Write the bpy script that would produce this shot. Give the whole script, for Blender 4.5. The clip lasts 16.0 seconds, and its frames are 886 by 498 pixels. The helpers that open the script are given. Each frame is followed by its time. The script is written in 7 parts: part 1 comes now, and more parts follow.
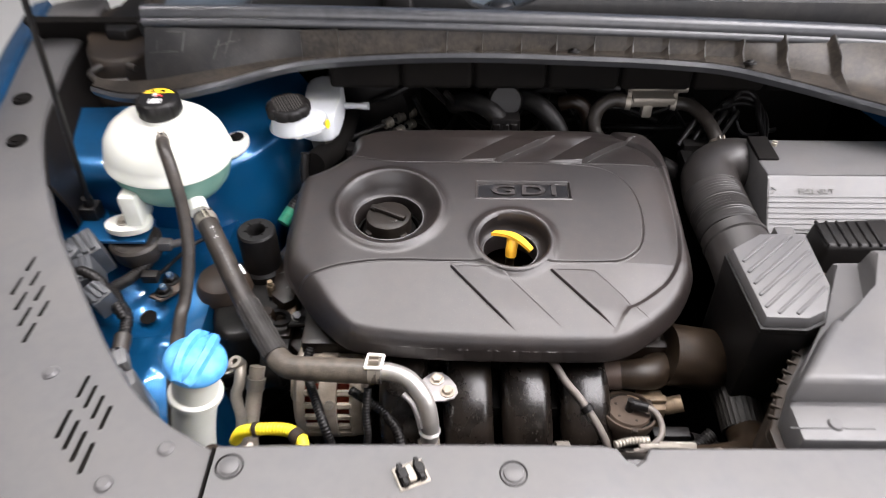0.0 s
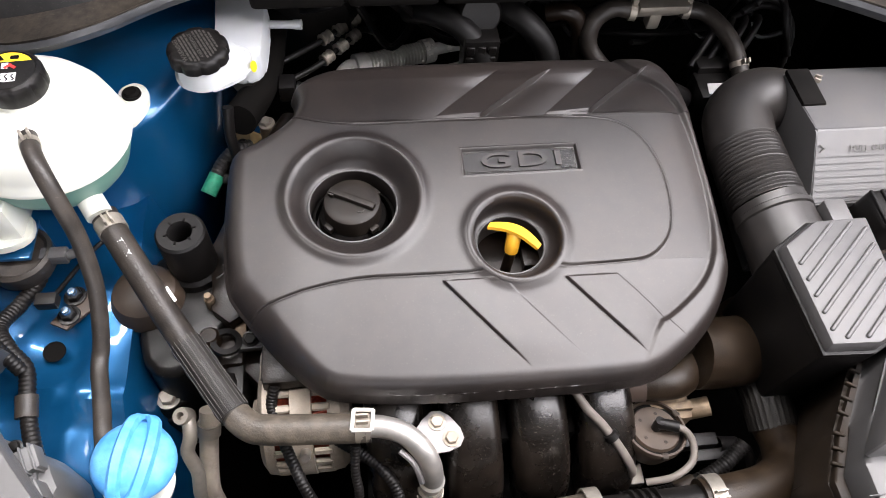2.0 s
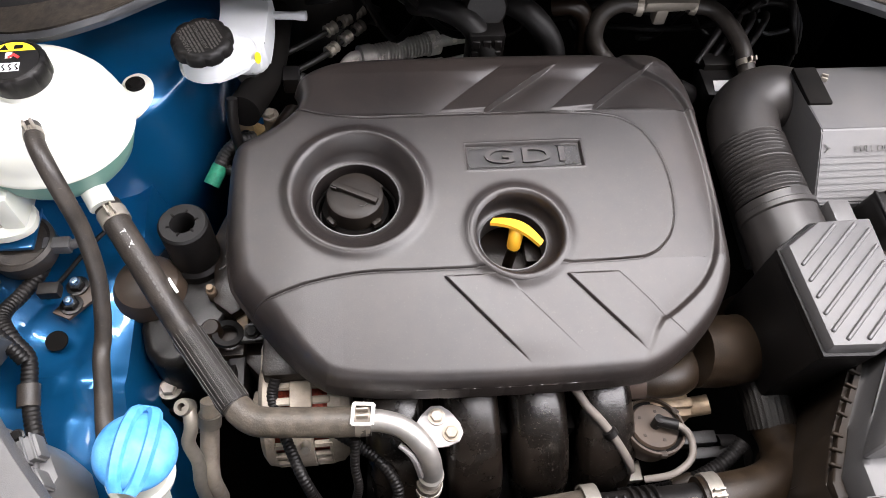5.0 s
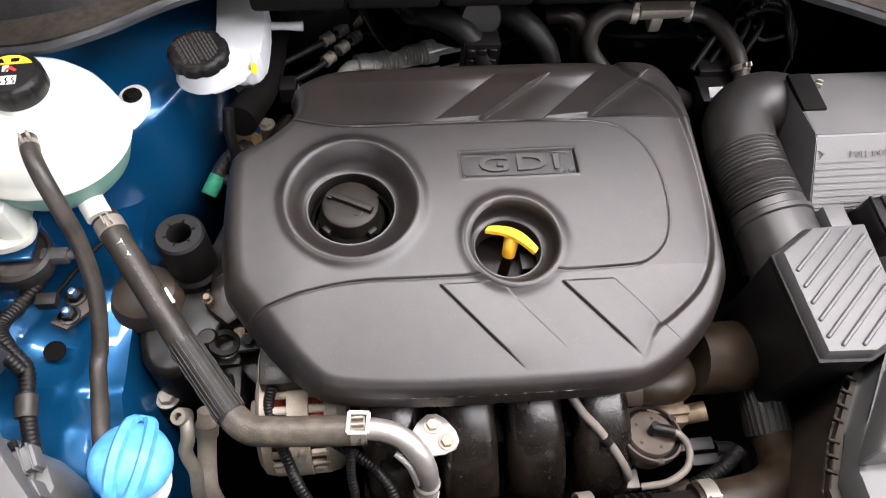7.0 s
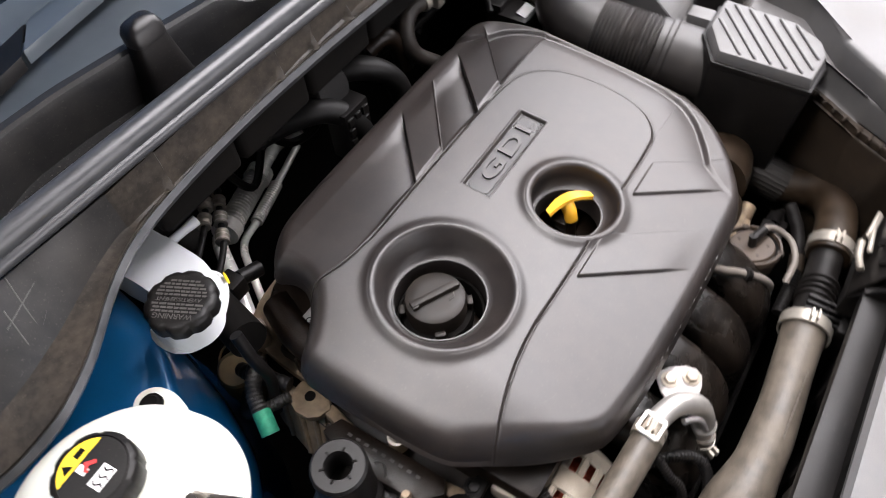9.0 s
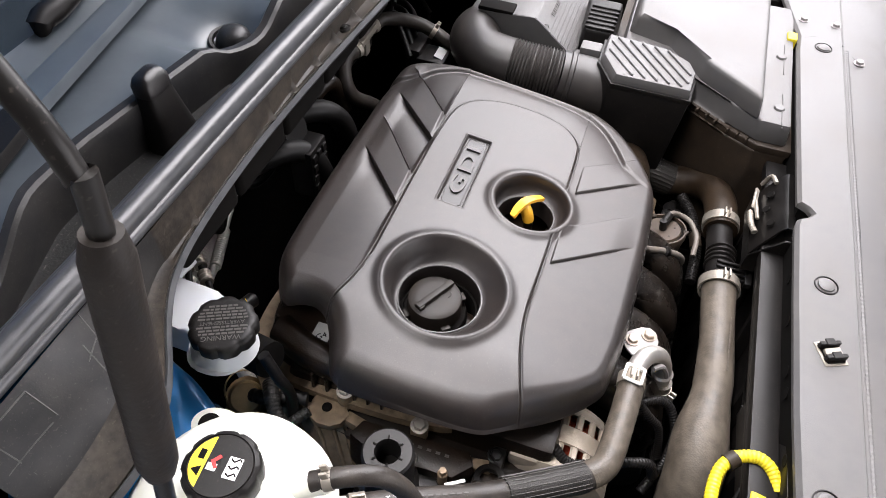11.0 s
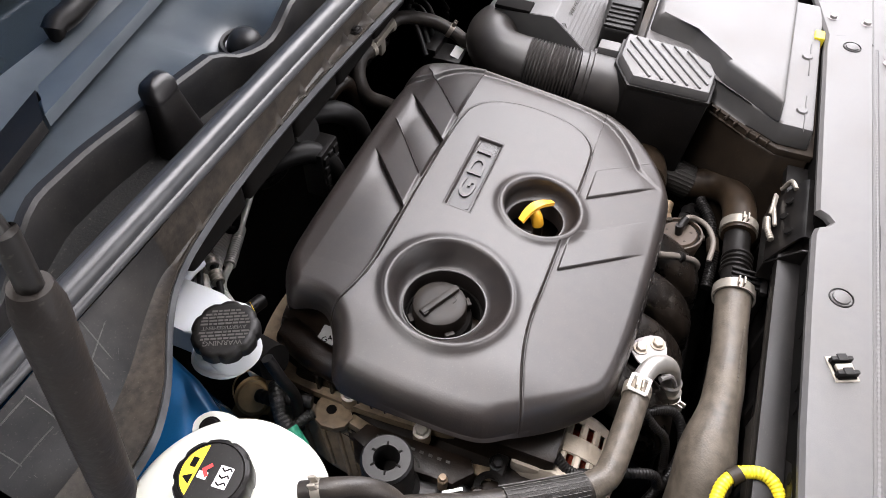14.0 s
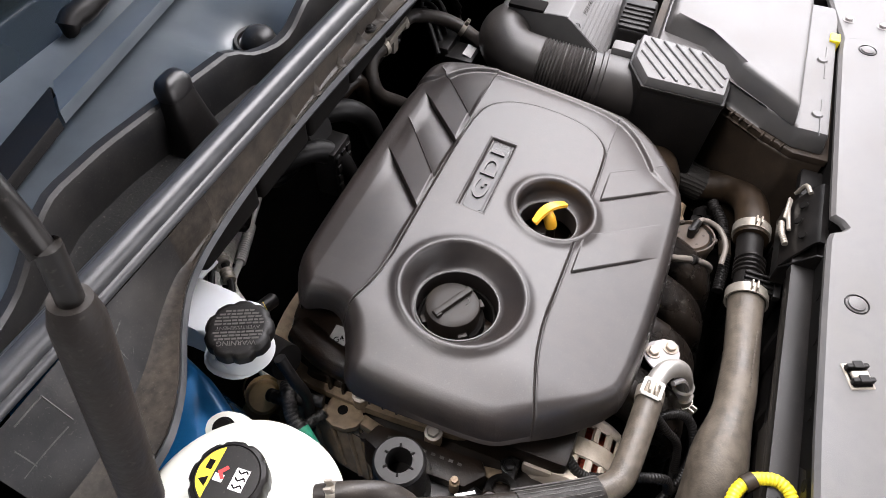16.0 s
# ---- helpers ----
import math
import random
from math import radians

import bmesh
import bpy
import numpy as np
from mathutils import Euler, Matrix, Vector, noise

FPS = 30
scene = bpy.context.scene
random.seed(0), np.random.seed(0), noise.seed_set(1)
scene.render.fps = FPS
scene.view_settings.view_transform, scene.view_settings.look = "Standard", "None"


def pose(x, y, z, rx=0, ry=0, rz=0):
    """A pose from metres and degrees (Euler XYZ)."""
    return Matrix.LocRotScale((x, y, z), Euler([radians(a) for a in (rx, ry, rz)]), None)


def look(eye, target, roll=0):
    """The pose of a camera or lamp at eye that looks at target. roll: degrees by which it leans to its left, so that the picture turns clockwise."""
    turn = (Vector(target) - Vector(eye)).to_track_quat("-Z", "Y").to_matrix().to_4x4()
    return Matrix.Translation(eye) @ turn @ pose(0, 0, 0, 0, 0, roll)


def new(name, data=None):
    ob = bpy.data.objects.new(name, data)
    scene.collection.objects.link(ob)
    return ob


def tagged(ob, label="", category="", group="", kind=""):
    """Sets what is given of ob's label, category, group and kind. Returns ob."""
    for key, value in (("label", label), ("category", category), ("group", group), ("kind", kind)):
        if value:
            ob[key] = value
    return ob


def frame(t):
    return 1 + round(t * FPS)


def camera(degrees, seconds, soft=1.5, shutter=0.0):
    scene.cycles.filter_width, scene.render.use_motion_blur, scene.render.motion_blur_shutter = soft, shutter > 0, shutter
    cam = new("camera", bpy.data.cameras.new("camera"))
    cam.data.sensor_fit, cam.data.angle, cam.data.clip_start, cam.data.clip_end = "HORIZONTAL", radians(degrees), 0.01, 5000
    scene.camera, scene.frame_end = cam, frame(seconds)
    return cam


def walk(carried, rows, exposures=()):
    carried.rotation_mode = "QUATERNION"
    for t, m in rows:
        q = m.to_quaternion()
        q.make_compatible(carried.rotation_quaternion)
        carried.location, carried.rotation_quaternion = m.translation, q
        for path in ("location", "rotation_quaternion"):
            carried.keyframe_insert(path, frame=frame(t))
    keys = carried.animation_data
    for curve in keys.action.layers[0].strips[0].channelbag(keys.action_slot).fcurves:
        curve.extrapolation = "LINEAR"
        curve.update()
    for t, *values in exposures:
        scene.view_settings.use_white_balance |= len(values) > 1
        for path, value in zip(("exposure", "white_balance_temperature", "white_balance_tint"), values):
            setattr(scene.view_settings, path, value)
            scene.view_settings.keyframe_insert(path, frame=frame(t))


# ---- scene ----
cam = camera(63.6, 16.0, soft=0.8, shutter=0.5)
PATH = [
    (0, (0.006, -0.376, 1.646), (-0.015, 1.108, 0.306), 0.0),
    (0.5, (-0.052, -0.153, 1.605), (0.079, 1.17, 0.11), 4.5),
    (1, (-0.071, -0.033, 1.604), (0.12, 1.124, -0.016), 4.2),
    (1.5, (-0.07, -0.04, 1.639), (0.068, 1.026, -0.048), 2.5),
    (2, (-0.071, -0.05, 1.648), (0.135, 1.005, -0.039), 5.7),
    (2.5, (-0.077, -0.052, 1.652), (0.142, 1.005, -0.031), 6.7),
    (3, (-0.077, -0.043, 1.654), (0.142, 0.993, -0.043), 7.1),
    (3.5, (-0.073, -0.037, 1.657), (0.136, 0.976, -0.054), 6.7),
    (4, (-0.071, -0.046, 1.651), (0.131, 0.987, -0.049), 6.3),
    (6.5, (-0.067, -0.042, 1.654), (0.122, 0.983, -0.053), 6.0),
    (7, (-0.06, -0.045, 1.655), (0.126, 1.002, -0.039), 5.3),
    (7.5, (-0.072, -0.028, 1.625), (0.205, 1.143, 0.027), 0.6),
    (8, (-0.216, 0.0, 1.621), (0.466, 1.127, 0.117), -3.9),
    (8.5, (-0.358, 0.113, 1.624), (0.516, 0.956, 0.036), -1.4),
    (9, (-0.414, 0.187, 1.614), (0.545, 0.903, 0.011), -5.3),
    (9.5, (-0.51, 0.252, 1.638), (0.568, 0.698, 0.014), -1.4),
    (10, (-0.572, 0.281, 1.673), (0.589, 0.663, 0.09), -0.2),
    (10.2, (-0.6, 0.299, 1.658), (0.676, 0.642, 0.157), 3.6),
    (12.5, (-0.567, 0.277, 1.681), (0.639, 0.683, 0.138), 2.3),
    (13, (-0.568, 0.271, 1.678), (0.642, 0.7, 0.143), 1.7),
    (13.5, (-0.563, 0.275, 1.679), (0.639, 0.703, 0.139), 1.6),
    (14, (-0.562, 0.27, 1.678), (0.642, 0.713, 0.143), 1.2),
    (14.5, (-0.556, 0.281, 1.678), (0.642, 0.705, 0.134), 2.0),
    (15, (-0.562, 0.273, 1.678), (0.641, 0.718, 0.143), 1.4),
    (15.5, (-0.562, 0.27, 1.682), (0.633, 0.736, 0.147), 0.9),
    (16, (-0.56, 0.286, 1.679), (0.633, 0.73, 0.137), 1.7),
]
walk(cam, [(t, look(eye, target, roll)) for t, eye, target, roll in PATH])

# ---- world and light ----
world = bpy.data.worlds.new("world")
scene.world = world
world.use_nodes = True
wn = world.node_tree.nodes
sky = wn.new("ShaderNodeTexSky")
sky.sky_type, sky.sun_disc = "NISHITA", False
sky.sun_elevation, sky.sun_rotation = radians(48), radians(150)
wn["Background"].inputs["Strength"].default_value = 0.08
world.node_tree.links.new(sky.outputs["Color"], wn["Background"].inputs["Color"])


def area_lamp(name, eye, target, w, h, power, colour=(1, 1, 1)):
    data = bpy.data.lights.new(name, "AREA")
    data.shape, data.size, data.size_y, data.energy, data.color = "RECTANGLE", w, h, power, colour
    ob = new(name, data)
    ob.matrix_world = look(eye, target)
    return ob


# daylight through the open garage door in front of the car; a strip lamp over the car; all sources out of view
area_lamp("door_daylight", (0.2, -4.1, 1.75), (0.2, 0.4, 1.5), 4.6, 2.9, 165, (1.0, 0.945, 0.97))
# unseen window on the car's far side, added for light from there
area_lamp("assumed_window", (4.12, -0.1, 2.42), (0, 0.0, 1.6), 3.5, 1.75, 150, (1.0, 0.97, 1.0))
area_lamp("ceiling_strip", (-0.25, 0.92, 3.38), (-0.25, 0.92, 0), 3.0, 0.14, 132, (1.0, 0.95, 0.95))
# unseen rooflight, added for light and reflections from above the far side
area_lamp("assumed_rooflight", (2.15, 0.0, 3.39), (2.15, 0.0, 0), 3.4, 2.1, 320, (1.0, 0.955, 0.985))


# ---- materials ----
def material(name, colour, rough=0.5, metal=0.0, vary=0.25, scale=40.0, dirt=None, dirt_amount=0.0, bump=0.0, bump_scale=400.0,
             coat=0.0, transmission=0.0, subsurface=0.0, speck=0.0, speck_colour=(0.45, 0.40, 0.34), spec=0.5, dirt_scale=9.0, dirt_rough=0.85):
    """A procedural surface: base colour with two scales of variation, dirt patches, fine relief."""
    m = bpy.data.materials.new(name)
    m.use_nodes = True
    n, l = m.node_tree.nodes, m.node_tree.links
    b = n["Principled BSDF"]
    tc = n.new("ShaderNodeTexCoord")
    big, small = n.new("ShaderNodeTexNoise"), n.new("ShaderNodeTexNoise")
    big.inputs["Scale"].default_value, big.inputs["Detail"].default_value = dirt_scale, 6
    small.inputs["Scale"].default_value, small.inputs["Detail"].default_value = scale, 5
    for t in (big, small):
        l.new(tc.outputs["Object"], t.inputs["Vector"])
    ramp = n.new("ShaderNodeMapRange")
    ramp.inputs[1].default_value, ramp.inputs[2].default_value = 0.3, 0.7
    ramp.inputs[3].default_value, ramp.inputs[4].default_value = 1 - vary, 1 + vary
    l.new(small.outputs[0], ramp.inputs[0])
    mul = n.new("ShaderNodeMix")
    mul.data_type, mul.blend_type = "RGBA", "MULTIPLY"
    mul.inputs[0].default_value = 1.0
    mul.inputs[6].default_value = (*colour, 1)
    l.new(ramp.outputs[0], mul.inputs[7])
    out = mul.outputs[2]
    if dirt:
        mask = n.new("ShaderNodeMapRange")
        mask.inputs[1].default_value, mask.inputs[2].default_value = 0.42, 0.68
        mask.inputs[3].default_value, mask.inputs[4].default_value = dirt_amount * 0.25, dirt_amount
        add = n.new("ShaderNodeMath")
        add.operation = "MULTIPLY_ADD"
        add.inputs[1].default_value, add.inputs[2].default_value = 0.35, 0.0
        l.new(small.outputs[0], add.inputs[0])
        both = n.new("ShaderNodeMath")
        both.operation = "MULTIPLY_ADD"
        both.inputs[1].default_value = 0.65
        l.new(big.outputs[0], both.inputs[0])
        l.new(add.outputs[0], both.inputs[2])
        l.new(both.outputs[0], mask.inputs[0])
        mx = n.new("ShaderNodeMix")
        mx.data_type = "RGBA"
        mx.inputs[7].default_value = (*dirt, 1)
        l.new(mask.outputs[0], mx.inputs[0])
        l.new(out, mx.inputs[6])
        out = mx.outputs[2]
        rr = n.new("ShaderNodeMath")
        rr.operation = "MULTIPLY_ADD"
        rr.inputs[1].default_value, rr.inputs[2].default_value = max(0.0, dirt_rough - rough), rough
        l.new(mask.outputs[0], rr.inputs[0])
        l.new(rr.outputs[0], b.inputs["Roughness"])
    else:
        rr = n.new("ShaderNodeMapRange")
        rr.inputs[1].default_value, rr.inputs[2].default_value = 0.3, 0.7
        rr.inputs[3].default_value, rr.inputs[4].default_value = rough * 0.85, min(1.0, rough * 1.15)
        l.new(big.outputs[0], rr.inputs[0])
        l.new(rr.outputs[0], b.inputs["Roughness"])
    if speck:
        dots = n.new("ShaderNodeTexNoise")
        dots.inputs["Scale"].default_value, dots.inputs["Detail"].default_value = 420, 3
        l.new(tc.outputs["Object"], dots.inputs["Vector"])
        pick = n.new("ShaderNodeMapRange")
        pick.inputs[1].default_value, pick.inputs[2].default_value = 0.62, 0.74
        pick.inputs[3].default_value, pick.inputs[4].default_value = 0.0, speck
        l.new(dots.outputs[0], pick.inputs[0])
        mx2 = n.new("ShaderNodeMix")
        mx2.data_type = "RGBA"
        mx2.inputs[7].default_value = (*speck_colour, 1)
        l.new(pick.outputs[0], mx2.inputs[0])
        l.new(out, mx2.inputs[6])
        out = mx2.outputs[2]
    l.new(out, b.inputs["Base Color"])
    b.inputs["Metallic"].default_value = metal
    b.inputs["Coat Weight"].default_value = coat
    b.inputs["Coat Roughness"].default_value = 0.06
    b.inputs["Transmission Weight"].default_value = transmission
    b.inputs["Subsurface Weight"].default_value = subsurface
    b.inputs["Subsurface Radius"].default_value = (0.02, 0.02, 0.015)
    b.inputs["Specular IOR Level"].default_value = spec
    if bump:
        grain = n.new("ShaderNodeTexNoise")
        grain.inputs["Scale"].default_value, grain.inputs["Detail"].default_value = bump_scale, 2
        l.new(tc.outputs["Object"], grain.inputs["Vector"])
        bp = n.new("ShaderNodeBump")
        bp.inputs["Strength"].default_value, bp.inputs["Distance"].default_value = bump, 0.0008
        l.new(grain.outputs[0], bp.inputs["Height"])
        l.new(bp.outputs[0], b.inputs["Normal"])
    return m


DUST = (0.16, 0.115, 0.075)
M_COVER = material("cover_plastic", (0.0092, 0.0077, 0.0076), 0.40, vary=0.12, scale=60, dirt=(0.046, 0.032, 0.0255), dirt_amount=0.36, bump=0.20, bump_scale=1500, speck=0.04, spec=0.64, dirt_scale=7, dirt_rough=0.56)
M_BLACK = material("black_plastic", (0.0042, 0.0040, 0.0043), 0.40, vary=0.2, scale=60, dirt=(0.017, 0.0125, 0.0085), dirt_amount=0.30, bump=0.15, bump_scale=900, speck=0.04, spec=0.27)
# nearly black and glossless: shade of the bay, slots and holes as colour
M_DARK = material("deep_shade_and_matte_black", (0.0025, 0.0022, 0.002), 0.85, vary=0.3, scale=30, dirt=(0.008, 0.006, 0.0045), dirt_amount=0.4, spec=0.12)
M_DUSTY = material("dusty_plastic", (0.0115, 0.0092, 0.0075), 0.45, vary=0.3, scale=50, dirt=(0.058, 0.037, 0.021), dirt_amount=0.55, bump=0.2, bump_scale=700, speck=0.05, spec=0.35)
M_GREY = material("grey_plastic", (0.080, 0.079, 0.081), 0.34, vary=0.06, scale=70, dirt=(0.11, 0.10, 0.09), dirt_amount=0.4, bump=0.25, bump_scale=1200)
M_COWL = material("cowl_plastic", (0.0135, 0.0142, 0.016), 0.34, vary=0.2, scale=60, dirt=(0.044, 0.039, 0.033), dirt_amount=0.5, bump=0.12, bump_scale=600, speck=0.06, dirt_scale=9, spec=0.30, dirt_rough=0.5)
M_DECK = material("dusty_cowl_plate", (0.014, 0.0126, 0.0115), 0.40, vary=0.5, scale=140, dirt=(0.066, 0.053, 0.040), dirt_amount=0.7, bump=0.22, bump_scale=380, speck=0.14, speck_colour=(0.20, 0.16, 0.12), dirt_scale=32, spec=0.28, dirt_rough=0.5)
M_TROUGH = material("gritty_trough", (0.0025, 0.0027, 0.0030), 0.6, vary=0.4, scale=260, dirt=(0.020, 0.019, 0.017), dirt_amount=0.6, bump=0.45, bump_scale=380, speck=0.55, speck_colour=(0.16, 0.15, 0.13), dirt_scale=45, spec=0.22)
# pale moulded lines; also edges whose caught light is put into the colour
M_LINE = material("pale_moulding_and_lit_edges", (0.046, 0.0445, 0.042), 0.45, vary=0.35, scale=60)
# bluish sheen of the cowl and wiper arm is put into this colour
M_COWLGLOSS = material("smooth_cowl_plastic", (0.062, 0.075, 0.088), 0.24, vary=0.12, scale=30, dirt=(0.098, 0.106, 0.112), dirt_amount=0.3, dirt_scale=6, spec=0.6)
M_VALVE = material("oily_brown_black_plastic", (0.0036, 0.0024, 0.0016), 0.26, vary=0.35, scale=60, dirt=(0.026, 0.0135, 0.0062), dirt_amount=0.5, bump=0.35, bump_scale=420, spec=0.34, dirt_scale=25)
# hose rubber darkened: the shade behind the engine is put into its colour
M_HOSEBLACK = material("darkened_black_rubber", (0.0052, 0.005, 0.0051), 0.42, vary=0.2, scale=70, dirt=(0.017, 0.0145, 0.012), dirt_amount=0.3, spec=0.28)
M_ELBOW = material("brown_oily_hose", (0.0085, 0.0052, 0.0030), 0.32, vary=0.4, scale=70, dirt=(0.042, 0.025, 0.0115), dirt_amount=0.6, bump=0.3, bump_scale=500, spec=0.42, dirt_scale=24, speck=0.05)
M_GREYHOSE = material("pale_grey_hose", (0.155, 0.138, 0.124), 0.42, vary=0.15, scale=80, dirt=(0.09, 0.068, 0.046), dirt_amount=0.45)
M_CAN = material("brown_actuator_shell", (0.045, 0.032, 0.0235), 0.4, vary=0.2, scale=60, dirt=(0.075, 0.048, 0.028), dirt_amount=0.4)
M_GRIP = material("worn_brown_grip", (0.0075, 0.006, 0.0052), 0.45, vary=0.3, scale=60, dirt=(0.030, 0.019, 0.0115), dirt_amount=0.5, dirt_scale=16, spec=0.35, bump=0.3, bump_scale=300, speck=0.05)
M_CUFF = material("pinkish_brown_plastic", (0.085, 0.06, 0.049), 0.42, vary=0.2, scale=60, dirt=(0.05, 0.031, 0.018), dirt_amount=0.5)
M_PLAQUE = material("dark_plaque", (0.008, 0.0072, 0.0075), 0.30, vary=0.08, scale=60, bump=0.3, bump_scale=1500)
M_DUCT = material("dusty_black_duct", (0.014, 0.0128, 0.0125), 0.34, vary=0.2, scale=45, dirt=(0.05, 0.041, 0.035), dirt_amount=0.4, bump=0.15, bump_scale=700, spec=0.5)
M_OILCAP = material("dusty_cap_plastic", (0.0065, 0.0050, 0.0042), 0.42, vary=0.3, scale=60, dirt=(0.030, 0.021, 0.014), dirt_amount=0.5, bump=0.2, bump_scale=700, spec=0.33)
M_ZINC = material("dull_zinc_plate", (0.29, 0.28, 0.285), 0.55, metal=0.5, vary=0.12, scale=90, dirt=(0.2, 0.16, 0.12), dirt_amount=0.35)
M_LAMP = material("pale_grey_plastic", (0.125, 0.128, 0.132), 0.36, vary=0.12, scale=50, dirt=(0.085, 0.07, 0.055), dirt_amount=0.4)
M_CLIPGREY = material("slate_plastic", (0.032, 0.036, 0.042), 0.36, vary=0.15, scale=50, dirt=(0.06, 0.055, 0.05), dirt_amount=0.35)
M_CASE = material("dirty_alloy_case", (0.27, 0.20, 0.13), 0.42, metal=0.3, vary=0.4, scale=90, dirt=(0.050, 0.031, 0.016), dirt_amount=0.7, bump=0.6, bump_scale=320, dirt_scale=26)
M_SEAL = material("rubber_seal", (0.036, 0.038, 0.043), 0.28, vary=0.2, scale=70, dirt=(0.10, 0.096, 0.09), dirt_amount=0.25, bump=0.15, bump_scale=500, spec=0.6)
M_RUBBER = material("hose_rubber", (0.013, 0.0116, 0.0108), 0.36, vary=0.3, scale=70, dirt=(0.075, 0.059, 0.045), dirt_amount=0.45, bump=0.3, bump_scale=500, speck=0.07, spec=0.42, dirt_scale=20)
M_HOSE_BROWN = material("dusty_hose", (0.046, 0.038, 0.030), 0.36, vary=0.35, scale=90, dirt=(0.15, 0.125, 0.096), dirt_amount=0.7, bump=0.5, bump_scale=420, speck=0.08, dirt_scale=28)
M_BLUE = material("blue_body_paint", (0.0035, 0.098, 0.258), 0.22, metal=0.55, vary=0.10, scale=900, dirt=(0.008, 0.04, 0.085), dirt_amount=0.35, bump=0.8, bump_scale=30, coat=1.0, dirt_scale=14)
M_WHITE = material("white_polyethylene", (0.63, 0.635, 0.575), 0.42, vary=0.03, scale=30, subsurface=0.3)
M_COOLANT = material("tank_with_green_coolant", (0.10, 0.225, 0.185), 0.35, vary=0.1, scale=25, dirt=(0.24, 0.33, 0.28), dirt_amount=0.4, subsurface=0.2)
M_BRAKE = material("white_brake_tank", (0.58, 0.595, 0.61), 0.35, vary=0.03, scale=30, subsurface=0.25)
M_ALU = material("cast_aluminium", (0.44, 0.39, 0.33), 0.48, metal=0.3, vary=0.25, scale=80, dirt=(0.17, 0.12, 0.07), dirt_amount=0.65, bump=0.6, bump_scale=350, dirt_scale=22)
M_STEEL = material("zinc_steel", (0.36, 0.335, 0.295), 0.38, metal=0.6, vary=0.15, scale=120, dirt=(0.20, 0.15, 0.10), dirt_amount=0.45)
M_FLEX = material("bright_braided_metal", (0.95, 0.92, 0.86), 0.22, metal=0.2, vary=0.06, scale=160, dirt=(0.5, 0.43, 0.34), dirt_amount=0.12, dirt_scale=30)
# steel tinted blue: the reflection on the stud tips is in the colour
M_STUD = material("steel_with_blue_reflection", (0.35, 0.5, 0.68), 0.25, metal=0.9, vary=0.1, scale=100)
M_TUBE = material("aluminium_tube", (0.62, 0.60, 0.57), 0.36, metal=0.85, vary=0.1, scale=100, dirt=(0.35, 0.3, 0.24), dirt_amount=0.3)
M_COPPER = material("copper_winding", (0.32, 0.05, 0.025), 0.4, metal=0.5, vary=0.4, scale=300)
M_CAPBLUE = material("washer_cap_blue", (0.045, 0.27, 0.66), 0.36, vary=0.12, scale=120, dirt=(0.22, 0.48, 0.74), dirt_amount=0.5, bump=0.3, bump_scale=300, dirt_scale=30)
M_YELLOW = material("yellow_plastic", (0.80, 0.41, 0.03), 0.32, vary=0.06, scale=50)
M_YTUBE = material("yellow_conduit", (0.82, 0.66, 0.015), 0.42, vary=0.1, scale=60, dirt=(0.4, 0.33, 0.1), dirt_amount=0.25)
M_GREEN = material("green_tape", (0.03, 0.30, 0.17), 0.5, vary=0.2, scale=200)
M_TAN = material("tan_casting", (0.30, 0.20, 0.09), 0.42, vary=0.25, scale=90, dirt=(0.08, 0.05, 0.024), dirt_amount=0.5, bump=0.3)
M_GLOSS = material("glossy_black_manifold", (0.0042, 0.0039, 0.0038), 0.17, vary=0.25, scale=40, dirt=(0.035, 0.022, 0.013), dirt_amount=0.35, bump=0.25, bump_scale=250, speck=0.10, dirt_scale=16, spec=0.5)
M_BLACKPAINT = material("black_painted_steel", (0.0030, 0.0029, 0.0031), 0.24, vary=0.3, scale=60, dirt=(0.013, 0.0095, 0.0065), dirt_amount=0.35, speck=0.06, spec=0.36, dirt_scale=20)
M_WARN = material("yellow_warning_print", (0.85, 0.58, 0.02), 0.5, vary=0.04)
M_PRINT = material("white_print", (0.78, 0.78, 0.76), 0.5, vary=0.04)
M_GREYPRINT = material("moulded_grey_print", (0.060, 0.056, 0.052), 0.5, vary=0.15)
M_RED = material("red_print", (0.6, 0.03, 0.03), 0.5, vary=0.05)
M_LABEL = material("paper_label", (0.42, 0.42, 0.41), 0.6, vary=0.08, scale=90)
M_GLASS = material("windscreen_glass", (0.012, 0.016, 0.017), 0.06, vary=0.05, scale=20, dirt=(0.05, 0.05, 0.045), dirt_amount=0.10)
M_BRAID = material("woven_braid", (0.013, 0.0112, 0.0095), 0.5, metal=0.1, vary=0.6, scale=900, bump=0.8, bump_scale=900)
M_WALL = material("painted_wall", (0.16, 0.16, 0.165), 0.7, vary=0.06, scale=6, dirt=(0.12, 0.115, 0.11), dirt_amount=0.4, bump=0.2, bump_scale=120, dirt_scale=1.2)
M_CEIL = material("ceiling_board", (0.10, 0.10, 0.10), 0.8, vary=0.06, scale=8, dirt_scale=1.0)
M_FLOOR = material("pale_floor_tiles", (0.74, 0.74, 0.73), 0.35, vary=0.05, scale=7, dirt=(0.6, 0.59, 0.57), dirt_amount=0.4, dirt_scale=1.1)

# ---- mesh helpers ----
ORIGIN = {}


def thing(name, at, label, category, group="", kind=""):
    ob = new(name)
    ob.location = at
    ob.empty_display_size = 0.02
    ORIGIN[ob.name] = Vector(at)
    return tagged(ob, label, category, group, kind)


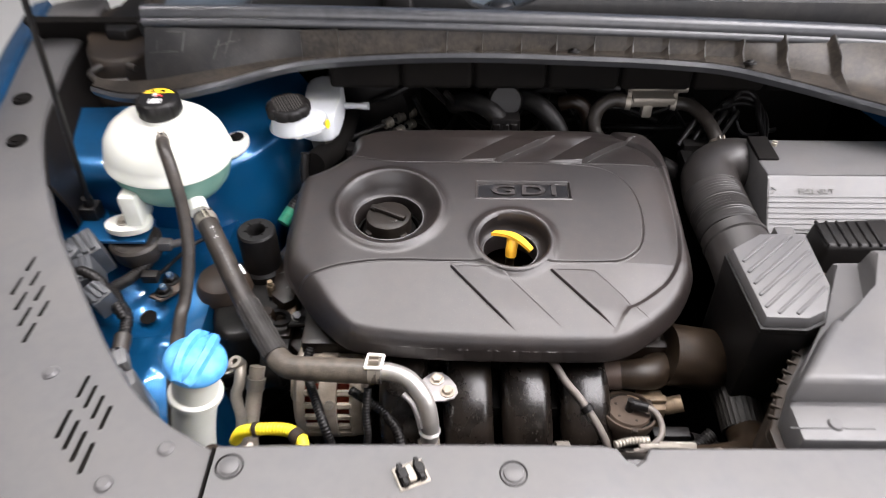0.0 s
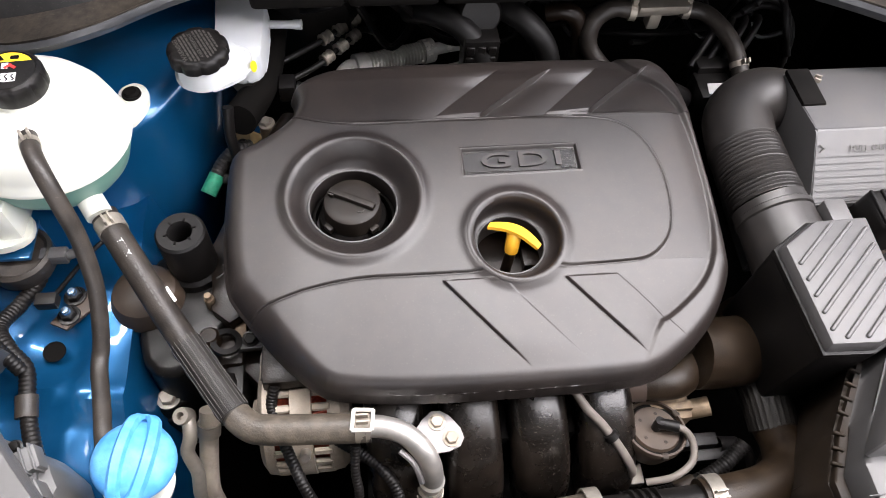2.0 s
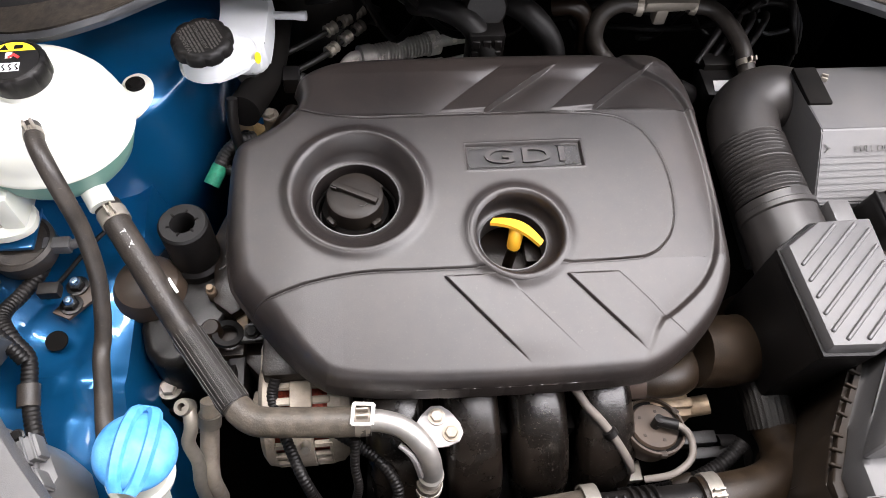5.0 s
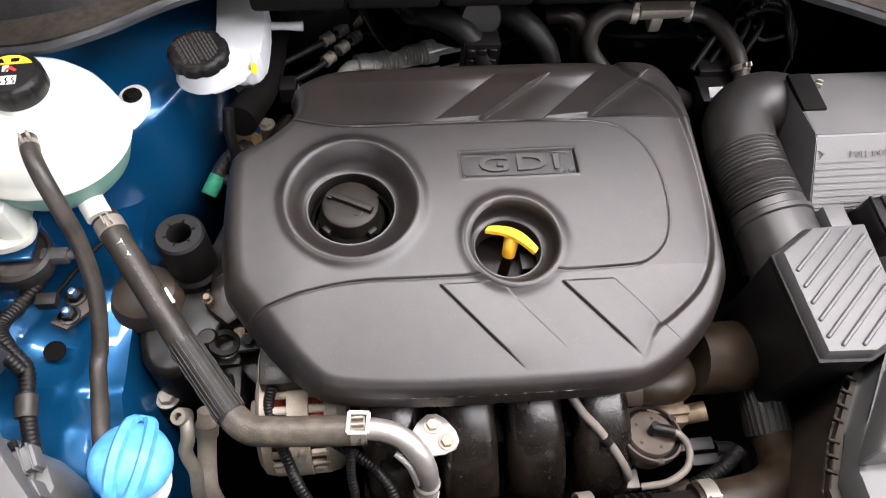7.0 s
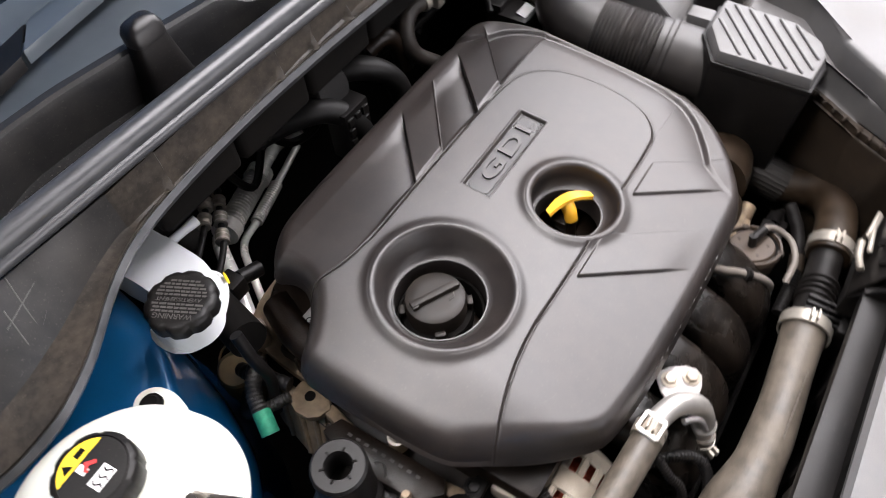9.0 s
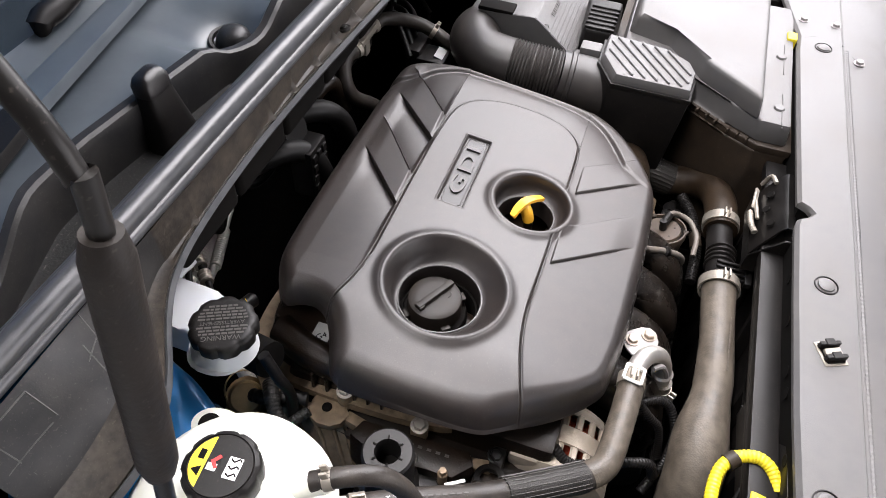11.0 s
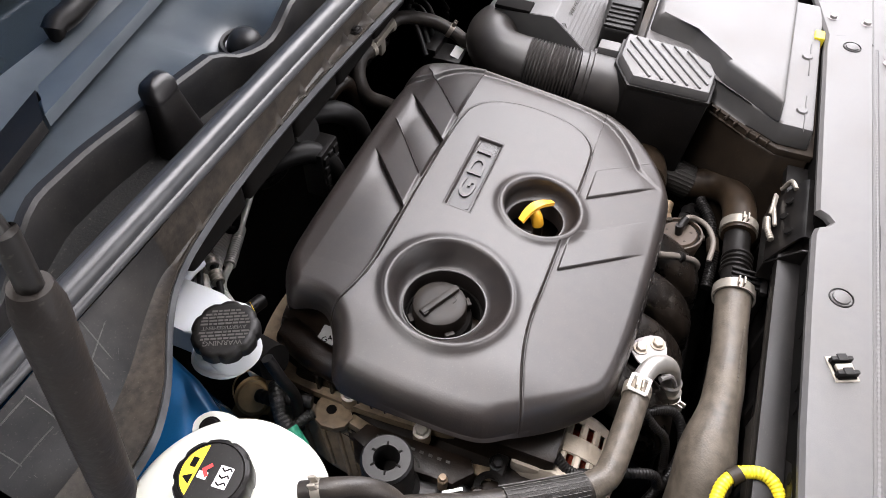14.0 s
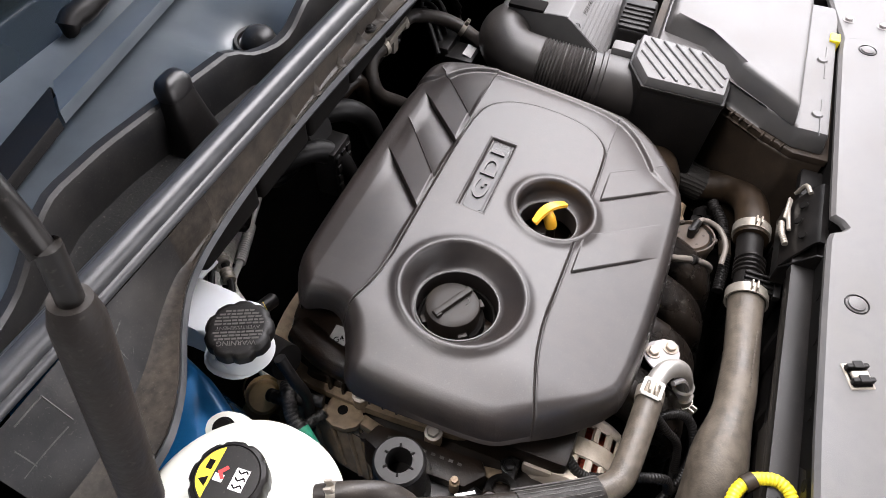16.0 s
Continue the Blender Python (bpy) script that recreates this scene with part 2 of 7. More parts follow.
def part(name, bm, mat, parent=None, label="", angle=38, smooth=True):
    """Link a bmesh, or a mesh, built in world metres, as one mesh object under parent."""
    if isinstance(bm, bpy.types.Mesh):
        me = bm
    else:
        bmesh.ops.recalc_face_normals(bm, faces=bm.faces)
        me = bpy.data.meshes.new(name)
        bm.to_mesh(me)
        bm.free()
    me.name = name
    if smooth:
        me.polygons.foreach_set("use_smooth", [True] * len(me.polygons))
        me.set_sharp_from_angle(angle=radians(angle))
    me.materials.clear()
    me.materials.append(mat)
    ob = new(name, me)
    if parent:
        o = ORIGIN[parent.name]
        me.transform(Matrix.Translation(-o))
        ob.parent = parent
        ORIGIN[ob.name] = o
    else:
        lo = Vector((min(v.co.x for v in me.vertices), min(v.co.y for v in me.vertices), min(v.co.z for v in me.vertices)))
        hi = Vector((max(v.co.x for v in me.vertices), max(v.co.y for v in me.vertices), max(v.co.z for v in me.vertices)))
        o = Vector(((lo.x + hi.x) / 2, (lo.y + hi.y) / 2, lo.z))
        me.transform(Matrix.Translation(-o))
        ob.location = o
        ORIGIN[ob.name] = o
    return tagged(ob, label)


def join(*bms):
    out = bmesh.new()
    for b in bms:
        me = bpy.data.meshes.new("join")
        b.to_mesh(me)
        b.free()
        out.from_mesh(me)
        bpy.data.meshes.remove(me)
    return out


def moved(bm, m):
    bmesh.ops.transform(bm, matrix=m, verts=bm.verts)
    return bm


def box(lo, hi, bevel=0.003, seg=2, m=None):
    bm = bmesh.new()
    bmesh.ops.create_cube(bm, size=1)
    lo, hi = Vector(lo), Vector(hi)
    bmesh.ops.transform(bm, matrix=Matrix.Translation((lo + hi) / 2) @ Matrix.Diagonal((*(hi - lo), 1)), verts=bm.verts)
    if bevel:
        bmesh.ops.bevel(bm, geom=bm.edges[:], offset=bevel, segments=seg, affect="EDGES", profile=0.6)
    return moved(bm, m) if m else bm


def prism(outline, z0, z1, bevel=0.003, seg=2, inset=0.0, m=None):
    """An upright prism over a plan outline, its top smaller by inset, edges rounded."""
    bm = bmesh.new()
    c = Vector((sum(p[0] for p in outline) / len(outline), sum(p[1] for p in outline) / len(outline), 0))
    low, top = [], []
    for x, y in outline:
        low.append(bm.verts.new((x, y, z0)))
        d = Vector((x, y, 0)) - c
        d = d * (1 - inset / max(d.length, 1e-6))
        top.append(bm.verts.new((c.x + d.x, c.y + d.y, z1)))
    bm.faces.new(low[::-1]), bm.faces.new(top)
    k = len(outline)
    for i in range(k):
        bm.faces.new((low[i], low[(i + 1) % k], top[(i + 1) % k], top[i]))
    if bevel:
        bmesh.ops.bevel(bm, geom=bm.edges[:], offset=bevel, segments=seg, affect="EDGES", profile=0.6)
    return moved(bm, m) if m else bm


def chaikin(pts, rounds=2, closed=True):
    pts = [Vector(p) for p in pts]
    for _ in range(rounds):
        out = [] if closed else [pts[0]]
        k = len(pts)
        for i in range(k if closed else k - 1):
            a, b = pts[i], pts[(i + 1) % k]
            out += [a * 0.75 + b * 0.25, a * 0.25 + b * 0.75]
        if not closed:
            out.append(pts[-1])
        pts = out
    return pts


def glide(pts, step=0.006):
    """A smooth line through pts, at even steps."""
    p = [Vector(q) for q in pts]
    p = [p[0] * 2 - p[1]] + p + [p[-1] * 2 - p[-2]]
    out = []
    for i in range(1, len(p) - 2):
        a, b, c, d = p[i - 1:i + 3]
        n = max(2, int((c - b).length / step))
        for k in range(n):
            t = k / n
            out.append(0.5 * ((2 * b) + (c - a) * t + (2 * a - 5 * b + 4 * c - d) * t * t + (3 * b - a - 3 * c + d) * t ** 3))
    out.append(p[-2])
    return out


def tube(pts, r, n=14, step=0.006, pitch=0.0, amp=0.0, caps=True, ridge=0.0):
    """A round tube along a smooth line. r: radius, or a function of 0..1 along it; pitch, amp: ring corrugations."""
    line = glide(pts, min(step, pitch / 5) if pitch else step)
    acc = [0.0]
    for a, b in zip(line, line[1:]):
        acc.append(acc[-1] + (b - a).length)
    total = acc[-1]
    bm = bmesh.new()
    up = None
    rings = []
    for i, p in enumerate(line):
        t = (line[min(i + 1, len(line) - 1)] - line[max(i - 1, 0)]).normalized()
        if up is None:
            up = t.orthogonal().normalized()
        up = (up - t * up.dot(t)).normalized()
        side = t.cross(up)
        rad = r(acc[i] / total) if callable(r) else r
        if pitch:
            rad *= 1 + amp * math.sin(2 * math.pi * acc[i] / pitch)
        ring = []
        for k in range(n):
            a = 2 * math.pi * k / n
            q = rad * (1 + ridge * (k % 2))
            ring.append(bm.verts.new(p + (up * math.cos(a) + side * math.sin(a)) * q))
        rings.append(ring)
    for a, b in zip(rings, rings[1:]):
        for k in range(n):
            bm.faces.new((a[k], a[(k + 1) % n], b[(k + 1) % n], b[k]))
    if caps:
        bm.faces.new(rings[0][::-1]), bm.faces.new(rings[-1])
    return bm


def lathe(profile, n=32, m=None, close=False, wave=None):
    """A turned shape: (radius, height) pairs round the z axis. wave(angle, radius, height) may change the radius."""
    bm = bmesh.new()
    rings = []
    for r, z in profile:
        if r < 1e-6:
            rings.append([bm.verts.new((0, 0, z))])
        else:
            rings.append([])
            for k in range(n):
                a = 2 * math.pi * k / n
                q = wave(a, r, z) if wave else r
                rings[-1].append(bm.verts.new((q * math.cos(a), q * math.sin(a), z)))
    if close:
        rings.append(rings[0])
    for a, b in zip(rings, rings[1:]):
        for k in range(n):
            if len(a) == 1 and len(b) > 1:
                bm.faces.new((a[0], b[(k + 1) % n], b[k]))
            elif len(b) == 1 and len(a) > 1:
                bm.faces.new((a[k], a[(k + 1) % n], b[0]))
            elif len(a) > 1:
                bm.faces.new((a[k], a[(k + 1) % n], b[(k + 1) % n], b[k]))
    return moved(bm, m) if m else bm


def along(a, b):
    """A turn and place that lays the z axis along a to b, with z = 0 at a."""
    a, b = Vector(a), Vector(b)
    return Matrix.Translation(a) @ (b - a).to_track_quat("Z", "Y").to_matrix().to_4x4()


def sheet(rows, thick=0.0):
    """A skin over a grid of points (rows of equal length), thickened downwards along its normals."""
    bm = bmesh.new()
    vs = [[bm.verts.new(p) for p in row] for row in rows]
    for a, b in zip(vs, vs[1:]):
        for k in range(len(a) - 1):
            bm.faces.new((a[k], a[k + 1], b[k + 1], b[k]))
    if thick:
        bm.normal_update()
        bmesh.ops.solidify(bm, geom=bm.faces[:], thickness=thick)
    return bm


def letters(text, size, m, depth=0.0006, spacing=1.0, bold=0.0):
    """Flat raised lettering in the built-in font, centred on m."""
    cu = bpy.data.curves.new("text", "FONT")
    cu.body, cu.size, cu.extrude, cu.align_x, cu.align_y, cu.space_character = text, size, depth, "CENTER", "CENTER", spacing
    cu.resolution_u, cu.offset = 3, bold
    ob = bpy.data.objects.new("text", cu)
    scene.collection.objects.link(ob)
    dg = bpy.context.evaluated_depsgraph_get()
    me = bpy.data.meshes.new_from_object(ob.evaluated_get(dg))
    bpy.data.objects.remove(ob)
    bpy.data.curves.remove(cu)
    me.transform(m)
    return me


def hex_bolt(name, at, parent, axis=(0, 0, 1), r=0.008, mat=None):
    a = Vector(at)
    m = along(a, a + Vector(axis))
    bm = join(lathe([(0, 0), (r * 1.35, 0), (r * 1.35, r * 0.25), (r * 0.9, r * 0.3)], 20, m),
              lathe([(r, 0), (r, r * 0.85), (r * 0.86, r), (0, r)], 6, m))
    return part(name, bm, mat or M_STEEL, parent, angle=25)


def band(name, a, b, r, parent, mat=None, width=0.012, ears=True, label="spring clamp"):
    """A hose clamp round the line a to b, centred between them."""
    a, b = Vector(a), Vector(b)
    c, d = (a + b) / 2, (b - a).normalized()
    m = along(c - d * width / 2, c + d * width / 2)
    bm = lathe([(r, 0), (r * 1.09, 0), (r * 1.09, width), (r, width)], 28, m, close=True)
    if ears:
        bm = join(bm, box((-0.004, r * 0.95, width * 0.1), (-0.0015, r * 1.09 + 0.008, width * 0.9), 0.0005, 1, m),
                  box((0.003, r * 0.95, width * 0.1), (0.0055, r * 1.09 + 0.008, width * 0.9), 0.0005, 1, m))
    return part(name, bm, mat or M_STEEL, parent, label)

# ---- the garage round the car ----
def garage():
    floor = part("floor", box((-4.2, -4.2, -0.12), (4.2, 4.6, 0.0), 0), M_FLOOR, label="pale tiled garage floor", smooth=False)
    tagged(floor, category="floor", kind="structure")
    ceil = part("ceiling", join(*[box(a, b, 0) for a, b in (((-4.2, -4.2, 3.4), (4.2, -1.05, 3.55)), ((-4.2, 1.05, 3.4), (4.2, 4.6, 3.55)), ((-4.2, -1.05, 3.4), (0.45, 1.05, 3.55)), ((3.85, -1.05, 3.4), (4.2, 1.05, 3.55)))]), M_CEIL, label="plain grey garage ceiling with an opening for the assumed rooflight", smooth=False)
    tagged(ceil, category="ceiling", kind="structure")
    walls = {
        "wall_back": [((-4.2, 4.6, 0), (4.2, 4.75, 3.4))],
        "wall_west": [((-4.35, -4.2, 0), (-4.2, 4.75, 3.4))],
        "wall_east": [((4.2, -4.2, 0), (4.35, -1.9, 3.4)), ((4.2, 1.7, 0), (4.35, 4.75, 3.4)), ((4.2, -1.9, 0), (4.35, 1.7, 1.5)), ((4.2, -1.9, 3.3), (4.35, 1.7, 3.4))],
        "wall_front": [((-4.35, -4.35, 0), (-2.2, -4.2, 3.4)), ((2.6, -4.35, 0), (4.35, -4.2, 3.4)), ((-2.2, -4.35, 3.25), (2.6, -4.2, 3.4))],
    }
    for name, blocks in walls.items():
        ob = part(name, join(*[box(a, b, 0) for a, b in blocks]), M_WALL, label="plain painted garage wall", smooth=False)
        tagged(ob, category="wall", kind="structure")


garage()


# ---- the car's bodywork round the engine bay ----
def smoothstep(a, b, x):
    t = np.clip((x - a) / (b - a), 0, 1)
    return t * t * (3 - 2 * t)


def bay():
    """Floor, firewall and side walls of the engine bay, near-black with their shade in the colour, and the blue inner
    wings.
    """
    tray = part("undertray", box((-0.80, -0.08, 0.26), (0.84, 0.99, 0.28), 0.004), M_DARK, label="undertray below the engine, near-black for the deep shade")
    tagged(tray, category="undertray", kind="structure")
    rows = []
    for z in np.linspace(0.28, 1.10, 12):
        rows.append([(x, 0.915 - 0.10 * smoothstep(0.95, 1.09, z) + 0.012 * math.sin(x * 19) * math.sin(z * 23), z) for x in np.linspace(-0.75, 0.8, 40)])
    wall = part("firewall", sheet(rows, 0.012), M_DARK, label="insulated firewall behind the engine, near-black for the deep shade")
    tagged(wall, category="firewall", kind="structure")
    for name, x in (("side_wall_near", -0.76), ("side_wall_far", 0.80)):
        ob = part(name, box((x - 0.01, -0.06, 0.28), (x + 0.01, 0.95, 0.98), 0.003), M_DARK, label="inner side of the engine bay, near-black for the deep shade")
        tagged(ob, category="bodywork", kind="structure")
    front = thing("radiator_shroud", (0.1, 0.02, 0.30), "black radiator support and fan shroud", "radiator support", kind="structure")
    part("panel", box((-0.40, 0.012, 0.30), (0.60, 0.030, 0.965), 0.004), M_BLACK, front)
    part("ledge", box((-0.24, 0.030, 0.925), (0.36, 0.062, 0.945), 0.004), M_BLACK, front)
    for x in np.linspace(-0.36, 0.56, 9):
        part("rib", box((x, 0.030, 0.40), (x + 0.012, 0.048, 0.93), 0.003), M_BLACK, front)
    # outer body: front end, wings and sills down to the floor, so that the bay is closed
    low = part("front_bumper", join(box((-0.86, -0.16, 0.25), (0.90, -0.075, 0.90), 0.03, 3), box((-0.84, -0.12, 0.0), (0.88, -0.09, 0.26), 0.005)), M_BLUE, label="blue painted front bumper skin")
    tagged(low, category="bumper", kind="structure")


bay()


def inner_wing():
    """Blue strut tower and inner wing on the reservoir side."""
    wing = thing("inner_wing", (-0.5, 0.5, 0.6), "glossy blue painted inner wing and strut tower", "bodywork", kind="structure")
    # tower: a wall that curves round the strut, with a soft top edge
    rows = []
    for u in np.linspace(0, 1, 30):
        # plan line of the tower's wall, from the bay's side round to the front
        pts = [(-0.250, 0.80), (-0.262, 0.72), (-0.285, 0.655), (-0.318, 0.598), (-0.365, 0.556), (-0.44, 0.535), (-0.54, 0.53), (-0.70, 0.54)]
        k = u * (len(pts) - 1)
        i = min(int(k), len(pts) - 2)
        f = k - i
        x, y = pts[i][0] * (1 - f) + pts[i + 1][0] * f, pts[i][1] * (1 - f) + pts[i + 1][1] * f
        nx, ny = (0.75, -0.66)
        row = []
        for z in np.linspace(0.62, 0.962, 14):
            out = 0.03 * smoothstep(0.93, 0.78, z) + 0.012 * math.sin(z * 21 + u * 5) * smoothstep(0.962, 0.87, z)
            row.append((x + nx * out, y + ny * out, z))
        for a in np.linspace(0.15, 1.0, 7):
            row.append((x - 0.05 * (1 - math.cos(a * math.pi / 2)) * 0.8, y + 0.05 * (1 - math.cos(a * math.pi / 2)), 0.962 + 0.03 * math.sin(a * math.pi / 2)))
        row.append((x - 0.12, y + 0.16, 1.002))
        rows.append(row)
    part("strut_tower", sheet(rows, 0.003), M_BLUE, wing, angle=60)
    # upper rail that carries the engine mount, dished and folded
    rows = []
    for y in np.linspace(0.05, 0.60, 36):
        row = []
        for x in np.linspace(-0.70, -0.315, 30):
            z = 0.868 + 0.035 * smoothstep(-0.47, -0.60, x) - 0.16 * smoothstep(-0.355, -0.318, x) - 0.05 * smoothstep(0.30, 0.08, y)
            z -= 0.014 * math.exp(-(((x + 0.430) / 0.035) ** 2 + ((y - 0.335) / 0.03) ** 2))
            z += 0.010 * math.sin(y * 26 + x * 9) * smoothstep(-0.33, -0.42, x)
            z -= 0.018 * smoothstep(0.285, 0.265, y + 0.25 * (x + 0.45)) - 0.006 * math.exp(-((y - 0.29 + 0.25 * (x + 0.45)) / 0.008) ** 2)
            z += 0.008 * math.exp(-((x + 0.395 - 0.2 * (y - 0.3)) / 0.010) ** 2)
            row.append((x, y, z))
        rows.append(row)
    part("upper_rail", sheet(rows, -0.004), M_BLUE, wing, angle=60)
    part("rail_hole", lathe([(0, 0), (0.011, 0), (0.0125, 0.0012), (0.0125, 0)], 24, pose(-0.440, 0.335, 0.862, 6, 4)), M_DARK, wing)
    # bracket under the reservoir's foot
    part("reservoir_bracket", join(box((-0.56, 0.415, 0.935), (-0.45, 0.47, 0.941), 0.002), box((-0.56, 0.46, 0.86), (-0.45, 0.466, 0.94), 0.002)), M_BLUE, wing)
    far = thing("far_inner_wing", (0.78, 0.55, 0.6), "glossy blue painted inner wing beside the battery", "bodywork", kind="structure")
    rows = []
    for y in np.linspace(0.40, 0.85, 16):
        rows.append([(0.79 - 0.10 * smoothstep(0.45, 0.75, y) + 0.03 * math.sin(z * 9), y, z) for z in np.linspace(1.0, 1.07, 6)] + [(0.86, y, 1.09)])
    part("strut_tower", sheet(rows, 0.003), M_BLUE, far, angle=60)


inner_wing()


def fender_trim():
    """Grey trim along the wing on the reservoir side, with two groups of drain slots, and the wing outside it."""
    trim = thing("wing_trim", (-0.5, 0.3, 1.0), "dusty dark grey plastic wing trim with slotted vents", "trim panel")
    inner = chaikin([(-0.236, 0.0285), (-0.306, 0.066), (-0.375, 0.135), (-0.475, 0.275), (-0.555, 0.395), (-0.615, 0.52), (-0.645, 0.60), (-0.668, 0.76), (-0.690, 1.02)], 2, closed=False)
    outer = chaikin([(-0.236, -0.120), (-0.40, -0.11), (-0.52, -0.06), (-0.62, 0.06), (-0.70, 0.28), (-0.728, 0.50), (-0.735, 0.62), (-0.762, 0.78), (-0.806, 1.02)], 2, closed=False)

    def height(y):
        return 1.0 + 0.055 * float(smoothstep(0.12, 0.9, y))

    rows = []
    for a, b in zip(inner, outer):
        row = [(a.x, a.y, height(a.y) - 0.030), (a.x, a.y, height(a.y) - 0.006), (a.x - 0.003, a.y, height(a.y) - 0.001)]
        for t in np.linspace(0.04, 1.0, 9):
            q = a.lerp(b, t)
            row.append((q.x, q.y, height(q.y) - 0.012 * t ** 3))
        rows.append(row)
    part("panel", sheet(rows, -0.003), M_GREY, trim)
    # slots: two slanting rows of four in each group, each a dark block for the shaded recess
    for x0, y0, dx, dy, drop, length in ((-0.401, 0.106, 0.0132, -0.0135, 0.0485, 0.030), (-0.541, 0.296, 0.0158, -0.0250, 0.038, 0.026)):
        for row in range(2):
            for k in range(4):
                x, y = x0 + dx * k - 0.002 * row, y0 + dy * k - drop * row
                l = length * (1.18 if row else 1.0)
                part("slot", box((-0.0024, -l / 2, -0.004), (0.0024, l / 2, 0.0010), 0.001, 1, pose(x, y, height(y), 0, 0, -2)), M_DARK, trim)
    for x, y in ((-0.700, 0.652), (-0.664, 0.545)):
        m = pose(x, y, height(y))
        part("push_pin", lathe([(0, 0.004), (0.007, 0.004), (0.008, 0.002), (0.012, 0.002), (0.0145, 0.003), (0.016, -0.002)], 24, m), M_DARK, trim)
    for x, y in ((-0.445, 0.124), (-0.335, -0.012), (-0.285, 0.028)):
        m = pose(x, y, height(y))
        part("push_pin", lathe([(0, 0.004), (0.006, 0.0038), (0.0085, 0.0015), (0.009, -0.002)], 24, m), M_GREY, trim)
    # upright shield inside the trim
    rows = []
    for y in np.linspace(0.45, 0.98, 20):
        x = float(np.interp(y, [0.40, 0.52, 0.60, 0.76, 1.02], [-0.560, -0.616, -0.643, -0.667, -0.688]))
        d = 0.020 + 0.030 * float(smoothstep(0.45, 0.60, y))
        rows.append([(x + d, y, 0.84), (x + d, y, 0.945), (x + d * 0.92, y, 0.966), (x + d * 0.5, y, 0.992), (x + 0.001, y, height(y) - 0.004)])
    part("splash_shield", sheet(rows, 0.005), M_BLACK, trim)
    # outer wing
    wing = thing("outer_wing", (-0.82, 0.3, 0.3), "glossy blue painted outer front wing", "bodywork", kind="structure")
    rows = []
    for b in outer[6:]:
        d = 0.02 + 0.05 * float(smoothstep(0.55, 0.9, b.y))
        row = [(b.x - 0.004, b.y, height(b.y) - 0.018)]
        for a in np.linspace(0, 1, 8):
            row.append((b.x - 0.008 - (d + 0.05) * math.sin(a * 1.4), b.y - 0.02 * a, height(b.y) - 0.006 - (d + 0.20) * (1 - math.cos(a * 1.4))))
        row.append((row[-1][0] - 0.01, row[-1][1], 0.30))
        rows.append(row)
    part("skin", sheet(rows, 0.003), M_BLUE, wing, angle=60)


fender_trim()


def bonnet():
    """The open bonnet over the bay: a pressed inner panel with stiffening ribs under a crowned skin."""
    hood = thing("bonnet", (0.03, 1.07, 1.21), "open blue painted bonnet held up by its prop rod", "bonnet", kind="structure")
    m = Matrix.Translation((0.03, 1.060, 1.215)) @ Matrix.Rotation(radians(110), 4, "X")
    def panel(level, crown):
        rows = []
        for v in np.linspace(0, 1, 14):
            half = 0.73 - 0.10 * v ** 3
            rows.append([tuple(m @ Vector((x * half, v * 1.06 - 0.05 * x * x * v, level - crown * (x * x)))) for x in np.linspace(-1, 1, 26)])
        return rows
    part("skin", sheet(panel(-0.030, 0.02), 0.003), M_BLUE, hood, angle=60)
    part("inner_panel", sheet(panel(-0.006, 0.01), 0.003), M_BLUE, hood, angle=60)
    part("insulation_pad", sheet([[tuple(m @ Vector((x * (0.56 - 0.08 * v), 0.34 + v * 0.62, 0.012 + 0.004 * math.sin(v * 40) * math.sin(x * 17)))) for x in np.linspace(-1, 1, 30)] for v in np.linspace(0, 1, 24)], 0.008), M_DARK, hood, "black felt insulation pad")
    for x0, y0, x1, y1 in ((-0.6, 0.05, 0.6, 0.05), (-0.55, 0.92, 0.55, 0.92), (-0.62, 0.08, -0.55, 0.9), (0.62, 0.08, 0.55, 0.9)):
        part("rib", tube([m @ Vector((x0, y0, 0.0)), m @ Vector((x1, y1, 0.0))], 0.016, 10, 0.05), M_BLUE, hood)


bonnet()


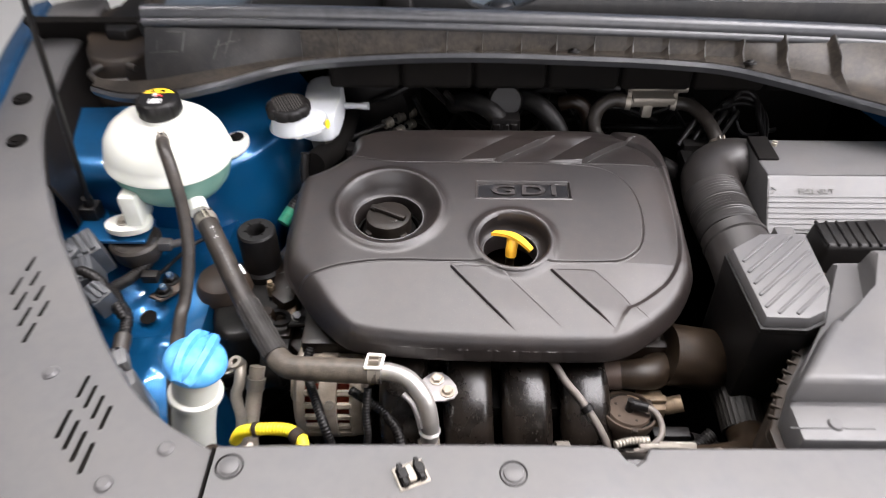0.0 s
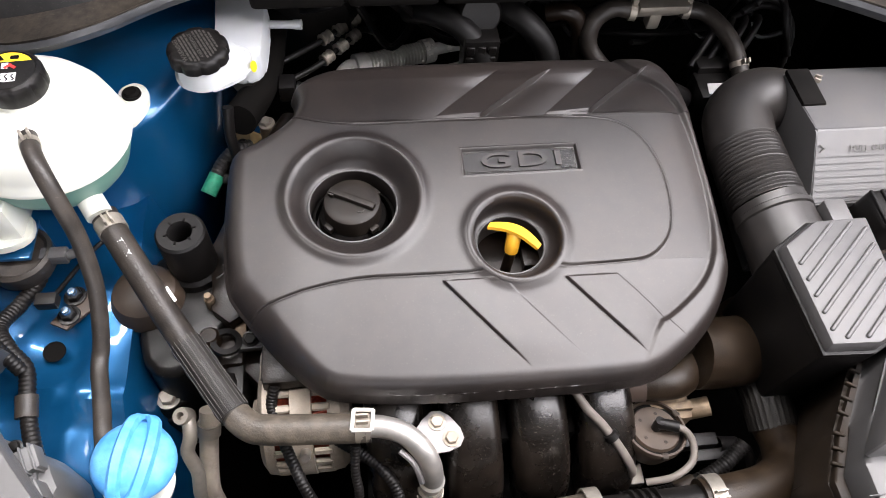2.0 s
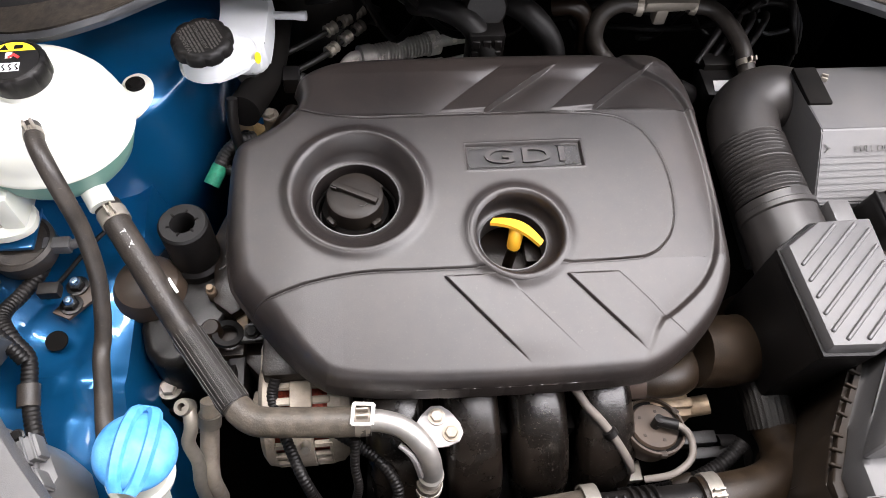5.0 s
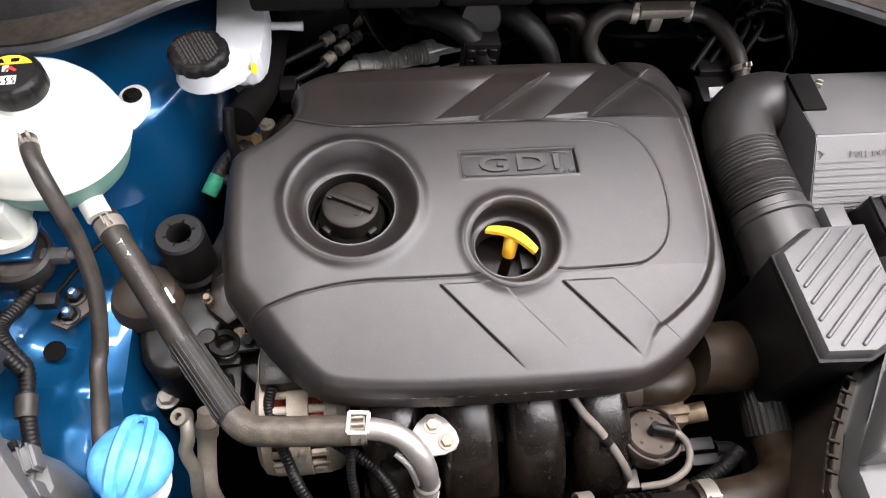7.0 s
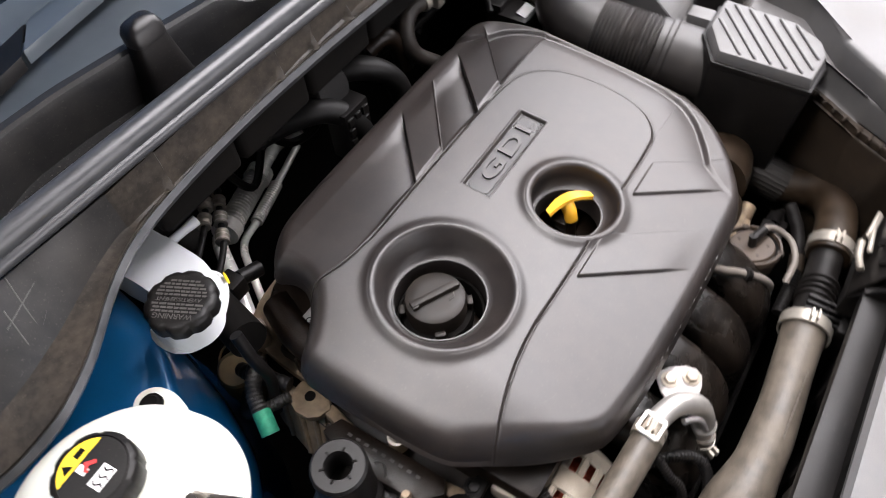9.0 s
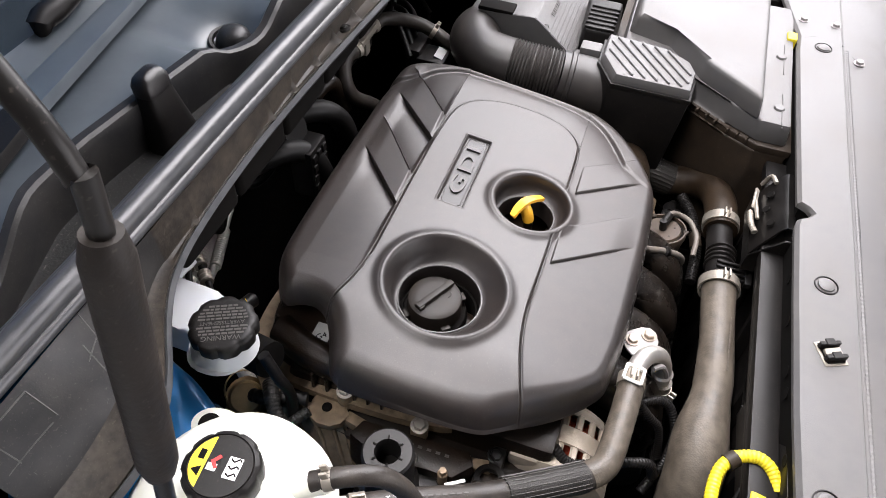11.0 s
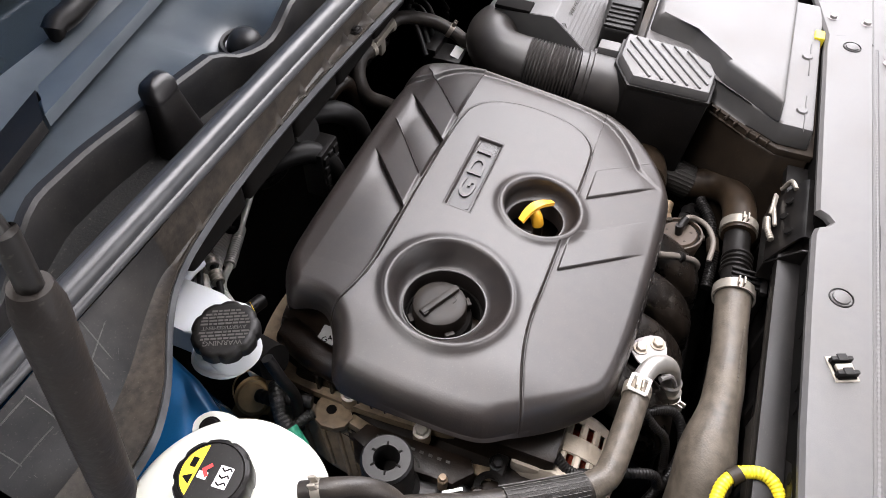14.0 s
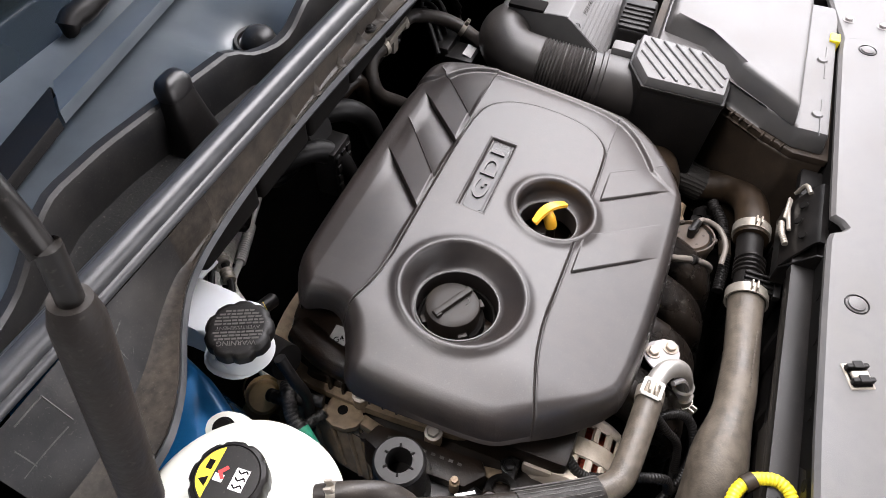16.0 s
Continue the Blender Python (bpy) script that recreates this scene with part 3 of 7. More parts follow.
def slam_panel():
    """Grey plastic cover over the radiator support, with push pins, a clip and a notch."""
    cover = thing("radiator_cover", (0.2, -0.05, 0.98), "grey textured plastic radiator cover panel", "trim panel")
    rear = [(-0.232, 0.030), (-0.12, 0.034), (0.05, 0.036), (0.165, 0.036), (0.178, 0.033), (0.184, 0.022), (0.196, 0.014), (0.208, 0.022), (0.214, 0.033), (0.25, 0.034), (0.40, 0.036), (0.60, 0.038), (0.64, 0.036), (0.90, 0.09)]
    rows = []
    for x, y in rear:
        row = [(x, y, 0.992), (x, y, 0.997), (x, y - 0.003, 1.0)]
        for yy in np.linspace(0.008, -0.030, 4):
            row.append((x, min(yy, y - 0.006), 1.0003))
        row += [(x, -0.0315, 0.9985), (x, -0.0335, 0.9985), (x, -0.036, 1.0), (x, -0.08, 0.997), (x, -0.125, 0.985), (x, -0.14, 0.96)]
        rows.append(row)
    part("panel", sheet(rows, -0.003), M_GREY, cover, angle=30)
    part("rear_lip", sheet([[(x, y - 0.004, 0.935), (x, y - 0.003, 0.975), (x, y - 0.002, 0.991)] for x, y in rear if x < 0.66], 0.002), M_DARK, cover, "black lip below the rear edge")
    for x in (-0.16, -0.075, -0.045, 0.03, 0.10):
        part("lip_hole", lathe([(0, 0.0006), (0.0065, 0.0006), (0.0072, 0)], 16, along((x, 0.0335, 0.968), (x, 0.05, 0.968))), M_DARK, cover)
    for x, y in ((-0.214, 0.007), (0.071, 0.003), (0.615, -0.001)):
        pin = part("push_pin", lathe([(0, 0.0046), (0.007, 0.0044), (0.0098, 0.0034), (0.0104, 0.0018)], 28, pose(x, y, 1.0022)), M_GREY, cover, "round grey push pin")
        part("rim", lathe([(0.0104, 0.0008), (0.0124, 0.0008), (0.0130, 0.0026), (0.0142, 0.0022), (0.0146, 0.0)], 28, pose(x, y, 1.0022), close=False), M_BLACK, pin)
    part("pin_hole", lathe([(0, 0.0008), (0.0042, 0.0008), (0.0046, 0)], 16, pose(0.340, -0.001, 1.0024)), M_DARK, cover)
    part("beaded_seam", tube([(-0.22, -0.0385, 1.0010), (0.2, -0.0385, 1.0014), (0.62, -0.0395, 1.0014)], 0.0030, 8, 0.006, pitch=0.0064, amp=0.14), M_GREY, cover, "beaded seam strip")
    part("joint", tube([(0.632, 0.034, 1.0012), (0.645, 0.018, 1.0016), (0.648, -0.012, 1.0016), (0.640, -0.030, 1.0012), (0.60, -0.052, 1.0005)], 0.0017, 6, 0.01), M_DARK, cover, "dark joint to the lamp panel")
    part("side_slot", box((0.166, -0.0425, 0.994), (0.212, -0.0355, 1.0028), 0.001, 1), M_DARK, cover)
    for x, y in ((0.696, 0.031), (0.696, -0.023), (0.589, -0.057)):
        hex_bolt("bolt", (x, y, 1.0024), cover, r=0.0065, mat=M_ZINC)
    part("seam", box((-0.237, -0.128, 0.992), (-0.2345, 0.03, 1.0025), 0.0004, 1), M_DARK, cover)
    clip = thing("bonnet_clip", (-0.030, 0.001, 1.0), "small black and silver spring clip on the panel", "clip")
    m = pose(-0.031, 0.000, 1.0024, 0, 0, 24) @ Matrix.Diagonal((1.25, 1.35, 1.1, 1))
    part("base", box((-0.013, -0.010, 0), (0.013, 0.010, 0.002), 0.0006, 1, m), M_STEEL, clip, "bright steel base")
    part("pad", box((-0.011, -0.008, 0.002), (0.011, 0.008, 0.0035), 0.0006, 1, m), M_DARK, clip)
    for dx in (-0.009, 0.005):
        part("jaw", join(box((dx, -0.009, 0.002), (dx + 0.004, 0.009, 0.010), 0.0006, 1, m), box((dx - 0.001, -0.004, 0.009), (dx + 0.006, 0.004, 0.011), 0.0005, 1, m)), M_BLACK, clip)
    part("spring", box((-0.004, -0.007, 0.002), (0.003, 0.007, 0.0075), 0.001, 1, m), M_STEEL, clip, "bright steel spring")


slam_panel()


# ---- windscreen cowl ----
LIP = [(-0.66, 0.70), (-0.60, 0.665), (-0.53, 0.632), (-0.47, 0.607), (-0.42, 0.592), (-0.37, 0.600), (-0.315, 0.638), (-0.275, 0.665), (-0.235, 0.679), (-0.19, 0.685), (-0.13, 0.688), (-0.05, 0.687), (0.0, 0.684), (0.15, 0.676), (0.30, 0.666), (0.44, 0.652), (0.55, 0.600), (0.64, 0.545), (0.78, 0.47)]


def lip_at(x):
    return float(np.interp(x, [p[0] for p in LIP], [p[1] for p in LIP]))


GRID = [[(-0.448, 0.688), (-0.418, 0.687), (-0.42, 0.663)], [(-0.462, 0.68), (-0.462, 0.668), (-0.463, 0.649), (-0.439, 0.643)], [(-0.474, 0.669), (-0.426, 0.663)], [(-0.342, 0.693), (-0.355, 0.657), (-0.32, 0.676)], [(-0.298, 0.693), (-0.318, 0.677)], [(-0.371, 0.668), (-0.296, 0.692)], [(-0.304, 0.682), (-0.273, 0.691)], [(-0.286, 0.693), (-0.304, 0.682)], [(-0.362, 0.678), (-0.371, 0.65), (-0.392, 0.644)]]


def cowl():
    trim = thing("cowl_trim", (0, 0.7, 1.05), "dusty black plastic cowl trim below the windscreen", "cowl trim")
    def deck(x, curl=0.0):
        y = np.mean([lip_at(x + d) for d in (-0.03, -0.015, 0, 0.015, 0.03)])
        z = 1.095 + 0.016 * float(smoothstep(-0.3, 0.1, x)) - 0.012 * float(smoothstep(0.3, 0.7, x)) - 0.035 * float(smoothstep(-0.36, -0.56, x))
        yr = 0.695 + 0.03 * float(smoothstep(-0.45, -0.6, x))
        row = [(x, y + 0.005, z - 0.013), (x, y + 0.001, z - 0.007), (x, y - 0.002, z - 0.002), (x, y + 0.001, z + 0.002)]
        shelf = min(0.018 + 0.35 * max(0.0, 0.672 - y), yr - y - 0.004)
        row.append((x, y + shelf * 0.5, z + 0.001 + 0.3 * curl))
        row.append((x, y + shelf, z + 0.004 + 0.6 * curl))
        for t in (0.25, 0.5, 0.75, 1.0):
            row.append((x, y + shelf + (yr - y - shelf) * (t ** 1.3), z + 0.004 + (1.146 - z - 0.004) * t + curl * (1 - 0.6 * t)))
        return row

    # broad end panel, then one scooped plate between each pair of steps
    broad = [deck(x) for x in np.linspace(-0.58, -0.236, 40)]
    part("lip", sheet([deck(x)[:4] for x in np.linspace(-0.58, 0.78, 110)], 0.003), M_SEAL, trim, "thin black front lip", angle=60)
    part("end_panel", sheet([r[5:] for r in broad if r[0][0] > -0.485], 0.003), M_COWL, trim, angle=35)
    part("end_shelf", sheet([r[3:6] for r in broad], 0.003), M_DECK, trim, "flat shelf covered in dust", angle=35)
    part("moulded_line", tube([(p[0], p[1], p[2] + 0.001) for p in (r[5] for r in broad[12::3])], 0.0016, 6, 0.012), M_LINE, trim)
    steps = (-0.236, -0.176, -0.003, 0.054, 0.116, 0.172, 0.232, 0.292, 0.348, 0.404, 0.462, 0.525, 0.60, 0.78)
    for a, b in zip(steps, steps[1:]):
        rows = []
        for x in [*np.linspace(a, b - 0.012, 10), *np.linspace(b - 0.010, b, 5)]:
            u = (b - x) / 0.011
            rows.append(deck(x, 0.021 * max(0.0, 1 - u) ** 1.2 - 0.003 * max(0.0, 1 - (x - a) / 0.03)))
        part("plate", sheet([r[3:] for r in rows], 0.0025), M_DECK, trim, "scooped plate brown with dust", angle=35)
        # pale line for the light along each fin's top edge
        part("fin_edge", tube([(p[0], p[1], p[2] + 0.0005) for p in rows[-1][4:]], 0.0013, 6, 0.012), M_LINE, trim, "fin edge coloured pale as if lit")
    # moulded grid on the broad end panel
    for line in GRID:
        pts = []
        for x, y in [tuple(Vector(a).lerp(Vector(b), t)) for a, b in zip(line, line[1:]) for t in (0, 0.2, 0.4, 0.6, 0.8, 1.0)]:
            row = deck(x)
            pts.append((x, y, float(np.interp(y, [p[1] for p in row[3:]], [p[2] for p in row[3:]])) + 0.0036))
        part("moulded_line", tube(pts, 0.0009, 6, 0.012), M_LINE, trim)
    for x in (-0.122, 0.20, 0.47):
        y = lip_at(x)
        part("push_pin", lathe([(0, 0.004), (0.005, 0.004), (0.006, 0.0015), (0.0095, 0.001), (0.010, -0.002)], 20, pose(x, y + 0.013, 1.116, -18)), M_BLACK, trim)
    seal = thing("bonnet_seal", (0, 0.70, 1.14), "long black rubber bonnet seal along the cowl", "rubber seal")
    line = [(-0.487, 0.714, 1.163), (-0.40, 0.709, 1.166), (-0.3, 0.705, 1.168), (0.0, 0.702, 1.164), (0.3, 0.697, 1.158), (0.6, 0.690, 1.150), (0.78, 0.68, 1.145)]
    part("bulb", tube(line, 0.0125, 16, 0.02), M_SEAL, seal)
    part("foot", tube([(x, y - 0.010, z - 0.011) for x, y, z in line], 0.007, 10, 0.02), M_SEAL, seal)
    part("rear_lip", tube([(x, y + 0.016, z - 0.006) for x, y, z in line], 0.006, 10, 0.02), M_SEAL, seal)
    hinge = thing("hinge_cover", (-0.60, 0.80, 0.95), "dusty black plastic cover round the bonnet hinge", "hinge cover")
    part("well", prism([tuple(p) for p in chaikin([(-0.635, 0.70), (-0.495, 0.715), (-0.50, 0.95), (-0.685, 0.98)], 2)], 0.90, 1.075, 0.010, 3, 0.012), M_DUSTY, hinge)
    part("end_wall", prism([tuple(p) for p in chaikin([(-0.505, 0.735), (-0.488, 0.712), (-0.484, 0.95), (-0.51, 0.95)], 1)], 1.06, 1.16, 0.004, 2, 0.002), M_DUSTY, hinge)
    part("hinge_arm", prism([tuple(p) for p in chaikin([(-0.62, 0.80), (-0.545, 0.79), (-0.54, 0.90), (-0.60, 1.0)], 1)], 1.075, 1.095, 0.004, 2), M_BLACK, hinge)
    part("ring", tube([(-0.535, 0.690, 1.055), (-0.575, 0.680, 1.058), (-0.60, 0.705, 1.062), (-0.57, 0.735, 1.066), (-0.53, 0.72, 1.062)], 0.006, 10), M_RUBBER, hinge)
    # firewall upper lip with dimples, below the cowl, near-black with the shade in its colour
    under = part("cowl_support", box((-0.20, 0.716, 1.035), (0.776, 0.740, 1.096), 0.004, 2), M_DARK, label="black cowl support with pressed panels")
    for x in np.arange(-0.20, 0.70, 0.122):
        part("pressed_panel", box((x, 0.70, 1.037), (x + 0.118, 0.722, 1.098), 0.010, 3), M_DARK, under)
    tagged(under, category="bodywork", kind="structure")
    # trough and cowl top behind the seal
    top = thing("cowl_top", (0, 0.85, 1.05), "dusty black plastic cowl top with a curved ridge", "cowl panel")
    xs = np.linspace(-0.50, 0.80, 76)
    floor_rows, ridge_rows, back_rows = [], [], []
    for x in xs:
        ry = float(np.interp(x, [-0.7, -0.42, -0.33, -0.25, -0.18, -0.10, -0.05, 0.02, 0.045, 0.075, 0.117, 0.3, 0.8], [0.74, 0.752, 0.777, 0.800, 0.798, 0.786, 0.779, 0.768, 0.757, 0.744, 0.742, 0.742, 0.735]))
        up = 0.022 * float(smoothstep(0.0, 0.05, x)) * float(smoothstep(0.15, 0.09, x)) + 0.03 * float(smoothstep(-0.26, -0.36, x))
        floor_rows.append([(x, 0.708, 1.150), (x, 0.714, 1.125), (x, 0.722, 1.116), (x, ry - 0.012, 1.116), (x, ry - 0.004, 1.120)])
        ridge_rows.append([(x, ry - 0.004, 1.117), (x, ry - 0.001, 1.168 - up), (x, ry + 0.001, 1.174 - up), (x, ry + 0.004, 1.1755 - up), (x, ry + 0.011, 1.1755 - up), (x, ry + 0.014, 1.171 - up)])
        bowl = 0.030 * math.exp(-((x - 0.085) / 0.035) ** 2)
        back_rows.append([(x, ry + 0.013, 1.172 - up)] + [(x, ry + 0.016 + (0.955 - ry - 0.016) * t, 1.165 - up * (1 - t) + 0.022 * t ** 2 - 0.008 * math.sin(t * math.pi) - bowl * math.exp(-((ry + 0.016 + (0.955 - ry) * t - 0.786) / 0.030) ** 2)) for t in np.linspace(0, 1, 22)])
    part("trough", sheet(floor_rows, 0.003), M_TROUGH, top, "trough with grey grit in it", angle=35)
    part("ridge", sheet(ridge_rows, 0.003), M_COWL, top, angle=20)
    # paler strip: the reflection on the ridge's flat top, as colour
    part("ridge_strip", sheet([[(r[3][0], r[3][1], r[3][2] + 0.001), (r[4][0], r[4][1], r[4][2] + 0.001)] for r in ridge_rows], 0.001), M_LINE, top, "top edge coloured grey for its reflection")
    part("rear_panel", sheet(back_rows, 0.003), M_COWLGLOSS, top, "smooth panel below the glass", angle=45)
    stalk = thing("bump_stop", (-0.08, 0.765, 1.116), "black rubber bonnet bump stop with a rounded top", "bump stop")
    def loft(levels, n=24):
        bm = bmesh.new()
        rings = []
        for z, w, d, off in levels:
            rings.append([bm.verts.new((-0.084 + w * math.copysign(abs(math.cos(a)) ** 0.5, math.cos(a)), 0.770 + off + d * math.copysign(abs(math.sin(a)) ** 0.5, math.sin(a)), z)) for a in np.linspace(0, 2 * math.pi, n, endpoint=False)])
        for a, b in zip(rings, rings[1:]):
            for k in range(n):
                bm.faces.new((a[k], a[(k + 1) % n], b[(k + 1) % n], b[k]))
        bm.faces.new(rings[-1])
        return bm
    part("post", loft(((1.112, 0.034, 0.021, 0), (1.15, 0.026, 0.016, 0.004), (1.186, 0.0195, 0.0125, 0.008))), M_BLACK, stalk, angle=40)
    part("cap", loft(((1.184, 0.0205, 0.0135, 0.008), (1.196, 0.0205, 0.0135, 0.009), (1.2035, 0.0165, 0.0105, 0.010), (1.2065, 0.010, 0.006, 0.011), (1.2075, 0.004, 0.003, 0.011))), M_PLAQUE, stalk, "shiny rounded cap", angle=60)
    bezel = thing("wiper_pivot", (0.24, 0.875, 1.14), "round black wiper pivot cap", "wiper pivot")
    part("collar", lathe([(0.026, 0), (0.028, 0.004), (0.032, 0.005), (0.034, 0.0)], 28, pose(0.088, 0.786, 1.136, 8), close=False), M_BLACK, bezel)
    part("cap", lathe([(0, 0.022), (0.010, 0.0205), (0.018, 0.016), (0.0225, 0.007), (0.024, -0.004)], 28, pose(0.088, 0.786, 1.136, 8)), M_COWL, bezel)
    wiper = thing("windscreen_wiper", (-0.02, 0.95, 1.18), "flat black windscreen wiper lying on the glass", "wiper")
    def arm(x0, x1, y0, y1, w0, w1, z0, z1):
        rows = []
        for t in np.linspace(0, 1, 10):
            x, y, w, z = x0 + (x1 - x0) * t, y0 + (y1 - y0) * t, w0 + (w1 - w0) * t, z0 + (z1 - z0) * t
            rows.append([(x + 0.02 * v, y + w * v, z - d) for v, d in ((-1, 0.012), (-1, 0.003), (-0.93, 0.0), (0.4, -0.0015), (0.93, 0.0), (1, 0.003), (1, 0.012))])
        return sheet(rows, 0.002)
    part("arm", arm(-0.146, 0.36, 0.881, 0.930, 0.0205, 0.013, 1.190, 1.205), M_COWLGLOSS, wiper, "black arm with its bluish highlight in the colour", angle=30)
    part("knuckle", arm(-0.36, -0.152, 0.852, 0.880, 0.021, 0.0215, 1.172, 1.188), M_BLACK, wiper, angle=30)
    part("blade", tube([(-0.042, 0.946, 1.197), (-0.037, 0.947, 1.203), (0.05, 0.954, 1.212), (0.5, 1.05, 1.26)], 0.0145, 12, 0.015), M_BLACK, wiper)
    rows = []
    for y, z in ((0.935, 1.172), (1.1, 1.235), (1.5, 1.42), (1.8, 1.58)):
        rows.append([(x, y + 0.06 * x * x, z) for x in np.linspace(-0.78, 0.85, 20)])
    glass = part("windscreen", sheet(rows, 0.005), M_GLASS, label="dark tinted windscreen glass")
    tagged(glass, category="windscreen", kind="structure")


cowl()

# ---- engine cover ----
OUTLINE = [(-0.105, 0.216), (0.19, 0.210), (0.238, 0.219), (0.297, 0.262), (0.327, 0.303), (0.342, 0.345), (0.346, 0.545), (0.345, 0.604), (0.325, 0.642), (0.28, 0.650),
           (-0.075, 0.652), (-0.125, 0.640), (-0.160, 0.612), (-0.150, 0.590), (-0.152, 0.566), (-0.168, 0.548), (-0.200, 0.534), (-0.224, 0.525), (-0.233, 0.505), (-0.232, 0.360), (-0.215, 0.325), (-0.150, 0.246)]
OIL, DIP = (-0.083, 0.437), (0.094, 0.374)


def segment_distance(X, Y, pts, closed=True):
    best = np.full(X.shape, 9.0)
    k = len(pts)
    for i in range(k if closed else k - 1):
        ax, ay = pts[i][0], pts[i][1]
        bx, by = pts[(i + 1) % k][0], pts[(i + 1) % k][1]
        t = np.clip(((X - ax) * (bx - ax) + (Y - ay) * (by - ay)) / ((bx - ax) ** 2 + (by - ay) ** 2), 0, 1)
        best = np.minimum(best, np.hypot(X - ax - t * (bx - ax), Y - ay - t * (by - ay)))
    return best


def inside(X, Y, pts):
    hit = np.zeros(X.shape, bool)
    k = len(pts)
    for i in range(k):
        ax, ay, bx, by = pts[i][0], pts[i][1], pts[(i + 1) % k][0], pts[(i + 1) % k][1]
        if ay == by:
            continue
        cross = (ay > Y) != (by > Y)
        hit ^= cross & (X < (bx - ax) * (Y - ay) / (by - ay) + ax)
    return hit


PANEL = [tuple(p) for p in chaikin([(-0.30, 0.60), (-0.165, 0.5535), (-0.099, 0.5345), (0.0, 0.5345), (0.212, 0.5335), (0.262, 0.512), (0.284, 0.455), (0.278, 0.375), (0.246, 0.340), (0.21, 0.336), (0.0, 0.336), (-0.105, 0.339), (-0.207, 0.309), (-0.30, 0.27)], 2)]
SHOULDER = [tuple(p) for p in chaikin([(-0.5, 0.8), (0.22, 0.8), (0.27, 0.620), (0.322, 0.575), (0.334, 0.50), (0.330, 0.385), (0.308, 0.318), (0.262, 0.280), (0.225, 0.262), (0.16, 0.1), (-0.5, 0.1)], 2)]


def cover_height(X, Y):
    # the middle panel lies between two creases that bend apart towards the reservoir's end
    fore = 0.336 - 0.265 * np.clip(-0.105 - X, 0, 1)
    aft = 0.535 + 0.288 * np.clip(-0.099 - X, 0, 1)
    mid = 0.983 + (Y - 0.336) * 0.112
    rear = 0.9822 + (aft - 0.336) * 0.112 - 0.03 * (Y - aft) - 0.10 * np.clip(Y - 0.61, 0, 1)
    front = 0.982 + (fore - 0.336) * 0.112 - (fore - Y) * 0.215
    d = segment_distance(X, Y, PANEL) * np.where(inside(X, Y, PANEL), 1, -1)
    step = smoothstep(-0.0007, 0.0007, d)
    Z = np.where(Y > aft, rear, np.where(Y < fore, front, mid - 0.0022 + 0.0022 * step))
    # fine crease along the panel's edge
    Z -= 0.0016 * np.exp(-(d / 0.0008) ** 2)
    Z += 0.0007 * np.exp(-((d + 0.0022) / 0.0010) ** 2)
    # left end falls away gently
    Z -= 0.010 * smoothstep(-0.14, -0.23, X)
    # shoulder on the battery side
    s = segment_distance(X, Y, SHOULDER) * np.where(inside(X, Y, SHOULDER), -1, 1)
    Z -= 0.0065 * np.exp(np.minimum(s, 0) / 0.022) * smoothstep(0.006, -0.003, s) * smoothstep(0.20, 0.26, X)
    Z -= 0.003 * smoothstep(0.31, 0.345, X)
    # front blades: raised at one edge, dying out across
    for (ax, ay), (bx, by), wide in (((0.007, 0.326), (0.085, 0.236), 0.064), ((0.142, 0.322), (0.214, 0.240), 0.058)):
        v = (ay - Y) / (ay - by)
        x0 = ax + (bx - ax) * v
        u = (X - x0) / wide
        ok = smoothstep(-0.02, 0.005, v) * smoothstep(1.10, 0.70, v)
        Z += 0.0034 * smoothstep(-0.009, 0.009, u) * np.clip(1 - 0.8 * u, 0, 1) * smoothstep(1.012, 0.996, u) * ok
        Z -= 0.0010 * np.exp(-((u + 0.010) / 0.014) ** 2) * ok
    # rear blades: a scoop before each, a rim behind each
    for (ax, ay), (bx, by), wide in (((0.016, 0.5385), (0.104, 0.617), 0.060), ((0.153, 0.5375), (0.236, 0.616), 0.058)):
        v = (Y - ay) / (by - ay)
        x0 = ax + (bx - ax) * v
        u = (X - x0) / wide
        right = 0.95 + 0.22 * np.clip(v, 0, 1)
        ok = smoothstep(-0.03, 0.05, v) * smoothstep(1.06, 0.70, v)
        Z -= 0.0085 * np.exp(np.minimum(u, 0) / 0.55) * smoothstep(0.012, -0.012, u) * ok
        Z += 0.0050 * smoothstep(-0.012, 0.014, u) * smoothstep(right + 0.014, right - 0.006, u) * (0.35 + 0.65 * np.clip(u, 0, 1)) * ok
        Z += 0.0016 * np.exp(-((u - right + 0.012) / 0.022) ** 2) * smoothstep(-0.03, 0.05, v) * smoothstep(1.05, 0.95, v)
        Z -= 0.0050 * np.exp(-np.clip(u - right, 0, 9) / 0.5) * smoothstep(right - 0.006, right + 0.014, u) * ok
    # plaque
    qx, qy = np.abs(X - 0.1135) - 0.0685, np.abs(Y - 0.4745) - 0.0168
    q = np.maximum(qx, qy)
    Z -= 0.0036 * smoothstep(0.0007, -0.0007, q)
    Z += 0.0009 * np.exp(-((q - 0.0018) / 0.0010) ** 2)
    # collars round the two wells
    for (cx, cy), R in ((OIL, 0.0775), (DIP, 0.0555)):
        r = np.hypot(X - cx, Y - cy)
        Z += 0.0040 * np.exp(-((r - R) / 0.007) ** 2)
    return Z


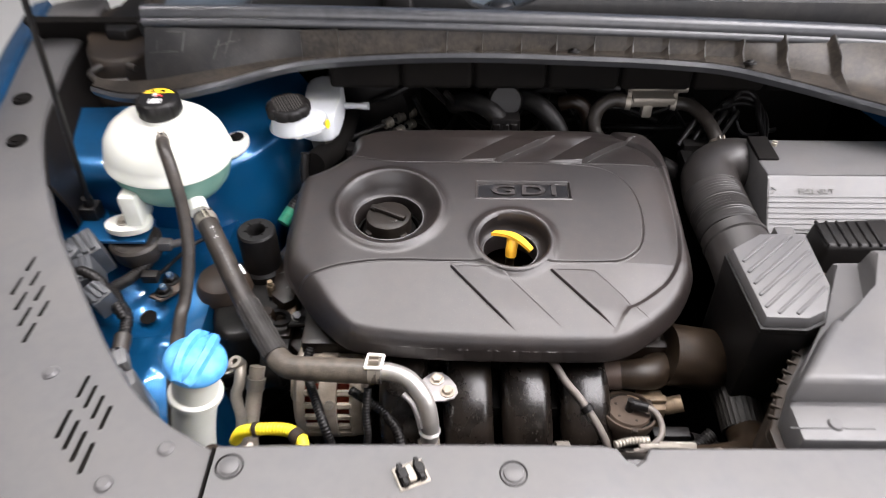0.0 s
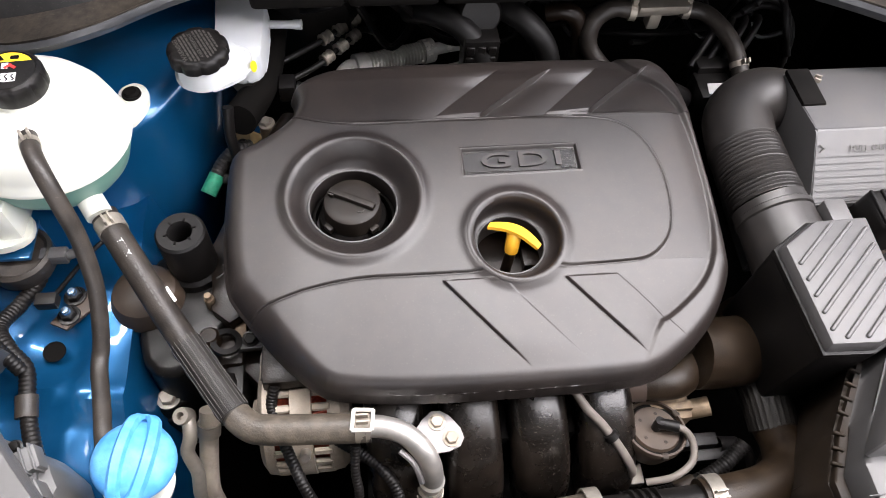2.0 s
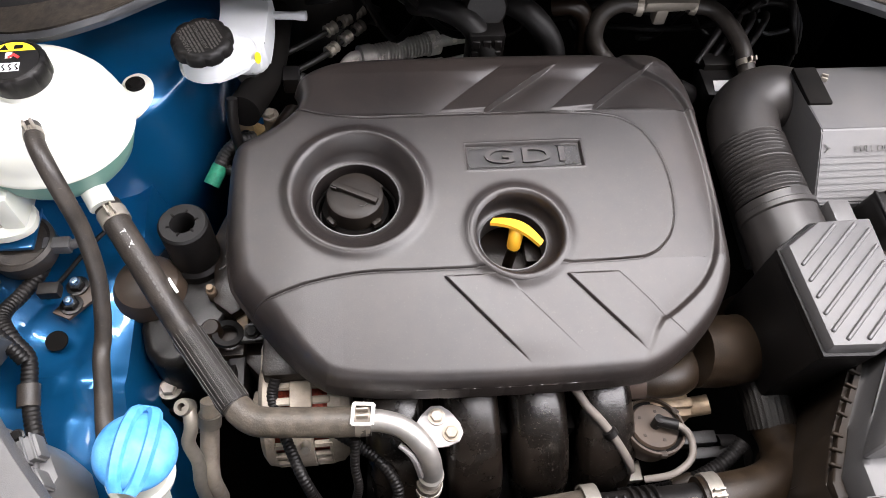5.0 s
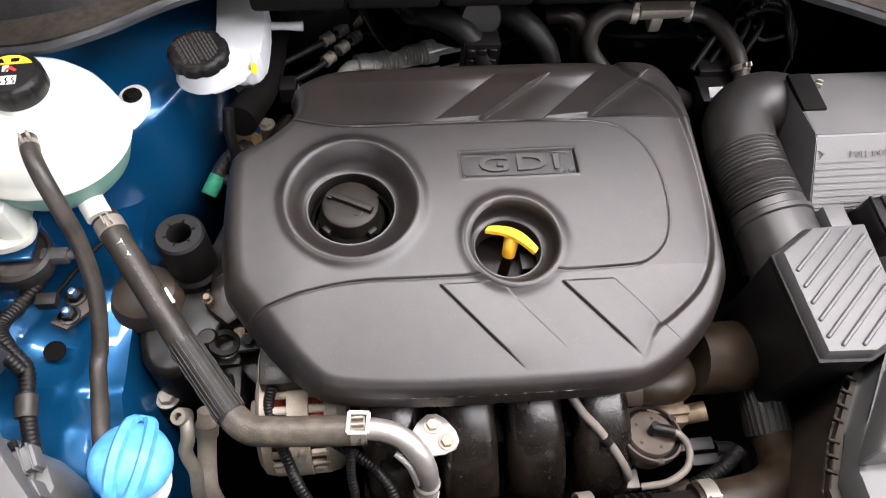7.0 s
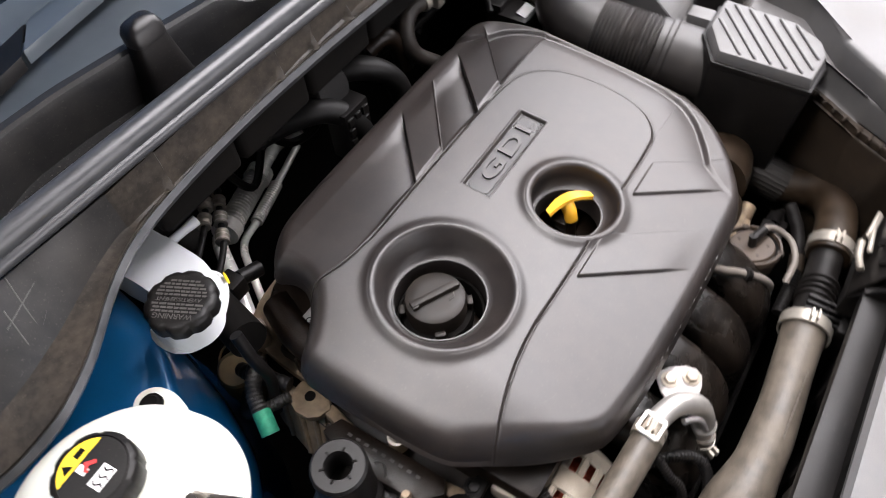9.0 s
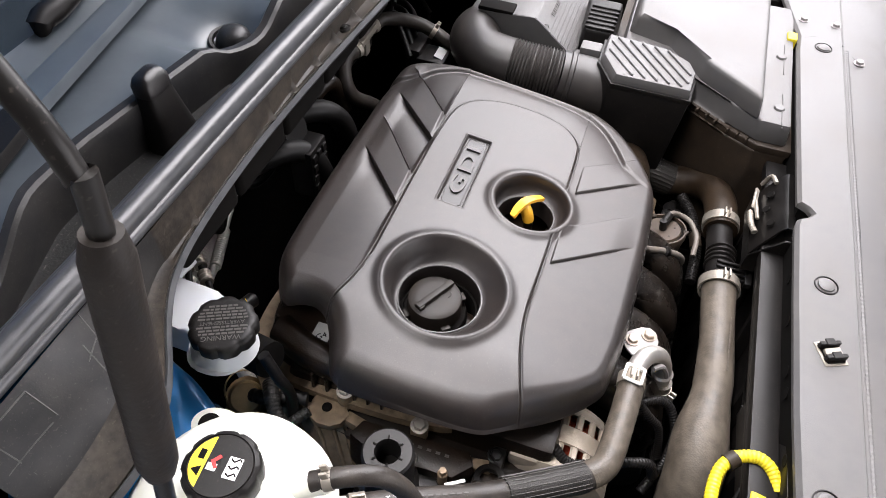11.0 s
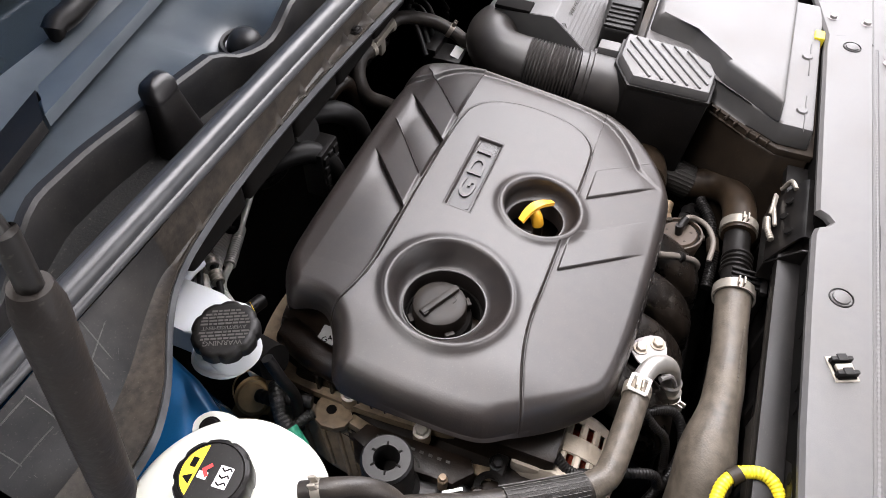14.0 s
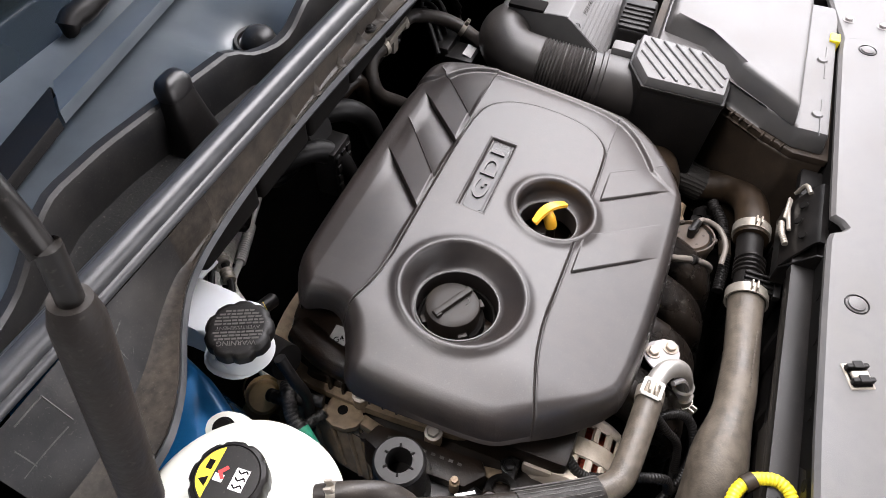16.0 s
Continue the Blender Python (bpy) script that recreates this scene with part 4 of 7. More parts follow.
def engine_cover():
    cover = thing("engine_cover", (0.05, 0.43, 0.90), "dark grey moulded plastic engine cover with raised lettering", "engine cover")
    line = chaikin(OUTLINE, 3)
    cx, cy = 0.055, 0.43
    ang = np.array([math.atan2(p[1] - cy, p[0] - cx) for p in line])
    rad = np.array([math.hypot(p[1] - cy, p[0] - cx) for p in line])
    order = np.argsort(ang)
    ang, rad = ang[order], rad[order]
    n = 620
    u = np.linspace(-1, 1, n)
    U, V = np.meshgrid(u, u, indexing="xy")
    s = np.maximum(np.abs(U), np.abs(V))
    th = np.arctan2(V * 0.78, U)
    R = np.interp(th, ang, rad, period=2 * math.pi) * s
    X, Y = cx + R * np.cos(th), cy + R * np.sin(th)
    wells = ((OIL, 0.0770), (DIP, 0.0550))
    cell = 0.0007
    for (wx, wy), wr in wells:
        r = np.hypot(X - wx, Y - wy)
        near = np.abs(r - wr) < cell
        f = np.where(near, wr / np.maximum(r, 1e-6), 1.0)
        X, Y = wx + (X - wx) * f, wy + (Y - wy) * f
    pts = [(p[0], p[1]) for p in line]
    Z = cover_height(X, Y)
    # rounded shoulder down to the rim
    d = segment_distance(X, Y, pts)
    Rr = 0.016 + 0.012 * smoothstep(-0.10, -0.2, X) + 0.006 * smoothstep(0.56, 0.62, Y)
    e = np.clip(1 - d / Rr, 0, 1)
    Z -= Rr * (0.55 * e ** 2.2 + 0.45 * e ** 5)
    verts = list(zip(X.ravel().tolist(), Y.ravel().tolist(), Z.ravel().tolist()))
    faces = []
    gone = np.zeros((n, n), bool)
    for (wx, wy), wr in wells:
        gone |= np.hypot(X - wx, Y - wy) < wr - cell * 0.6
    for j in range(n - 1):
        for i in range(n - 1):
            if not (gone[j, i] or gone[j, i + 1] or gone[j + 1, i] or gone[j + 1, i + 1]):
                a = j * n + i
                faces.append((a, a + 1, a + n + 1, a + n))
    # skirt
    ring = [(0, i) for i in range(n - 1)] + [(j, n - 1) for j in range(n - 1)] + [(n - 1, i) for i in range(n - 1, 0, -1)] + [(j, 0) for j in range(n - 1, 0, -1)]
    prev = [j * n + i for j, i in ring]
    for k, (out, drop) in enumerate(((0.0015, 0.35), (0.0025, 0.8), (0.0032, 1.0), (0.0028, 1.06), (-0.004, 1.06))):
        cur = []
        for j, i in ring:
            x, y, z = X[j, i], Y[j, i], Z[j, i]
            base = 0.950 - 0.026 * float(smoothstep(0.36, 0.26, y)) + 0.012 * float(smoothstep(0.2, 0.32, x))
            if x < -0.15 and y > 0.512:
                base = z - 0.009
            l = math.hypot(x - cx, y - cy)
            verts.append((x + (x - cx) / l * out, y + (y - cy) / l * out, z + (min(base, z - 0.004) - z) * drop))
            cur.append(len(verts) - 1)
        m = len(ring)
        for q in range(m):
            faces.append((prev[q], prev[(q + 1) % m], cur[(q + 1) % m], cur[q]))
        prev = cur
    me = bpy.data.meshes.new("shell")
    me.from_pydata(verts, [], faces)
    me.validate()
    part("shell", me, M_COVER, cover, angle=50)
    for (wx, wy), wr, hole, zh in ((OIL, 0.0770, 0.0505, 0.969), (DIP, 0.0550, 0.0385, 0.962)):
        zt = float(cover_height(np.array([wx]), np.array([wy]))[0])
        slope = 0.112
        prof = [(wr + 0.003, zt + 0.0030), (wr, zt + 0.0050), (wr - 0.003, zt + 0.0046), (wr - 0.006, zt + 0.001), (hole + 0.013, zh + 0.012), (hole + 0.007, zh + 0.003), (hole + 0.003, zh), (hole, zh), (hole - 0.001, zh - 0.004), (hole, zh - 0.03)]
        bm = lathe(prof, 96)
        for v in bm.verts:
            if v.co.z > zh + 0.006:
                v.co.z += v.co.y * slope * min(1, (v.co.z - zh - 0.006) / 0.02)
            low = smoothstep(zh + 0.02, zh, v.co.z)
            v.co.x += wx - 0.003 * low
            v.co.y += wy + 0.005 * low
        part("well", bm, M_COVER, cover, angle=50)
        rim = [(wx - 0.003 + (hole + 0.0005) * math.cos(a), wy + 0.005 + (hole + 0.0005) * math.sin(a), zh + 0.0006) for a in np.linspace(0, 2 * math.pi, 73)]
        part("well_rim", tube(rim, 0.0011, 6, 0.01, caps=False), M_GREY, cover, "thin pale ring round the well's hole")
    zq = float(cover_height(np.array([0.1135]), np.array([0.4745]))[0])
    m = Matrix.Translation((0.1150, 0.4745, zq + 0.0006)) @ pose(0, 0, 0, 6.4) @ Matrix.Diagonal((1.86, 0.98, 1, 1))
    part("plaque", box((-0.0670, -0.0153, -0.0012), (0.0670, 0.0153, 0.0002), 0.0006, 1, Matrix.Translation((0.1135, 0.4745, zq)) @ pose(0, 0, 0, 6.4)), M_PLAQUE, cover, "dark sunken plaque")
    part("lettering", letters("GDI", 0.0290, m, 0.0022, 1.14, 0.0004), M_COVER, cover, "raised letters GDI", smooth=False)
    part("plaque_rim", tube([(0.1135 + 0.064 * a, 0.4745 + 0.0128 * b, zq + 0.0004 + b * 0.0014) for a, b in ((-1, -1), (1, -1), (1, 1), (-1, 1), (-1, -1))], 0.0005, 6, 0.03), M_COVER, cover)
    return cover


engine_cover()


def oil_cap():
    cap = thing("oil_filler_cap", (OIL[0], OIL[1], 0.94), "black plastic oil filler cap with a raised grip bar", "oil cap")
    c = pose(OIL[0] - 0.004, OIL[1] + 0.0105, 0.942)
    part("disc", lathe([(0, 0.030), (0.020, 0.0295), (0.029, 0.029), (0.0325, 0.027), (0.0338, 0.023), (0.0338, 0.0), (0.0, 0.0)], 48, c), M_OILCAP, cap)
    part("skirt", lathe([(0.0335, 0.004), (0.039, 0.002), (0.041, -0.004), (0.041, -0.03)], 48, c), M_DARK, cap)
    for k in range(4):
        part("tab", box((0.034, -0.006, 0.006), (0.0405, 0.006, 0.014), 0.002, 2, c @ pose(0, 0, 0, 0, 0, 40 + 90 * k)), M_OILCAP, cap)
    g = c @ pose(0, 0, 0.029, 0, 0, -28)
    part("grip", join(box((-0.029, -0.0042, 0), (0.029, 0.0042, 0.0075), 0.0022, 2, g), box((-0.029, -0.006, 0), (-0.021, 0.006, 0.006), 0.002, 2, g)), M_OILCAP, cap)
    part("mark", tube([c @ Vector(p) for p in ((0.004, -0.016, 0.0300), (0.010, -0.018, 0.0300), (0.014, -0.014, 0.0300))], 0.0007, 6, 0.002), M_GREYPRINT, cap, "moulded oil can mark")
    neck = part("filler_neck", lathe([(0.0455, 0.0), (0.0455, 0.06), (0.0485, 0.06), (0.049, 0.0)], 40, pose(OIL[0] - 0.003, OIL[1] + 0.005, 0.885)), M_DARK, label="black oil filler neck in the cover's well")
    tagged(neck, category="filler neck")


oil_cap()


def dipstick():
    d = thing("dipstick", (0.092, 0.372, 0.90), "bright yellow plastic dipstick handle in its well", "dipstick")
    a, b = Vector((0.066, 0.392, 0.981)), Vector((0.118, 0.364, 0.975))
    rows = []
    side = Vector((0.30, 0.42, -0.1)).normalized() * 0.0055
    for t in np.linspace(0, 1, 12):
        p = a.lerp(b, t) + Vector((0, 0.0, 0.006 * math.sin(t * math.pi))) + Vector((0.28, 0.5, 0)) * 0.009 * math.sin(t * math.pi)
        w = 0.8 + 0.4 * math.sin(t * math.pi)
        rows.append([p - side * w, p + side * w])
    part("handle", sheet(rows, 0.0045), M_YELLOW, d)
    part("stem", tube([(0.0945, 0.386, 0.981), (0.0925, 0.378, 0.970), (0.0915, 0.374, 0.957)], lambda t: 0.009 - 0.001 * t, 12), M_YELLOW, d)
    part("tube_collar", tube([(0.0915, 0.374, 0.957), (0.088, 0.370, 0.90)], 0.0065, 12), M_VALVE, d)
    block = part("cylinder_head", join(
        box((-0.20, 0.26, 0.55), (0.31, 0.60, 0.895), 0.01),
        box((0.045, 0.335, 0.895), (0.078, 0.36, 0.915), 0.004), box((0.10, 0.335, 0.895), (0.126, 0.350, 0.922), 0.004), box((0.115, 0.38, 0.895), (0.14, 0.41, 0.910), 0.004)),
        M_VALVE, label="oily black engine block and cylinder head")
    tagged(block, category="engine")


dipstick()


def valve_cover_end():
    """The engine's end beyond the cover: black valve cover edge, alloy front casing with bolts."""
    v = thing("valve_cover", (-0.17, 0.53, 0.86), "black plastic valve cover end below the engine cover", "valve cover")
    part("shell", prism([tuple(p) for p in chaikin([(-0.06, 0.652), (-0.135, 0.654), (-0.182, 0.640), (-0.200, 0.56), (-0.197, 0.40), (-0.17, 0.36), (-0.04, 0.36), (-0.04, 0.650)], 2)], 0.87, 0.930, 0.012, 3, 0.014), M_VALVE, v)
    part("rim", prism([tuple(p) for p in chaikin([(-0.06, 0.672), (-0.14, 0.674), (-0.198, 0.656), (-0.214, 0.56), (-0.208, 0.39), (-0.18, 0.35), (-0.04, 0.35), (-0.04, 0.670)], 2)], 0.866, 0.880, 0.003), M_CASE, v)
    for k in range(6):
        part("rib", box((-0.207, 0.47 + 0.018 * k, 0.880), (-0.196, 0.474 + 0.018 * k, 0.910), 0.001, 1), M_VALVE, v)
    part("rounded_hump", tube([(-0.186, 0.46, 0.912), (-0.187, 0.52, 0.915), (-0.180, 0.575, 0.916), (-0.160, 0.622, 0.914)], 0.021, 18), M_VALVE, v)
    label = part("label", box((-0.176, 0.556, 0.9305), (-0.146, 0.578, 0.932), 0), M_LABEL, v, "small white printed label", smooth=False)
    part("printed_word", letters("G4", 0.011, pose(-0.1645, 0.566, 0.9322, 0, 0, -52), 0.0002), M_DARK, label, smooth=False)
    for x, y, z in ((-0.197, 0.627, 0.912), (-0.204, 0.5195, 0.893), (-0.214, 0.42, 0.888)):
        hex_bolt("bolt", (x, y, z), v, (-0.15, 0, 1), 0.0080)
        part("boss", lathe([(0.011, 0.866 - z), (0.011, 0.0), (0, 0.0)], 18, pose(x, y, z)), M_CASE, v)
    case = thing("timing_case", (-0.22, 0.42, 0.75), "dirty cast alloy timing case with ribs and bolts", "engine casing")
    for a, b in (((-0.155, 0.648), (-0.196, 0.643)), ((-0.196, 0.643), (-0.222, 0.618)), ((-0.222, 0.618), (-0.228, 0.560)), ((-0.222, 0.512), (-0.231, 0.470)), ((-0.231, 0.470), (-0.236, 0.400)), ((-0.236, 0.400), (-0.226, 0.330))):
        turn = math.degrees(math.atan2(b[1] - a[1], b[0] - a[0])) - 90
        part("flange", box((-0.007, 0, 0), (0.007, (Vector(b) - Vector(a)).length + 0.004, 0.018), 0.003, 2, pose(a[0], a[1], 0.853, 0, 0, turn)), M_CASE, case)
    web = [(-0.226, 0.612, 0.862), (-0.224, 0.515, 0.866), (-0.268, 0.478, 0.800), (-0.262, 0.525, 0.802), (-0.250, 0.575, 0.815)]
    bm = bmesh.new()
    tops, lows = [bm.verts.new(p) for p in web], [bm.verts.new((x + 0.03, y + 0.01, z - 0.05)) for x, y, z in web]
    bm.faces.new(tops), bm.faces.new(lows[::-1])
    for k in range(5):
        bm.faces.new((tops[k], lows[k], lows[(k + 1) % 5], tops[(k + 1) % 5]))
    bmesh.ops.bevel(bm, geom=bm.edges[:], offset=0.004, segments=2, affect="EDGES")
    part("cast_web", bm, M_CASE, case, "beige cast web")
    for t in (0.25, 0.55, 0.8):
        p = Vector(web[0]).lerp(Vector(web[1]), t)
        q = Vector(web[4]).lerp(Vector(web[2]), t)
        part("web_ridge", tube([p, p.lerp(q, 0.5), q], 0.0035, 8, 0.01), M_CASE, case)
    part("wrapped_lead", tube([(-0.236, 0.632, 0.868), (-0.238, 0.606, 0.878), (-0.231, 0.582, 0.884), (-0.226, 0.560, 0.884)], 0.0085, 12, pitch=0.009, amp=0.05), M_BLACK, case, "black taped lead end")
    part("wall", prism([(-0.236, 0.31), (-0.205, 0.275), (-0.16, 0.27), (-0.16, 0.645), (-0.195, 0.64), (-0.226, 0.60), (-0.238, 0.50)], 0.60, 0.848, 0.006), M_VALVE, case)
    part("lug", prism([tuple(p) for p in chaikin([(-0.225, 0.560), (-0.246, 0.548), (-0.244, 0.515), (-0.215, 0.505), (-0.20, 0.555)], 1)], 0.862, 0.873, 0.002), M_CASE, case)
    part("lug_hole", lathe([(0, 0.0006), (0.0060, 0.0006), (0.0065, 0)], 18, pose(-0.222, 0.537, 0.873)), M_DARK, case)
    for y in (0.46, 0.40, 0.34):
        part("rib", box((-0.248, y, 0.70), (-0.236, y + 0.008, 0.85), 0.002, 1), M_VALVE, case)
    belt = thing("belt_cover", (-0.25, 0.42, 0.80), "black plastic belt cover with moulded marks", "belt cover")
    part("plate", prism([(-0.262, 0.36), (-0.238, 0.34), (-0.222, 0.35), (-0.226, 0.49), (-0.25, 0.50), (-0.266, 0.46)], 0.78, 0.885, 0.005, 2, 0.004), M_VALVE, belt)
    for k in range(9):
        part("marked_bar", box((-0.2395, 0.375 + 0.011 * k, 0.8849), (-0.2365, 0.380 + 0.011 * k, 0.8858), 0, 1), M_GREYPRINT, belt, smooth=False)
    part("moulded_mark", tube([(-0.250, 0.425, 0.8855), (-0.245, 0.418, 0.8855), (-0.250, 0.410, 0.8855), (-0.256, 0.406, 0.8855)], 0.0010, 6, 0.003), M_GREYPRINT, belt)
    part("spark_stud", join(lathe([(0.006, 0), (0.006, 0.02), (0.004, 0.022), (0.004, 0.028), (0, 0.028)], 16, pose(-0.262, 0.375, 0.872))), M_CASE, belt)
    hole = thing("lifting_eye", (-0.228, 0.302, 0.90), "black steel lifting eye on the engine", "lifting eye")
    part("ring", lathe([(0.011, 0), (0.011, 0.005), (0.018, 0.005), (0.018, 0)], 28, pose(-0.243, 0.324, 0.873, -8, 10), close=True), M_BLACKPAINT, hole)
    part("tab", box((-0.233, 0.313, 0.867), (-0.20, 0.330, 0.874), 0.002, 1), M_BLACKPAINT, hole)
    hex_bolt("bolt", (-0.215, 0.326, 0.876), hole, (0, -0.3, 1), 0.007, mat=M_BLACKPAINT)
    # oil control valve, tan sensor and its lead beside the brake reservoir
    s = thing("camshaft_sensor", (-0.24, 0.63, 0.86), "dirty tan alloy sensor housing with a ribbed lead", "sensor")
    part("housing", join(lathe([(0, 0.05), (0.018, 0.05), (0.022, 0.044), (0.022, 0.0), (0.027, 0.0), (0.027, -0.05)], 26, pose(-0.222, 0.655, 0.825, 20, -25)), box((-0.25, 0.63, 0.77), (-0.195, 0.68, 0.815), 0.006)), M_TAN, s)
    part("collar", lathe([(0.0235, 0), (0.0255, 0.004), (0.0235, 0.008)], 26, pose(-0.222, 0.655, 0.845, 20, -25)), M_TAN, s)
    part("lead", tube([(-0.245, 0.63, 0.82), (-0.27, 0.60, 0.845), (-0.258, 0.57, 0.872), (-0.235, 0.555, 0.876)], 0.007, 12, pitch=0.004, amp=0.06), M_BRAID, s, "woven sleeve")
    lead = thing("sensor_cable", (-0.25, 0.55, 0.90), "braided sensor cable with a green taped end", "cable")
    part("braid", tube([(-0.222, 0.612, 0.885), (-0.240, 0.600, 0.892), (-0.258, 0.585, 0.885), (-0.270, 0.565, 0.874)], 0.0095, 12, pitch=0.005, amp=0.05), M_BRAID, lead)
    part("tape", tube([(-0.266, 0.571, 0.878), (-0.279, 0.549, 0.866)], 0.0108, 12), M_GREEN, lead, "green tape")



valve_cover_end()


# ---- coolant reservoir and its hoses ----
def reservoir():
    c = Vector((-0.422, 0.521, 0))
    tank = thing("coolant_reservoir", (c.x, c.y, 0.93), "round white plastic coolant tank half full of green coolant", "coolant tank")

    def squash(a, r, z):
        return r * (1 + 0.05 * math.cos(2 * a + 0.6))

    up = [(0.090, 1.025), (0.0930, 1.026), (0.0930, 1.031), (0.0905, 1.0335), (0.0890, 1.046), (0.0840, 1.062), (0.0745, 1.076), (0.0605, 1.0870), (0.044, 1.0945), (0.0, 1.099)]
    part("upper_half", lathe(up, 72, pose(c.x, c.y, 0), wave=squash), M_WHITE, tank, "white translucent upper half", angle=50)
    low = [(0.090, 1.026), (0.0870, 1.010), (0.080, 0.990), (0.068, 0.974), (0.048, 0.963), (0.0, 0.958)]
    part("lower_half", lathe(low, 72, pose(c.x, c.y, 0), wave=squash), M_COOLANT, tank, "lower half tinted green by coolant", angle=50)
    part("neck", lathe([(0.031, 1.085), (0.029, 1.101), (0.027, 1.103)], 36, pose(-0.414, 0.517, 0)), M_WHITE, tank)
    cap = part("cap", lathe([(0, 1.1250), (0.0255, 1.1250), (0.0262, 1.1240), (0.0268, 1.1250), (0.0300, 1.1235), (0.0315, 1.1205), (0.0315, 1.1035), (0.0295, 1.1005), (0.0, 1.1005)], 64,
                            pose(-0.414, 0.517, 0), wave=lambda a, r, z: r * (1 - 0.05 * (math.cos(a * 9) > 0.72) * (r > 0.0295))), M_BLACK, tank, "ribbed black pressure cap")
    f = pose(-0.414, 0.517, 1.1252, 0, 0, 4)
    bm = bmesh.new()
    arc = [bm.verts.new((0.0245 * math.cos(a), 0.0245 * math.sin(a), 0.0003)) for a in np.linspace(radians(28), radians(152), 20)]
    bm.faces.new(arc)
    part("warning_field", moved(bm, f), M_WARN, cap, "yellow warning field", smooth=False)
    bm = bmesh.new()
    bm.faces.new([bm.verts.new(p) for p in ((-0.013, 0.0135, 0.0006), (-0.004, 0.0135, 0.0006), (-0.0085, 0.021, 0.0006))])
    part("warning_triangle", moved(bm, f), M_DARK, cap, smooth=False)
    part("book_mark", box((0.001, 0.0145, 0.0004), (0.009, 0.0195, 0.0008), 0, 1, f), M_DARK, cap, smooth=False)
    part("red_mark", join(box((-0.0035, -0.0005, 0.0003), (0.0045, 0.0025, 0.0006), 0, 1, f @ pose(0, 0.004, 0, 0, 0, 40)), box((-0.0035, -0.0005, 0.0003), (0.0045, 0.0025, 0.0006), 0, 1, f @ pose(0.003, 0.004, 0.0001, 0, 0, -40))), M_RED, cap, smooth=False)
    part("white_mark", join(box((-0.006, 0.002, 0.0002), (0.0, 0.010, 0.0004), 0, 1, f), box((-0.009, -0.0165, 0.0003), (0.009, -0.005, 0.0006), 0, 1, f)), M_PRINT, cap, smooth=False)
    part("heat_mark", join(*[tube([f @ Vector((x, -0.0155, 0.0008)), f @ Vector((x + 0.002, -0.0135, 0.0008)), f @ Vector((x - 0.001, -0.010, 0.0008)), f @ Vector((x + 0.001, -0.007, 0.0008))], 0.0007, 6, 0.002) for x in (-0.006, 0.0, 0.006)]), M_DARK, cap)
    # feet
    foot = part("rear_foot", prism([tuple(p) for p in chaikin([(-0.352, 0.555), (-0.361, 0.604), (-0.342, 0.620), (-0.322, 0.608), (-0.320, 0.578), (-0.335, 0.545)], 2)], 0.998, 1.006, 0.002), M_WHITE, tank)
    part("grommet", lathe([(0.0, 0.004), (0.007, 0.004), (0.009, 0.001), (0.011, 0.001), (0.0115, -0.003)], 24, pose(-0.341, 0.597, 1.008)), M_DARK, foot)
    foot = part("front_foot", join(prism([tuple(p) for p in chaikin([(-0.452, 0.475), (-0.512, 0.455), (-0.512, 0.424), (-0.478, 0.415), (-0.440, 0.43)], 2)], 0.948, 0.958, 0.002), box((-0.478, 0.43, 0.95), (-0.452, 0.48, 1.01), 0.006, 2)), M_WHITE, tank)
    hex_bolt("bolt", (-0.485, 0.440, 0.958), foot, r=0.0075)
    part("hose_nipple", tube([(-0.402, 0.478, 1.072), (-0.391, 0.440, 1.099)], 0.008, 16), M_WHITE, tank)
    part("lower_nipple", tube([(-0.388, 0.48, 0.990), (-0.366, 0.442, 0.976)], 0.0145, 16), M_WHITE, tank)

    hose = thing("overflow_hose", (-0.37, 0.3, 0.85), "thin black rubber overflow hose from the coolant tank", "hose")
    path = [(-0.393, 0.452, 1.099), (-0.382, 0.426, 1.105), (-0.370, 0.402, 1.098), (-0.362, 0.386, 1.072), (-0.357, 0.372, 1.03), (-0.355, 0.345, 0.98), (-0.360, 0.308, 0.935), (-0.363, 0.284, 0.922), (-0.353, 0.238, 0.925), (-0.346, 0.200, 0.925), (-0.344, 0.165, 0.895), (-0.347, 0.135, 0.83)]
    part("tube", tube(path, 0.0088, 16), M_RUBBER, hose)
    band("clamp", path[0], path[1], 0.0088, hose, width=0.008)

    hose = thing("coolant_hose", (-0.25, 0.3, 0.88), "thick black rubber coolant hose with printed marks", "hose")
    path = [(-0.366, 0.450, 0.967), (-0.347, 0.418, 0.963), (-0.328, 0.387, 0.954), (-0.294, 0.332, 0.932), (-0.266, 0.290, 0.921), (-0.236, 0.245, 0.915), (-0.219, 0.220, 0.913), (-0.206, 0.208, 0.9135), (-0.189, 0.202, 0.915), (-0.137, 0.197, 0.918), (-0.080, 0.193, 0.920)]
    part("tube", tube(path, 0.0152, 20), M_RUBBER, hose)
    part("sleeve", tube([(-0.275, 0.303, 0.9245), (-0.266, 0.290, 0.921), (-0.236, 0.245, 0.915), (-0.221, 0.223, 0.913)], lambda t: 0.0165 + 0.0006 * math.sin(t * 23), 44, ridge=0.035), M_BRAID, hose, "woven protective sleeve")
    mid = [Vector(p) for p in ((-0.275, 0.303, 0.9245), (-0.266, 0.290, 0.921), (-0.236, 0.245, 0.915), (-0.221, 0.223, 0.913))]
    across = (mid[-1] - mid[0]).normalized().cross(Vector((0, 0, 1))).normalized()
    for k in range(9):
        a = radians(-70 + 17 * k)
        part("thread", tube([p + across * 0.0176 * math.sin(a) + Vector((0, 0, 1)) * 0.0179 * math.cos(a) for p in mid], 0.0003, 4, 0.008), M_GREYPRINT, hose)
